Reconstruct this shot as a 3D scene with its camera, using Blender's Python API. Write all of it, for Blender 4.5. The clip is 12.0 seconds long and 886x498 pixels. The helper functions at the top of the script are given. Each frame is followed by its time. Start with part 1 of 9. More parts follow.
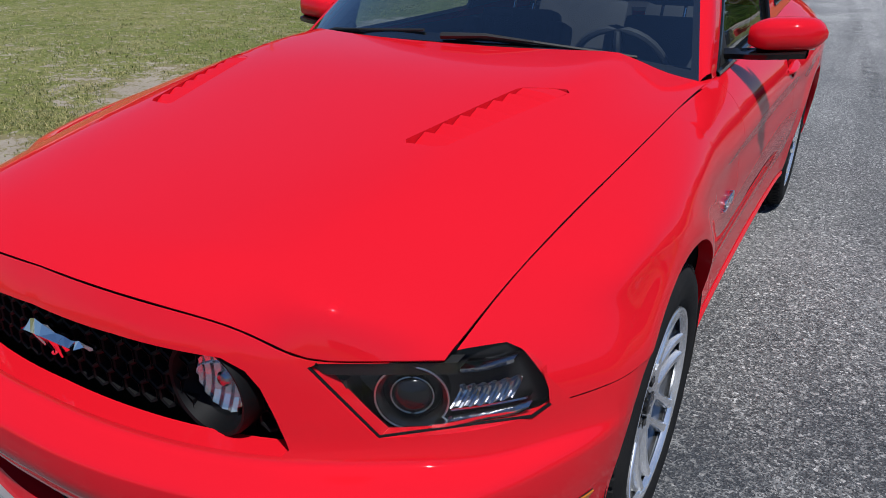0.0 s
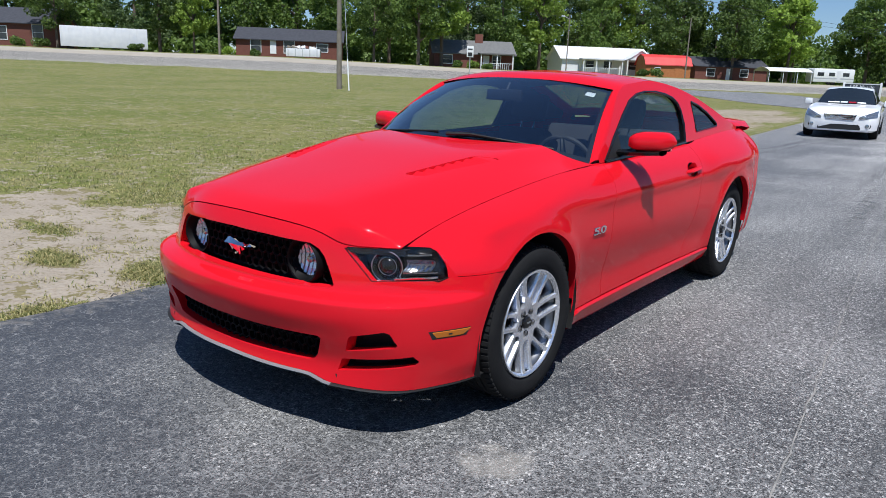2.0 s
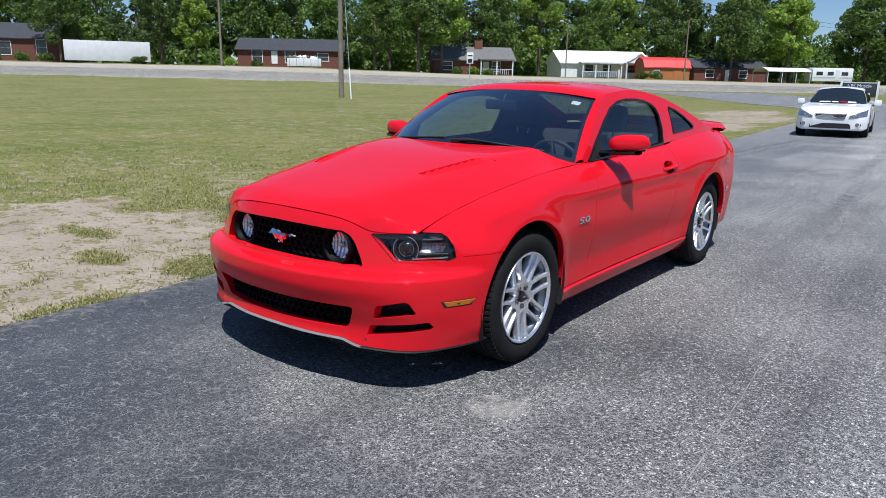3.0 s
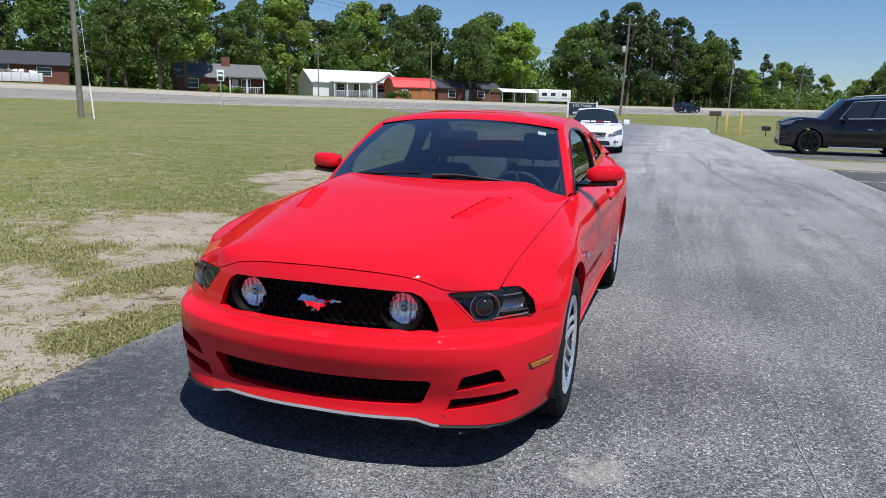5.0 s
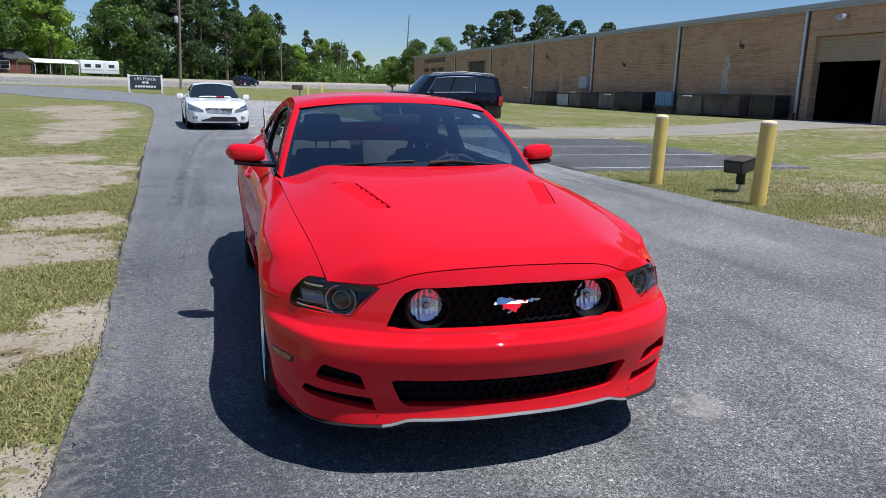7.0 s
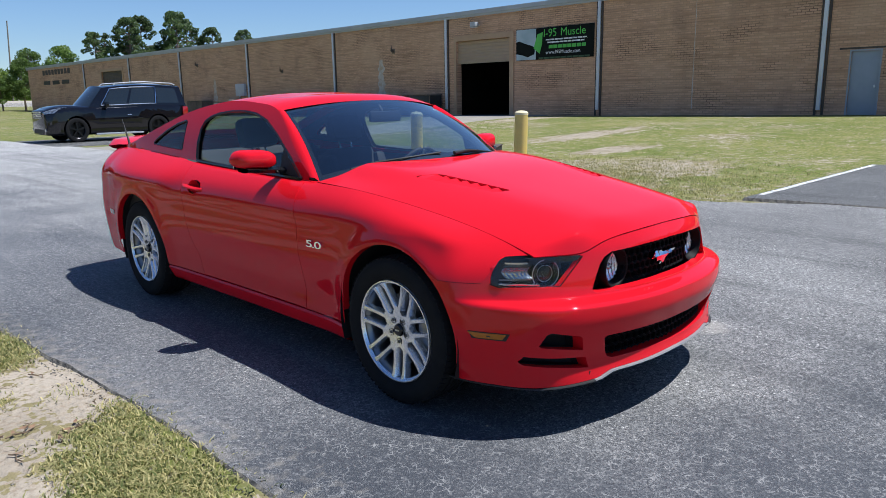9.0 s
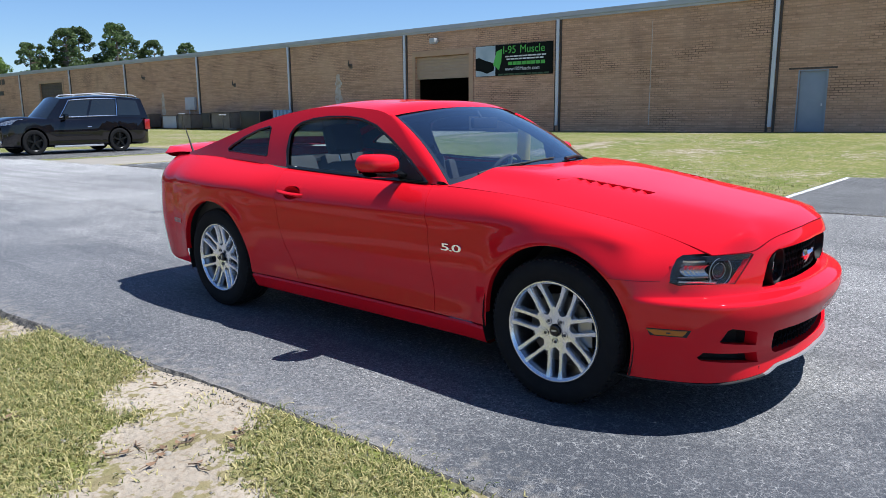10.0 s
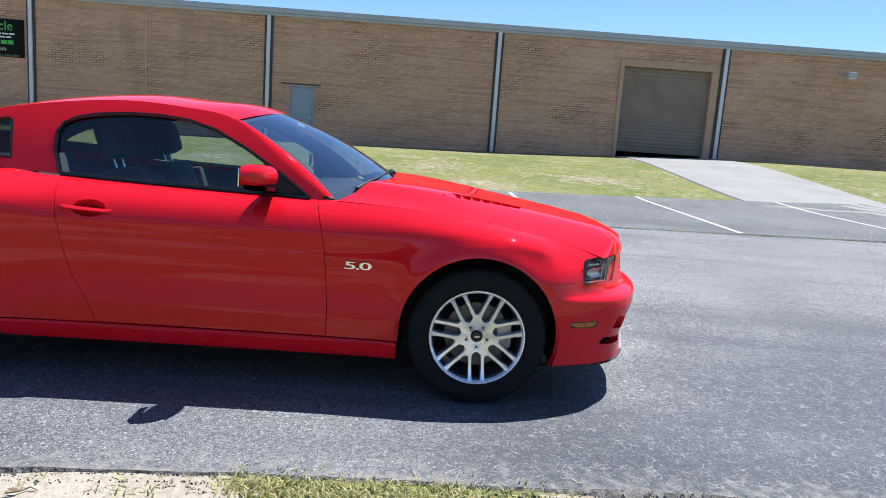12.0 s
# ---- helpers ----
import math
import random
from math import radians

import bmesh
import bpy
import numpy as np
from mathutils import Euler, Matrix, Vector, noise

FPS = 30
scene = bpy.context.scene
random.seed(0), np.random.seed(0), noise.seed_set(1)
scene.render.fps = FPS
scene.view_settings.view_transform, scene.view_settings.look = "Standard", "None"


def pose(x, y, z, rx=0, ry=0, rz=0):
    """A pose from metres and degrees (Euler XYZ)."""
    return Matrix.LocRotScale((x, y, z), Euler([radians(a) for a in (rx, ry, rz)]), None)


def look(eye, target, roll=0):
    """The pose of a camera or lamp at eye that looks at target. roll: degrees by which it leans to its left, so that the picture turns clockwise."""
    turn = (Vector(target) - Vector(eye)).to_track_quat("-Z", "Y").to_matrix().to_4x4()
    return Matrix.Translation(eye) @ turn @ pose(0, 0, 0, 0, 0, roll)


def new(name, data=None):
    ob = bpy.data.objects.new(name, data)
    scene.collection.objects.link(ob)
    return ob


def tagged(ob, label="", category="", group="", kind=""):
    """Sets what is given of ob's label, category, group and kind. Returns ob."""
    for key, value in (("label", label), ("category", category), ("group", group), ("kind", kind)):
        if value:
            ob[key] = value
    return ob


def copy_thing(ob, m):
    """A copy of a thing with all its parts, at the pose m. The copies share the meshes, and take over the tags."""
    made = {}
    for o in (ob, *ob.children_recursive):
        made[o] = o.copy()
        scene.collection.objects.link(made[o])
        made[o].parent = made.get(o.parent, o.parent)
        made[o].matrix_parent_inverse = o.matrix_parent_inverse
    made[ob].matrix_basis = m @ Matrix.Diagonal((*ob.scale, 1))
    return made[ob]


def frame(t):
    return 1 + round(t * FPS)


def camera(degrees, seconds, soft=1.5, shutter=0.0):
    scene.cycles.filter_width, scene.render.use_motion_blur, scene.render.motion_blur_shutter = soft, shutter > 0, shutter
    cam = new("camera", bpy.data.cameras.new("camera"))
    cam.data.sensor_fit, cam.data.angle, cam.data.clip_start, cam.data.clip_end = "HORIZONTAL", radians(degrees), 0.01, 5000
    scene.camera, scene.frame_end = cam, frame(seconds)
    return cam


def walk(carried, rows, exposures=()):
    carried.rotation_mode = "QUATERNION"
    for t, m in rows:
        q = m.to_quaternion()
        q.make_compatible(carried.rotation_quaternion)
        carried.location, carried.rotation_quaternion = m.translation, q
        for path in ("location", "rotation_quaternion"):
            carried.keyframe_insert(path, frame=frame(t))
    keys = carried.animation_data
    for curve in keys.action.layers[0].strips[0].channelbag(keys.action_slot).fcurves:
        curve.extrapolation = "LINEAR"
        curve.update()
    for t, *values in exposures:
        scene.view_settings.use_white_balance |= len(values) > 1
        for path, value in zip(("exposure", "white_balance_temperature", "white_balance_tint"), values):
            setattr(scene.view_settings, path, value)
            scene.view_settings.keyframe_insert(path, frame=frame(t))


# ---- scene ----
cam = camera(63.5, 12.0, 0.85)
PATH = [
    (0, (1.147, -1.436, 1.332), (0.232, 0.150, 0.533), 0.3),
    (0.5, (1.416, -1.713, 1.336), (0.343, -0.146, 0.709), 2.9),
    (1, (1.73, -2.0, 1.36), (0.599, -0.431, 0.85), 2.4),
    (1.5, (2.014, -2.32, 1.375), (0.868, -0.753, 0.895), 1.9),
    (2, (2.332, -2.554, 1.366), (1.161, -1.004, 0.89), 2.1),
    (2.5, (2.548, -2.832, 1.392), (1.362, -1.29, 0.927), 1.0),
    (3, (2.67, -3.036, 1.412), (1.489, -1.489, 0.952), 1.0),
    (3.2, (2.701, -3.077, 1.409), (1.522, -1.527, 0.951), 0.7),
    (4.8, (1.534, -3.272, 1.448), (0.863, -1.432, 1.043), 1.7),
    (5, (1.295, -3.287, 1.452), (0.703, -1.419, 1.053), 1.3),
    (5.5, (0.733, -3.296, 1.46), (0.465, -1.356, 1.054), -1.1),
    (6, (0.102, -3.296, 1.46), (0.242, -1.347, 1.033), -0.1),
    (6.5, (-0.467, -3.361, 1.479), (-0.13, -1.439, 1.04), 0.9),
    (7, (-1.027, -3.224, 1.459), (-0.458, -1.358, 1.017), 1.4),
    (7.5, (-1.597, -3.093, 1.464), (-0.815, -1.306, 1.024), 0.6),
    (7.7, (-1.784, -3.007, 1.457), (-0.908, -1.263, 1.022), 0.3),
    (9.3, (-3.145, -2.167, 1.355), (-1.724, -0.821, 0.945), -1.1),
    (9.5, (-3.307, -2.03, 1.341), (-1.868, -0.7, 0.939), -1.1),
    (10, (-3.584, -1.678, 1.333), (-2.099, -0.392, 0.954), -0.5),
    (10.5, (-3.804, -1.219, 1.334), (-2.186, -0.105, 0.956), 0.3),
    (11, (-4.052, -0.778, 1.336), (-2.267, 0.046, 0.967), 1.6),
    (11.5, (-4.167, -0.217, 1.318), (-2.257, 0.257, 0.959), 2.2),
    (12, (-4.279, 0.271, 1.33), (-2.306, 0.228, 1.003), 4.1),
]
EXPOSURES = [(0, -0.25, 5900, 10), (0.5, -0.26, 5900, 10), (1.0, -0.08, 5900, 10), (2.0, 0.05, 5900, 10), (3.2, 0.07, 5900, 10), (5, 0.07, 5900, 10), (7.7, 0.08, 5850, 10), (9.5, 0.48, 5850, 10), (11, 0.70, 5850, 10), (12, 0.83, 5850, 10)]
walk(cam, [(t, look(eye, target, roll)) for t, eye, target, roll in PATH], exposures=EXPOSURES)

# ---- light ----
SUN_TO = Vector((0.32, -0.33, 1.0)).normalized()
elev = math.asin(SUN_TO.z)
world = bpy.data.worlds.new("sky_world")
scene.world = world
world.use_nodes = True
wn = world.node_tree
sky = wn.nodes.new("ShaderNodeTexSky")
sky.sky_type = "NISHITA"
sky.sun_disc = False
sky.sun_elevation = elev
sky.sun_rotation = math.atan2(SUN_TO.x, SUN_TO.y)
sky.air_density, sky.dust_density, sky.ozone_density = 1.0, 0.05, 3.0
bg = wn.nodes["Background"]
bg.inputs["Strength"].default_value = 0.074
# a clear spring sky, bluer down to the horizon than the model's own
blue = wn.nodes.new("ShaderNodeMix")
blue.data_type, blue.blend_type = "RGBA", "MULTIPLY"
blue.inputs[0].default_value, blue.inputs[7].default_value = 1.0, (0.90, 1.0, 1.16, 1)
wn.links.new(sky.outputs[0], blue.inputs[6])
wn.links.new(blue.outputs[2], bg.inputs["Color"])
sun_data = bpy.data.lights.new("sun", "SUN")
sun_data.energy, sun_data.angle, sun_data.color = 5.65, radians(0.53), (1.0, 0.955, 0.88)
sun = new("sun", sun_data)
sun.matrix_world = look(SUN_TO * 60, (0, 0, 0))

# ---- helpers of this scene ----
def spline(xs, ys):
    """A natural cubic spline through few knots."""
    xs, ys = np.array(xs, float), np.array(ys, float)
    n, h = len(xs), np.diff(xs)
    a, r = np.zeros((n, n)), np.zeros(n)
    a[0, 0] = a[-1, -1] = 1
    for i in range(1, n - 1):
        a[i, i - 1], a[i, i], a[i, i + 1] = h[i - 1], 2 * (h[i - 1] + h[i]), h[i]
        r[i] = 6 * ((ys[i + 1] - ys[i]) / h[i] - (ys[i] - ys[i - 1]) / h[i - 1])
    m = np.linalg.solve(a, r)

    def at(x):
        i = int(np.clip(np.searchsorted(xs, x) - 1, 0, n - 2))
        d0, d1 = x - xs[i], xs[i + 1] - x
        if d0 < 0:
            return ys[0] + (x - xs[0]) * ((ys[1] - ys[0]) / h[0] - h[0] * m[1] / 6)
        if d1 < 0:
            return ys[-1] + (x - xs[-1]) * ((ys[-1] - ys[-2]) / h[-1] + h[-1] * m[-2] / 6)
        return (m[i] * d1**3 + m[i + 1] * d0**3) / (6 * h[i]) + (ys[i] / h[i] - m[i] * h[i] / 6) * d1 + (ys[i + 1] / h[i] - m[i + 1] * h[i] / 6) * d0
    return at


def sstep(a, b, x):
    k = min(1.0, max(0.0, (x - a) / (b - a)))
    return k * k * (3 - 2 * k)


def finish(bm, name, material, smooth=True):
    me = bpy.data.meshes.new(name)
    if smooth:
        for f in bm.faces:
            f.smooth = True
    bm.to_mesh(me)
    bm.free()
    for m in material if isinstance(material, (list, tuple)) else [material]:
        me.materials.append(m)
    if smooth:
        me.set_sharp_from_angle(angle=radians(38))
    return me


def part(name, bm, material, parent, label="", smooth=True):
    ob = new(name, finish(bm, name, material, smooth))
    ob.parent = parent
    return tagged(ob, label)


def thing(name, label, category, m=None, group="", kind=""):
    ob = new(name)
    ob.empty_display_size = 0.1
    if m is not None:
        ob.matrix_basis = m
    return tagged(ob, label, category, group, kind)


def solo(name, bm, material, label, category, kind="", group="", smooth=False):
    return tagged(new(name, finish(bm, name, material, smooth)), label, category, group, kind)


def add_box(bm, lo, hi, bevel=0.0, m=None):
    vs = [bm.verts.new((x, y, z)) for x in (lo[0], hi[0]) for y in (lo[1], hi[1]) for z in (lo[2], hi[2])]
    fs = [bm.faces.new([vs[i] for i in q]) for q in ((0, 1, 3, 2), (4, 6, 7, 5), (0, 4, 5, 1), (2, 3, 7, 6), (0, 2, 6, 4), (1, 5, 7, 3))]
    if bevel:
        out = bmesh.ops.bevel(bm, geom=list({e for f in fs for e in f.edges}), offset=bevel, segments=2, affect="EDGES", profile=0.6)
        vs = list({v for f in out["faces"] for v in f.verts} | {v for v in vs if v.is_valid})
    if m is not None:
        bmesh.ops.transform(bm, matrix=m, verts=vs)
    return vs


def box(lo, hi, bevel=0.0, m=None):
    bm = bmesh.new()
    add_box(bm, lo, hi, bevel, m)
    return bm


def add_tube(bm, path, radius, sides=10, cap=True):
    """A round tube along points; radius may be a list."""
    path = [Vector(p) for p in path]
    rad = radius if isinstance(radius, (list, tuple)) else [radius] * len(path)
    rings, ref = [], None
    for i, p in enumerate(path):
        d = (path[min(i + 1, len(path) - 1)] - path[max(i - 1, 0)]).normalized()
        ref = ref or (Vector((0, 0, 1)) if abs(d.z) < 0.9 else Vector((1, 0, 0)))
        a = d.cross(ref).normalized()
        b = d.cross(a)
        rings.append([bm.verts.new(p + (a * math.cos(2 * math.pi * k / sides) + b * math.sin(2 * math.pi * k / sides)) * rad[i]) for k in range(sides)])
    for r0, r1 in zip(rings, rings[1:]):
        for k in range(sides):
            bm.faces.new((r0[k], r0[(k + 1) % sides], r1[(k + 1) % sides], r1[k]))
    if cap:
        bm.faces.new(rings[0]), bm.faces.new(rings[-1][::-1])
    return rings


def tube(path, radius, sides=10):
    bm = bmesh.new()
    add_tube(bm, path, radius, sides)
    return bm


def add_grid(bm, rows):
    """Faces between rows of points."""
    vs = [[bm.verts.new(p) for p in row] for row in rows]
    for a, b in zip(vs, vs[1:]):
        for i in range(len(a) - 1):
            bm.faces.new((a[i], a[i + 1], b[i + 1], b[i]))
    return vs


def lathe(profile, sides, axis="x"):
    """A surface of revolution from (radius, along) pairs."""
    bm = bmesh.new()
    rings = []
    for r, t in profile:
        ring = []
        for k in range(sides):
            a = 2 * math.pi * k / sides
            c, s = r * math.cos(a), r * math.sin(a)
            ring.append(bm.verts.new((t, c, s) if axis == "x" else (c, s, t) if axis == "z" else (c, t, s)))
        rings.append(ring)
    for r0, r1 in zip(rings, rings[1:]):
        for k in range(sides):
            bm.faces.new((r0[k], r0[(k + 1) % sides], r1[(k + 1) % sides], r1[k]))
    return bm


# ---- materials ----
def mat(name, c1, c2=None, scale=8.0, rough=0.6, metal=0.0, bump=0.0, bump_scale=60.0, spread=0.5, coat=0.0, spec=0.5, rough_var=0.0, fine=0.0, coat_rough=0.03):
    """A surface with colour varied at two scales, and relief."""
    m = bpy.data.materials.new(name)
    m.use_nodes = True
    nt, N = m.node_tree, m.node_tree.nodes
    b = N["Principled BSDF"]
    b.inputs["Roughness"].default_value, b.inputs["Metallic"].default_value = rough, metal
    b.inputs["Coat Weight"].default_value, b.inputs["Specular IOR Level"].default_value = coat, spec
    b.inputs["Coat Roughness"].default_value = coat_rough
    c2 = c2 or c1
    geo = N.new("ShaderNodeTexCoord")
    big = N.new("ShaderNodeTexNoise")
    big.inputs["Scale"].default_value, big.inputs["Detail"].default_value = scale, 6
    small = N.new("ShaderNodeTexNoise")
    small.inputs["Scale"].default_value, small.inputs["Detail"].default_value = bump_scale, 4
    for t in (big, small):
        nt.links.new(geo.outputs["Object"], t.inputs["Vector"])
    ramp = N.new("ShaderNodeMapRange")
    ramp.inputs["From Min"].default_value, ramp.inputs["From Max"].default_value = 0.5 - spread / 2, 0.5 + spread / 2
    nt.links.new(big.outputs["Fac"], ramp.inputs["Value"])
    mix = N.new("ShaderNodeMix")
    mix.data_type = "RGBA"
    mix.inputs[6].default_value, mix.inputs[7].default_value = (*c1, 1), (*c2, 1)
    nt.links.new(ramp.outputs[0], mix.inputs[0])
    out = mix.outputs[2]
    if fine:
        fm = N.new("ShaderNodeMix")
        fm.data_type, fm.blend_type = "RGBA", "OVERLAY"
        fm.inputs[0].default_value = fine
        nt.links.new(out, fm.inputs[6]), nt.links.new(small.outputs["Fac"], fm.inputs[7])
        out = fm.outputs[2]
    nt.links.new(out, b.inputs["Base Color"])
    if rough_var:
        rr = N.new("ShaderNodeMapRange")
        rr.inputs["To Min"].default_value, rr.inputs["To Max"].default_value = max(0.02, rough - rough_var), rough + rough_var
        nt.links.new(big.outputs["Fac"], rr.inputs["Value"]), nt.links.new(rr.outputs[0], b.inputs["Roughness"])
    if bump:
        bp = N.new("ShaderNodeBump")
        bp.inputs["Strength"].default_value, bp.inputs["Distance"].default_value = min(1.0, bump), 0.01
        nt.links.new(small.outputs["Fac"], bp.inputs["Height"]), nt.links.new(bp.outputs[0], b.inputs["Normal"])
    return m


def glass_mat(name, tint, rough=0.0, normal=0.05, bend=5.0):
    """Thin glazing: tinted see-through, its mirror-like gloss rising from normal to grazing view."""
    m = bpy.data.materials.new(name)
    m.use_nodes = True
    nt, N = m.node_tree, m.node_tree.nodes
    N.remove(N["Principled BSDF"])
    tr, gl, lw, mx = N.new("ShaderNodeBsdfTransparent"), N.new("ShaderNodeBsdfGlossy"), N.new("ShaderNodeLayerWeight"), N.new("ShaderNodeMixShader")
    tr.inputs["Color"].default_value = (*tint, 1)
    gl.inputs["Roughness"].default_value = rough
    lw.inputs["Blend"].default_value = 0.5
    pw, ma = N.new("ShaderNodeMath"), N.new("ShaderNodeMath")
    pw.operation, ma.operation = "POWER", "MULTIPLY_ADD"
    pw.inputs[1].default_value = bend
    ma.inputs[1].default_value, ma.inputs[2].default_value = 1.0 - normal, normal
    nt.links.new(lw.outputs["Facing"], pw.inputs[0]), nt.links.new(pw.outputs[0], ma.inputs[0])
    nt.links.new(ma.outputs[0], mx.inputs[0]), nt.links.new(tr.outputs[0], mx.inputs[1]), nt.links.new(gl.outputs[0], mx.inputs[2])
    nt.links.new(mx.outputs[0], N["Material Output"].inputs["Surface"])
    return m


def asphalt_mat(name, dark, light, stone, crack=0.0, streak=0.0, seal=False):
    """Worn asphalt: aggregate, broad wear, tyre streaks along the drive and fine cracks."""
    m = bpy.data.materials.new(name)
    m.use_nodes = True
    nt, N = m.node_tree, m.node_tree.nodes
    b = N["Principled BSDF"]
    b.inputs["Roughness"].default_value = 0.72
    b.inputs["Specular IOR Level"].default_value = 0.48
    geo = N.new("ShaderNodeNewGeometry")

    def tex(kind, scale, **kw):
        t = N.new(kind)
        t.inputs["Scale"].default_value = scale
        for k, v in kw.items():
            t.inputs[k].default_value = v
        nt.links.new(geo.outputs["Position"], t.inputs["Vector"])
        return t

    def mixc(fac, a, c, mode="MIX"):
        x = N.new("ShaderNodeMix")
        x.data_type, x.blend_type = "RGBA", mode
        for sock, val in ((0, fac), (6, a), (7, c)):
            if isinstance(val, (int, float)):
                x.inputs[sock].default_value = val
            elif isinstance(val, tuple):
                x.inputs[sock].default_value = (*val, 1)
            else:
                nt.links.new(val, x.inputs[sock])
        return x.outputs[2]

    def rng(src, a, c, lo=0.0, hi=1.0):
        r = N.new("ShaderNodeMapRange")
        for k, v in zip(("From Min", "From Max", "To Min", "To Max"), (a, c, lo, hi)):
            r.inputs[k].default_value = v
        nt.links.new(src, r.inputs["Value"])
        return r.outputs[0]

    broad = tex("ShaderNodeTexNoise", 0.55, Detail=5.0)
    grain = tex("ShaderNodeTexNoise", 120.0, Detail=2.0)
    peb = tex("ShaderNodeTexVoronoi", 190.0)
    peb2 = tex("ShaderNodeTexVoronoi", 105.0)
    col = mixc(rng(broad.outputs["Fac"], 0.36, 0.66), dark, light)
    col = mixc(rng(grain.outputs["Fac"], 0.46, 0.60, 0.0, 0.8), col, tuple(0.3 * v for v in dark))
    pick = N.new("ShaderNodeSeparateColor")
    nt.links.new(peb.outputs["Color"], pick.inputs[0])
    col = mixc(rng(pick.outputs[0], 0.62, 0.8, 0.0, 0.85), col, stone)
    pick2 = N.new("ShaderNodeSeparateColor")
    nt.links.new(peb2.outputs["Color"], pick2.inputs[0])
    col = mixc(rng(pick2.outputs[0], 0.89, 0.93, 0.0, 0.8), col, tuple(min(0.6, 1.5 * v) for v in stone))
    speck = N.new("ShaderNodeCombineColor")
    lum = rng(pick.outputs[1], 0.0, 1.0, 0.30, 1.70)
    for k in range(3):
        nt.links.new(lum, speck.inputs[k])
    col = mixc(1.0, col, speck.outputs[0], "MULTIPLY")
    # coarser mottling that still reads from a few metres off
    mott = tex("ShaderNodeTexNoise", 38.0, Detail=3.0)
    tone2 = N.new("ShaderNodeCombineColor")
    lum2 = rng(mott.outputs["Fac"], 0.34, 0.66, 0.62, 1.36)
    for k in range(3):
        nt.links.new(lum2, tone2.inputs[k])
    col = mixc(1.0, col, tone2.outputs[0], "MULTIPLY")
    if streak:
        sep, comb = N.new("ShaderNodeSeparateXYZ"), N.new("ShaderNodeCombineXYZ")
        nt.links.new(geo.outputs["Position"], sep.inputs[0])
        mul = N.new("ShaderNodeMath")
        mul.operation = "MULTIPLY"
        mul.inputs[1].default_value = 0.05
        nt.links.new(sep.outputs[1], mul.inputs[0])
        nt.links.new(sep.outputs[0], comb.inputs[0]), nt.links.new(mul.outputs[0], comb.inputs[1])
        st = N.new("ShaderNodeTexNoise")
        st.inputs["Scale"].default_value, st.inputs["Detail"].default_value = 2.6, 6
        nt.links.new(comb.outputs[0], st.inputs["Vector"])
        col = mixc(rng(st.outputs["Fac"], 0.5, 0.75, 0.0, streak), col, tuple(0.45 * v for v in dark))
        st2 = N.new("ShaderNodeTexNoise")
        st2.inputs["Scale"].default_value, st2.inputs["Detail"].default_value = 11.0, 4
        nt.links.new(comb.outputs[0], st2.inputs["Vector"])
        col = mixc(rng(st2.outputs["Fac"], 0.52, 0.66, 0.0, 0.08 * streak), col, tuple(1.25 * v for v in light))
        col = mixc(rng(st2.outputs["Fac"], 0.48, 0.34, 0.0, 0.22 * streak), col, tuple(0.6 * v for v in dark))
    if crack:
        warp = N.new("ShaderNodeMix")
        warp.data_type, warp.blend_type = "RGBA", "ADD"
        warp.inputs[0].default_value = 0.25
        nz = tex("ShaderNodeTexNoise", 3.0, Detail=4.0)
        nt.links.new(geo.outputs["Position"], warp.inputs[6]), nt.links.new(nz.outputs["Color"], warp.inputs[7])
        vor = N.new("ShaderNodeTexVoronoi")
        vor.feature = "DISTANCE_TO_EDGE"
        vor.inputs["Scale"].default_value = 15.0
        nt.links.new(warp.outputs[2], vor.inputs["Vector"])
        zone = tex("ShaderNodeTexNoise", 0.5, Detail=2.0)
        line = rng(vor.outputs["Distance"], 0.0, 0.045, 1.0, 0.0)
        both = N.new("ShaderNodeMath")
        both.operation = "MULTIPLY"
        nt.links.new(line, both.inputs[0])
        nt.links.new(rng(zone.outputs["Fac"], 0.40, 0.56, 0.0, crack), both.inputs[1])
        col = mixc(both.outputs[0], col, tuple(1.5 * v for v in light))
    if seal:
        # the north end is paler than the south
        sy = N.new("ShaderNodeSeparateXYZ")
        nt.links.new(geo.outputs["Position"], sy.inputs[0])
        northing = N.new("ShaderNodeMath")
        nt.links.new(sy.outputs[1], northing.inputs[0]), nt.links.new(rng(broad.outputs["Fac"], 0.3, 0.7, -2.5, 2.5), northing.inputs[1])
        north_tone = rng(northing.outputs[0], -3.0, 9.0, 0.78, 1.38)
        pale_gain = N.new("ShaderNodeMath")
        pale_gain.operation = "MULTIPLY"
        nt.links.new(north_tone, pale_gain.inputs[0]), nt.links.new(rng(northing.outputs[0], 9.0, 22.0, 1.0, 1.38), pale_gain.inputs[1])
        tone = N.new("ShaderNodeCombineColor")
        for k in range(3):
            nt.links.new(pale_gain.outputs[0], tone.inputs[k])
        col = mixc(1.0, col, tone.outputs[0], "MULTIPLY")
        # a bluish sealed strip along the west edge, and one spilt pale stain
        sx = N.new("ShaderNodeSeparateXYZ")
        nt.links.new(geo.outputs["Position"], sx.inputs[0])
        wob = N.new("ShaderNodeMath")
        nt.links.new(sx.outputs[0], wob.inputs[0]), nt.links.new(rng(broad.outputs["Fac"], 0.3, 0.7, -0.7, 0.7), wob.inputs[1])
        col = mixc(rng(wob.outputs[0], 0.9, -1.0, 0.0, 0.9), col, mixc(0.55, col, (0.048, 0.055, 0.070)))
        # darker and bluer in the south-west corner
        southern = rng(northing.outputs[0], 1.0, -1.2, 0.0, 1.0)
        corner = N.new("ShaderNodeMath")
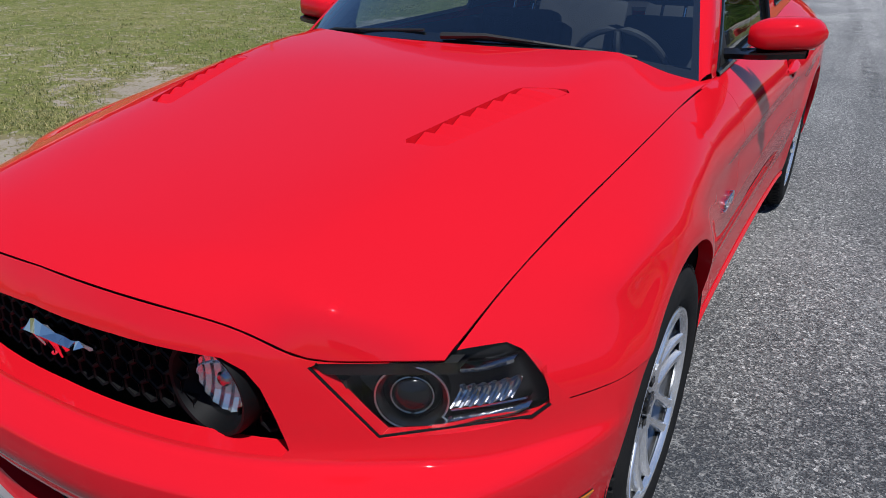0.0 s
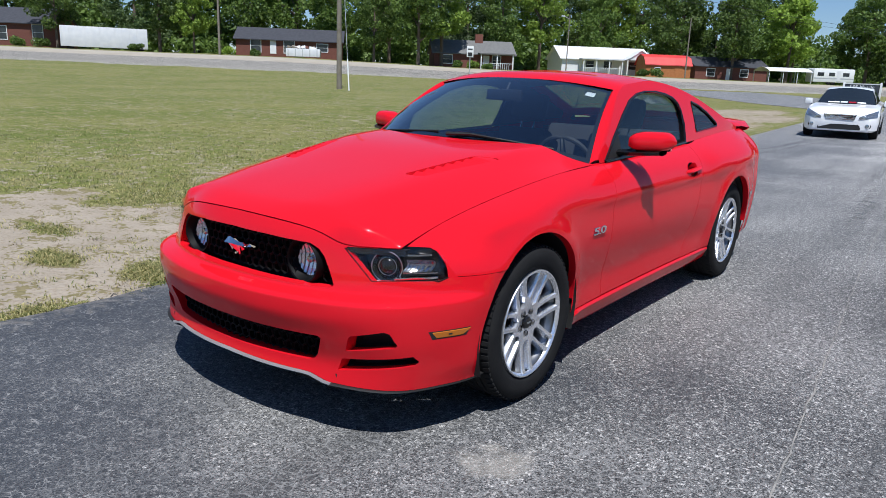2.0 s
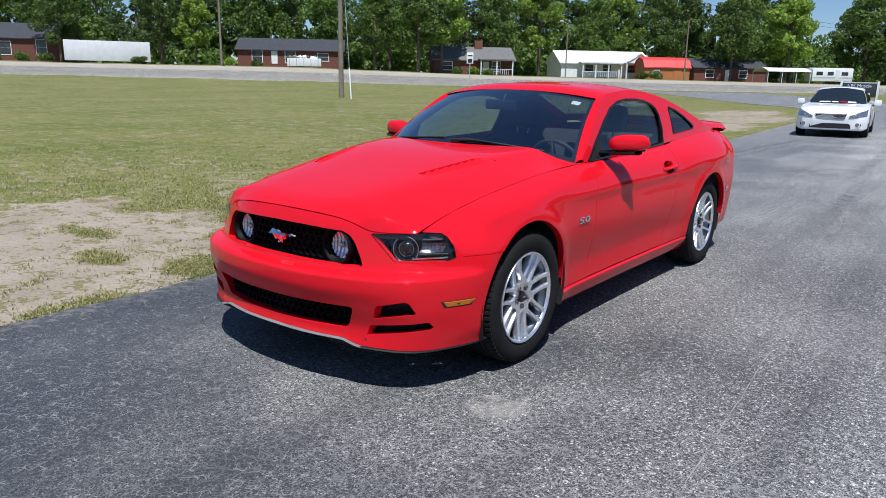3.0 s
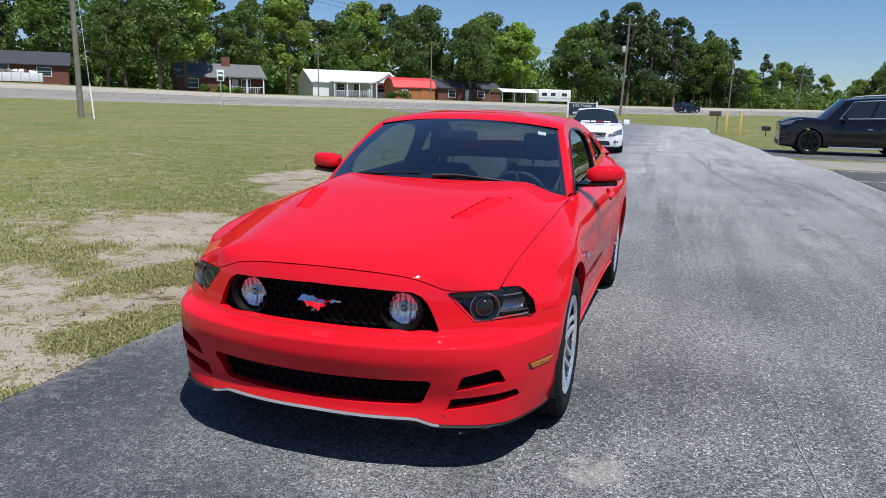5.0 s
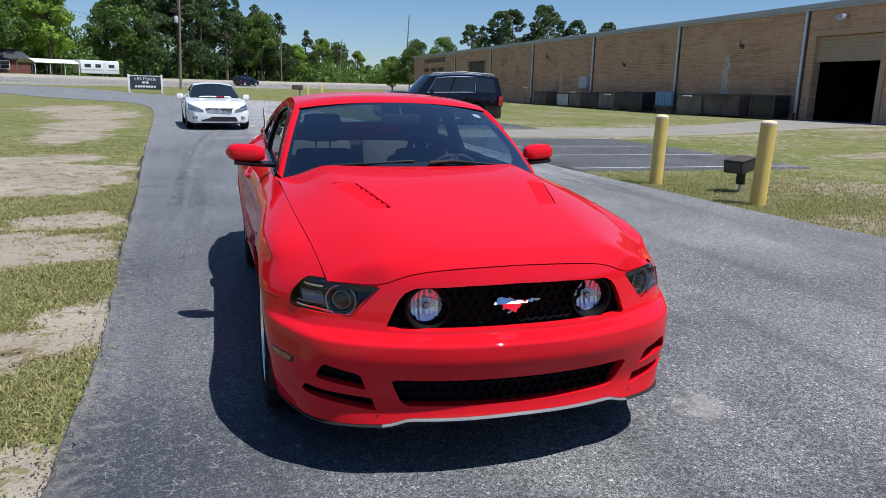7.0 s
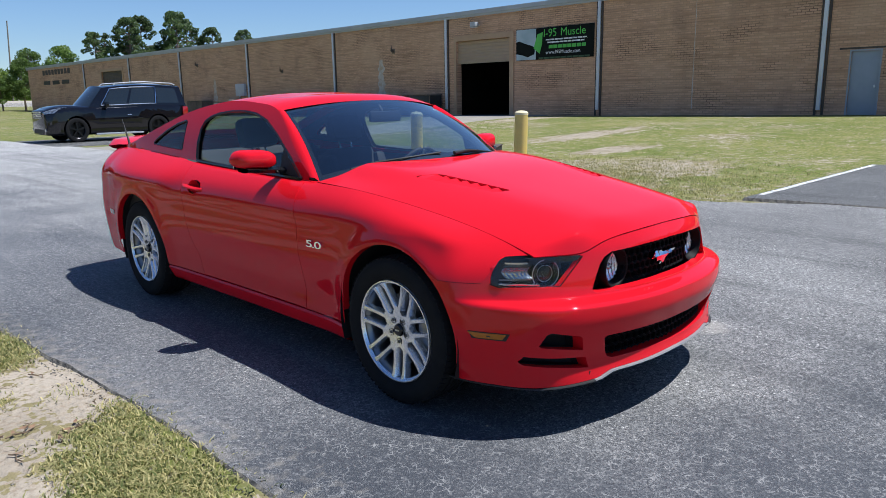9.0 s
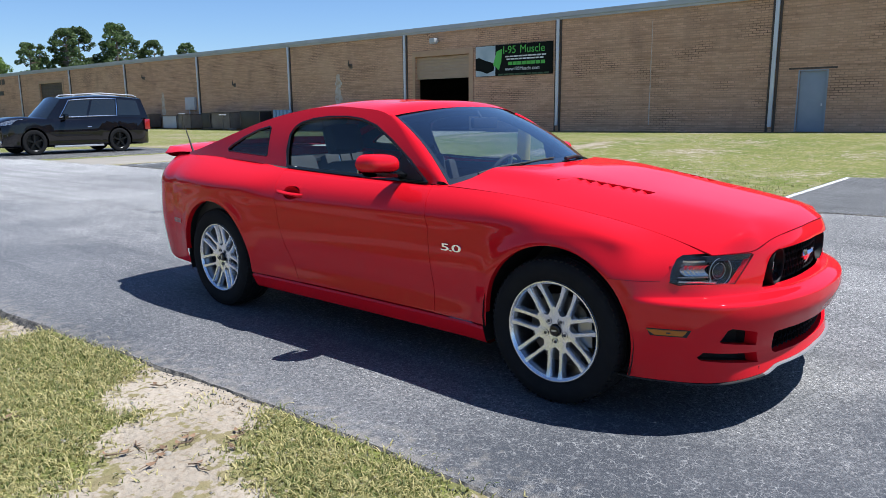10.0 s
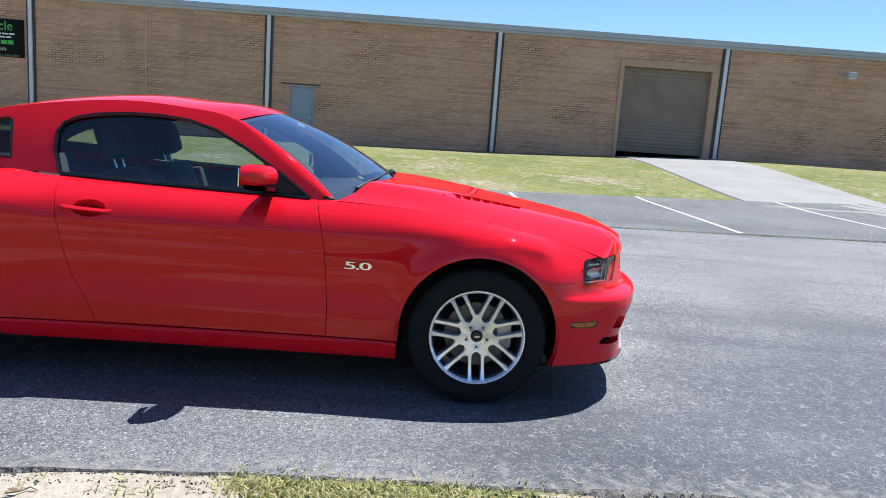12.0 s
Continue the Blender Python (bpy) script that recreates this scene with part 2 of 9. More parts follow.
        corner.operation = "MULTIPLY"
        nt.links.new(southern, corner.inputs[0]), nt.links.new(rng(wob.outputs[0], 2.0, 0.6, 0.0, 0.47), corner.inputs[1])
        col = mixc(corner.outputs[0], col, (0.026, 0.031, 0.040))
        dist = N.new("ShaderNodeVectorMath")
        dist.operation = "DISTANCE"
        dist.inputs[1].default_value = (1.1, -0.55, 0.0)
        nt.links.new(geo.outputs["Position"], dist.inputs[0])
        spl = tex("ShaderNodeTexNoise", 9.0, Detail=5.0)
        sp = N.new("ShaderNodeMath")
        nt.links.new(dist.outputs["Value"], sp.inputs[0]), nt.links.new(rng(spl.outputs["Fac"], 0.3, 0.7, -0.08, 0.08), sp.inputs[1])
        col = mixc(rng(sp.outputs[0], 0.15, 0.05, 0.0, 0.38), col, (0.40, 0.37, 0.32))
    if crack:
        # pale hairlines between the stones
        fine = N.new("ShaderNodeTexVoronoi")
        fine.feature = "DISTANCE_TO_EDGE"
        fine.inputs["Scale"].default_value = 25.0
        jit = N.new("ShaderNodeMix")
        jit.data_type, jit.blend_type = "RGBA", "ADD"
        jit.inputs[0].default_value = 0.055
        nt.links.new(geo.outputs["Position"], jit.inputs[6]), nt.links.new(tex("ShaderNodeTexNoise", 17.0, Detail=5.0).outputs["Color"], jit.inputs[7])
        nt.links.new(jit.outputs[2], fine.inputs["Vector"])
        gate = tex("ShaderNodeTexNoise", 13.0, Detail=3.0)
        hair = N.new("ShaderNodeMath")
        hair.operation = "MULTIPLY"
        nt.links.new(rng(fine.outputs["Distance"], 0.012, 0.05, 1.0, 0.0), hair.inputs[0])
        worn = N.new("ShaderNodeMath")
        worn.operation = "MULTIPLY"
        nt.links.new(rng(gate.outputs["Fac"], 0.47, 0.60, 0.0, crack), worn.inputs[0])
        wx, wob2 = N.new("ShaderNodeSeparateXYZ"), N.new("ShaderNodeMath")
        nt.links.new(geo.outputs["Position"], wx.inputs[0]), nt.links.new(wx.outputs[0], wob2.inputs[0])
        nt.links.new(rng(tex("ShaderNodeTexNoise", 0.9, Detail=3.0).outputs["Fac"], 0.3, 0.7, -1.3, 1.3), wob2.inputs[1])
        nt.links.new(rng(wob2.outputs[0], 0.2, 2.2, 0.9, 0.10), worn.inputs[1])
        nt.links.new(worn.outputs[0], hair.inputs[1])
        if seal:
            aged = N.new("ShaderNodeMath")
            aged.operation = "MULTIPLY"
            nt.links.new(hair.outputs[0], aged.inputs[0]), nt.links.new(rng(southern, 0.0, 1.0, 0.45, 1.0), aged.inputs[1])
            hair = aged
        col = mixc(hair.outputs[0], col, tuple(1.6 * v for v in light))
    if seal:
        # sandy dust along the verge
        dust, veil = N.new("ShaderNodeAttribute"), N.new("ShaderNodeMath")
        dust.attribute_name = "dust"
        nt.links.new(dust.outputs["Fac"], veil.inputs[0])
        nt.links.new(rng(tex("ShaderNodeTexNoise", 15.0, Detail=8.0).outputs["Fac"], 0.3, 0.7, -0.4, 0.4), veil.inputs[1])
        col = mixc(rng(veil.outputs[0], 0.75, 1.25, 0.0, 0.55), col, (0.25, 0.225, 0.19))
    nt.links.new(col, b.inputs["Base Color"])
    bp = N.new("ShaderNodeBump")
    bp.inputs["Strength"].default_value, bp.inputs["Distance"].default_value = 0.7, 0.004
    nt.links.new(peb.outputs["Distance"], bp.inputs["Height"]), nt.links.new(bp.outputs[0], b.inputs["Normal"])
    return m


def ground_mat():
    """Patchy dry lawn over sandy soil; the bare patches follow the attribute bare."""
    m = bpy.data.materials.new("lawn_and_sand")
    m.use_nodes = True
    nt, N = m.node_tree, m.node_tree.nodes
    b = N["Principled BSDF"]
    b.inputs["Roughness"].default_value = 0.95
    b.inputs["Specular IOR Level"].default_value = 0.1
    geo = N.new("ShaderNodeNewGeometry")

    def tex(scale, detail=5.0, stretch=None):
        t = N.new("ShaderNodeTexNoise")
        t.inputs["Scale"].default_value, t.inputs["Detail"].default_value = scale, detail
        nt.links.new(geo.outputs["Position"], t.inputs["Vector"])
        return t.outputs["Fac"]

    def rng(src, a, c, lo=0.0, hi=1.0):
        r = N.new("ShaderNodeMapRange")
        for k, v in zip(("From Min", "From Max", "To Min", "To Max"), (a, c, lo, hi)):
            r.inputs[k].default_value = v
        nt.links.new(src, r.inputs["Value"])
        return r.outputs[0]

    def mixc(fac, a, c):
        x = N.new("ShaderNodeMix")
        x.data_type = "RGBA"
        for sock, val in ((0, fac), (6, a), (7, c)):
            if isinstance(val, tuple):
                x.inputs[sock].default_value = (*val, 1)
            else:
                nt.links.new(val, x.inputs[sock])
        return x.outputs[2]

    grass = mixc(rng(tex(0.22), 0.38, 0.62), (0.112, 0.140, 0.028), (0.178, 0.182, 0.054))
    grass = mixc(rng(tex(1.6, 8.0), 0.48, 0.70, 0.0, 0.6), grass, (0.30, 0.255, 0.13))
    grass = mixc(rng(tex(17.0, 6.0), 0.46, 0.62, 0.0, 0.8), grass, (0.085, 0.095, 0.03))
    grass = mixc(rng(tex(11.0, 5.0), 0.53, 0.66, 0.0, 0.42), grass, (0.33, 0.27, 0.165))
    sand = mixc(rng(tex(1.1), 0.35, 0.65), (0.28, 0.238, 0.185), (0.36, 0.312, 0.248))
    sand = mixc(rng(tex(40.0), 0.5, 0.75, 0.0, 0.6), sand, (0.20, 0.145, 0.09))
    att = N.new("ShaderNodeAttribute")
    att.attribute_name = "bare"
    grass = mixc(rng(att.outputs["Fac"], 0.22, 0.55, 0.0, 0.75), grass, (0.205, 0.165, 0.095))
    add = N.new("ShaderNodeMath")
    nt.links.new(att.outputs["Fac"], add.inputs[0])
    nt.links.new(rng(tex(4.5), 0.2, 0.8, -0.75, 0.75), add.inputs[1])
    add2 = N.new("ShaderNodeMath")
    nt.links.new(add.outputs[0], add2.inputs[0])
    nt.links.new(rng(tex(26.0), 0.2, 0.8, -0.7, 0.7), add2.inputs[1])
    col = mixc(rng(add2.outputs[0], 0.42, 0.58), grass, sand)
    nt.links.new(col, b.inputs["Base Color"])
    bp = N.new("ShaderNodeBump")
    bp.inputs["Strength"].default_value, bp.inputs["Distance"].default_value = 0.8, 0.03
    nt.links.new(tex(22.0, 6.0), bp.inputs["Height"]), nt.links.new(bp.outputs[0], b.inputs["Normal"])
    return m


def brick_mat():
    """Tan brick in running bond with dark damp bands and lighter runs."""
    m = bpy.data.materials.new("tan_brick")
    m.use_nodes = True
    nt, N = m.node_tree, m.node_tree.nodes
    b = N["Principled BSDF"]
    b.inputs["Roughness"].default_value = 0.9
    geo = N.new("ShaderNodeNewGeometry")
    sep, comb = N.new("ShaderNodeSeparateXYZ"), N.new("ShaderNodeCombineXYZ")
    nt.links.new(geo.outputs["Position"], sep.inputs[0])
    nt.links.new(sep.outputs[1], comb.inputs[0]), nt.links.new(sep.outputs[2], comb.inputs[1])
    br = N.new("ShaderNodeTexBrick")
    br.inputs["Scale"].default_value = 1.0
    br.inputs["Brick Width"].default_value, br.inputs["Row Height"].default_value = 0.30, 0.10
    br.inputs["Mortar Size"].default_value, br.inputs["Bias"].default_value = 0.012, 0.0
    br.inputs["Color1"].default_value = (0.55, 0.325, 0.195, 1)
    br.inputs["Color2"].default_value = (0.67, 0.41, 0.26, 1)
    br.inputs["Mortar"].default_value = (0.48, 0.30, 0.19, 1)
    nt.links.new(comb.outputs[0], br.inputs["Vector"])

    def tex(scale, sx=1.0, sy=1.0):
        mp = N.new("ShaderNodeMapping")
        mp.inputs["Scale"].default_value = (sx, sy, 1)
        nt.links.new(comb.outputs[0], mp.inputs["Vector"])
        t = N.new("ShaderNodeTexNoise")
        t.inputs["Scale"].default_value, t.inputs["Detail"].default_value = scale, 5
        nt.links.new(mp.outputs[0], t.inputs["Vector"])
        return t.outputs["Fac"]

    def mixc(fac, a, c):
        x = N.new("ShaderNodeMix")
        x.data_type = "RGBA"
        nt.links.new(fac, x.inputs[0]), nt.links.new(a, x.inputs[6])
        x.inputs[7].default_value = (*c, 1)
        return x.outputs[2]

    def rng(src, a, c, hi):
        r = N.new("ShaderNodeMapRange")
        for k, v in zip(("From Min", "From Max", "To Max"), (a, c, hi)):
            r.inputs[k].default_value = v
        nt.links.new(src, r.inputs["Value"])
        return r.outputs[0]

    def mul(p, q):
        x = N.new("ShaderNodeMath")
        x.operation = "MULTIPLY"
        nt.links.new(p, x.inputs[0]), nt.links.new(q, x.inputs[1])
        return x.outputs[0]

    # courses that have gone dark one by one, joints washed out in patches, broad weathering
    col = mixc(rng(tex(1.0, 0.35, 9.5), 0.50, 0.65, 0.66), br.outputs["Color"], (0.36, 0.205, 0.122))
    col = mixc(rng(tex(1.0, 2.6, 10.0), 0.61, 0.72, 0.6), col, (0.20, 0.115, 0.07))
    col = mixc(mul(br.outputs["Fac"], rng(tex(0.42, 1.0, 1.7), 0.51, 0.66, 0.9)), col, (0.10, 0.06, 0.04))
    col = mixc(rng(tex(0.35), 0.5, 0.75, 0.55), col, (0.66, 0.43, 0.28))
    col = mixc(rng(tex(0.9, 1.0, 0.35), 0.56, 0.78, 0.5), col, (0.30, 0.185, 0.12))
    nt.links.new(col, b.inputs["Base Color"])
    bp = N.new("ShaderNodeBump")
    bp.inputs["Strength"].default_value, bp.inputs["Distance"].default_value = 0.6, 0.01
    bp.invert = True
    nt.links.new(br.outputs["Fac"], bp.inputs["Height"]), nt.links.new(bp.outputs[0], b.inputs["Normal"])
    return m


M = {}
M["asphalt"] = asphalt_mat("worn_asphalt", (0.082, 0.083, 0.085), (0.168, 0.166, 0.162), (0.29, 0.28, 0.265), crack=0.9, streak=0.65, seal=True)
M["asphalt_dark"] = asphalt_mat("sealed_asphalt", (0.036, 0.036, 0.038), (0.10, 0.10, 0.10), (0.16, 0.16, 0.155), crack=0.2, streak=0.5)
M["road"] = asphalt_mat("pale_road", (0.205, 0.19, 0.165), (0.255, 0.24, 0.21), (0.32, 0.30, 0.265))
M["concrete"] = mat("pale_concrete", (0.21, 0.19, 0.16), (0.28, 0.255, 0.215), 0.8, 0.9, bump=0.3, bump_scale=30, fine=0.3)
M["concrete_grey"] = mat("grey_concrete", (0.20, 0.19, 0.175), (0.26, 0.25, 0.23), 0.8, 0.9, bump=0.3, bump_scale=30, fine=0.3)
M["broken_edge"] = mat("broken_asphalt_edge", (0.045, 0.044, 0.042), (0.19, 0.172, 0.145), 24, 0.95, bump=1.0, bump_scale=75, spread=0.3, fine=0.6)
M["ground"] = ground_mat()
M["brick"] = brick_mat()
M["white_paint"] = mat("worn_white_paint", (0.70, 0.70, 0.68), (0.34, 0.34, 0.33), 7, 0.7, spread=0.3, fine=0.3)
M["tan_metal"] = mat("tan_painted_metal", (0.37, 0.275, 0.185), (0.42, 0.315, 0.215), 1.5, 0.55, bump=0.1)
M["grey_door"] = mat("blue_grey_door_paint", (0.29, 0.33, 0.38), (0.34, 0.38, 0.43), 2.0, 0.5)
M["brown_steel"] = mat("dark_brown_steel", (0.055, 0.04, 0.03), (0.09, 0.065, 0.05), 2.0, 0.6)
M["white_metal"] = mat("white_painted_metal", (0.62, 0.63, 0.65), (0.74, 0.74, 0.74), 1.2, 0.45)
M["grey_metal"] = mat("grey_sheet_metal", (0.36, 0.38, 0.40), (0.48, 0.49, 0.50), 0.6, 0.45, bump=0.05)
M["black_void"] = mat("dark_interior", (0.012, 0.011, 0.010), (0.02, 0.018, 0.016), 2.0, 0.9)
M["rust_bin"] = mat("weathered_dark_steel", (0.055, 0.043, 0.036), (0.20, 0.15, 0.115), 1.1, 0.78, bump=0.3, fine=0.5)
M["bollard"] = mat("yellow_bollard_paint", (0.72, 0.52, 0.13), (0.62, 0.45, 0.14), 5.0, 0.5, bump=0.1, fine=0.2)
M["black_plastic"] = mat("black_plastic", (0.018, 0.018, 0.019), (0.028, 0.028, 0.03), 6, 0.45, bump=0.05, bump_scale=300)
M["rubber"] = mat("tyre_rubber", (0.011, 0.011, 0.012), (0.017, 0.017, 0.017), 12, 0.85, spec=0.15, bump=0.15, bump_scale=200)
M["wood_pole"] = mat("weathered_pole_wood", (0.15, 0.13, 0.10), (0.24, 0.215, 0.175), 3, 0.9, bump=0.6, bump_scale=40)
M["red_metal"] = mat("red_metal_roof", (0.55, 0.03, 0.03), (0.62, 0.06, 0.05), 1.0, 0.5)
M["siding_orange"] = mat("stained_wood_siding", (0.36, 0.125, 0.035), (0.45, 0.18, 0.06), 3.0, 0.7, bump=0.2)
M["house_brick"] = mat("red_brown_brick", (0.12, 0.043, 0.030), (0.18, 0.066, 0.048), 5.0, 0.9, bump=0.3, fine=0.3)
M["shingle"] = mat("dark_shingles", (0.030, 0.032, 0.040), (0.055, 0.057, 0.068), 2.5, 0.9, bump=0.3, fine=0.4)
M["shingle_grey"] = mat("grey_shingles", (0.11, 0.11, 0.11), (0.17, 0.168, 0.16), 2.5, 0.9, bump=0.3, fine=0.4)
M["white_siding"] = mat("white_siding", (0.70, 0.71, 0.71), (0.78, 0.78, 0.77), 1.0, 0.6, bump=0.1)
M["house_glass"] = mat("dark_window_glass", (0.03, 0.035, 0.04), (0.05, 0.055, 0.06), 1.0, 0.08)
M["bark"] = mat("brown_bark", (0.10, 0.075, 0.055), (0.17, 0.13, 0.10), 3.0, 0.95, bump=0.7, bump_scale=25)


def leaf_mat(name, dark, light):
    m = bpy.data.materials.new(name)
    m.use_nodes = True
    nt, N = m.node_tree, m.node_tree.nodes
    b = N["Principled BSDF"]
    b.inputs["Roughness"].default_value = 0.6
    geo, info = N.new("ShaderNodeNewGeometry"), N.new("ShaderNodeObjectInfo")
    mix = N.new("ShaderNodeMix")
    mix.data_type = "RGBA"
    mix.inputs[6].default_value, mix.inputs[7].default_value = (*dark, 1), (*light, 1)
    nt.links.new(geo.outputs["Random Per Island"], mix.inputs[0])
    hsv = N.new("ShaderNodeHueSaturation")
    rr = N.new("ShaderNodeMapRange")
    rr.inputs["To Min"].default_value, rr.inputs["To Max"].default_value = 0.75, 1.3
    nt.links.new(info.outputs["Random"], rr.inputs["Value"]), nt.links.new(rr.outputs[0], hsv.inputs["Value"])
    nt.links.new(mix.outputs[2], hsv.inputs["Color"]), nt.links.new(hsv.outputs[0], b.inputs["Base Color"])
    trn, add = N.new("ShaderNodeBsdfTranslucent"), N.new("ShaderNodeMixShader")
    nt.links.new(hsv.outputs[0], trn.inputs["Color"])
    add.inputs[0].default_value = 0.45
    nt.links.new(b.outputs[0], add.inputs[1]), nt.links.new(trn.outputs[0], add.inputs[2])
    nt.links.new(add.outputs[0], N["Material Output"].inputs["Surface"])
    return m


M["leaf"] = leaf_mat("broad_leaves", (0.050, 0.098, 0.016), (0.18, 0.265, 0.052))
M["leaf_bright"] = leaf_mat("spring_leaves", (0.13, 0.22, 0.025), (0.33, 0.44, 0.07))
M["needle"] = leaf_mat("pine_needles", (0.035, 0.07, 0.022), (0.13, 0.18, 0.06))
M["blade"] = leaf_mat("grass_blades", (0.080, 0.115, 0.022), (0.55, 0.475, 0.22))

# ---- ground, drive, lots, road ----
ROAD_A, ROAD_U, ROAD_N = np.array([-90.0, 34.0]), np.array([0.724, 0.690]), np.array([-0.690, 0.724])


def lie(x, y):
    """The height of the land: flat round the car, up to the road in the west and the hall in the east."""
    p = np.array([x, y]) - ROAD_A
    s, d = float(p @ ROAD_U), float(p @ ROAD_N)
    near = float(np.interp(s, [0, 50, 86, 150, 260], [0.96, 0.5, 0.32, 0.25, 0.25]))
    if d < 0:
        h = near * sstep(-42, 0, d)
    else:
        far = float(np.interp(s, [-50, 0, 30, 60, 120], [3.6, 3.0, 3.0, 2.3, 1.8]))
        h = near + (far - near) * min(1.0, d / 20)
    return h + sstep(12, 27, x) * float(np.interp(y, [-14, -2, 8, 28, 40], [0.95, 0.52, 0.38, 0.2, 0.08])) * (1 - sstep(60, 90, x))


left_edge = spline([-14, -6, -1, 1, 3, 5.2, 12, 22, 35, 42, 46, 50, 54, 59, 64, 80], [-1.60, -1.62, -1.69, -1.75, -1.90, -2.05, -2.58, -3.30, -4.38, -5.35, -6.35, -8.15, -11.2, -14.9, -18.4, -30.2])


SAND = ((-5.3, 22.5, 1.1, 3.4), (-8.2, 37.0, 1.6, 4.5), (-1.93, 1.55, 0.30, 0.40), (-2.15, 1.10, 0.33, 0.30), (-2.50, 0.75, 0.40, 0.28), (-2.75, 3.3, 0.85, 0.35), (-3.1, 2.0, 0.45, 0.5), (-3.9, 8.6, 1.5, 1.9), (-3.8, 3.5, 1.5, 1.1), (-5.9, 9.2, 0.5, 1.2), (-4.2, 11.5, 0.9, 0.7), (-4.9, 17.4, 0.8, 2.0), (-6.0, 30, 1.5, 3.6), (-3.6, -0.4, 2.3, 1.5), (-3.0, -3.0, 2.0, 2.2), (-2.6, 5.0, 0.5, 0.5), (-5.6, 24, 0.9, 1.6))
TURF = ((-1.82, 0.38, 0.42, 0.46), (-2.25, 2.45, 0.48, 0.60), (-2.72, 1.62, 0.34, 0.46), (-1.80, -0.9, 0.13, 0.34), (-2.0, 0.0, 0.36, 0.26), (-2.9, -0.3, 0.3, 0.12), (-3.8, 0.1, 0.4, 0.12))

WORN = ((8.8, 6.3, 1.5, 0.8), (6.7, 3.5, 1.0, 0.6), (9.6, 4.4, 1.9, 1.0), (6.4, 5.6, 0.5, 0.5), (12.0, 23.0, 4.5, 0.5), (17.0, 24.2, 3.0, 0.5), (10.0, 17.7, 3.5, 0.4), (17.0, 18.3, 3.0, 0.4), (24.0, 19.5, 3.0, 0.8), (13.0, 7.5, 1.6, 0.6), (17.0, 11.0, 3.5, 0.7))


def bare(x, y):
    """How sandy the verge is, from 0 to 1."""
    n1 = noise.fractal(Vector((x * 0.45 + 3.1, y * 0.36, 0.3)), 1.0, 2.1, 4)
    n2 = noise.fractal(Vector((x * 1.6, y * 2.2, 7.7)), 0.8, 2.1, 5)
    if x < left_edge(min(80, max(-14, y))) + 0.3:
        k = 0.1 + 0.2 * n1
        for cx, cy, rx, ry in SAND:
            k = max(k, sstep(1.65, 0.45, math.hypot((x - cx) / rx, (y - cy) / ry) + 0.5 * n2))
        for cx, cy, rx, ry in TURF:
            k *= 1 - 0.9 * sstep(1.5, 0.5, math.hypot((x - cx) / rx, (y - cy) / ry) + 0.7 * n2)
        return max(0.0, min(0.78, k))
    k = max(0.0, 0.16 + 0.55 * n1) * (0.8 if x > 5 else 0.0)
    for cx, cy, rx, ry in WORN:
        k = max(k, 0.72 * sstep(1.65, 0.45, math.hypot((x - cx) / rx, (y - cy) / ry) + 0.6 * n2))
    return k


def soil(x, y):
    """The height of the bare ground beside and below the paving."""
    z = lie(x, y) - 0.035
    edge = left_edge(min(80, max(-14, y)))
    if -12 < x < edge - 0.05 and -6 < y < 14:
        z += 0.012 * noise.fractal(Vector((x * 2.2, y * 2.2, 0)), 1.0, 2.0, 4) + 0.02 * sstep(0, 0.6, edge - x)
    # washed up against the paving in places
    if -6 < y < 30 and abs(x - edge) < 0.45:
        z = max(z, lie(x, y) - 0.034 + 0.024 * sstep(-0.25, 0.15, noise.noise(Vector((2.1, y * 1.15, 0.4)))))
    return z


def lines(*spans):
    out = []
    for a, b, n in spans:
        out += list(np.linspace(a, b, n, endpoint=False))
    return out + [spans[-1][1]]


gx = lines((-2500, -300, 8), (-300, -60, 24), (-60, -10, 25), (-10, -1.4, 86), (-1.4, 5, 8), (5, 16, 22), (16, 32, 16), (32, 300, 16), (300, 2500, 6))
gy = lines((-2500, -200, 6), (-200, -20, 18), (-20, -5, 15), (-5, 12, 160), (12, 30, 45), (30, 130, 50), (130, 400, 20), (400, 3000, 8))
bm = bmesh.new()
rows = []
for y in gy:
    row = []
    for x in gx:
        z = soil(x, y)
        row.append((x, y, z))
    rows.append(row)
add_grid(bm, rows)
me = finish(bm, "ground", M["ground"])
attr = me.attributes.new("bare", "FLOAT", "POINT")
attr.data.foreach_set("value", [bare(v.co.x, v.co.y) if -40 < v.co.y < 90 and -30 < v.co.x < 40 else 0.12 for v in me.vertices])
ground = tagged(new("ground", me), "patchy dry lawn with bare sandy soil along the drive", "ground", kind="structure")


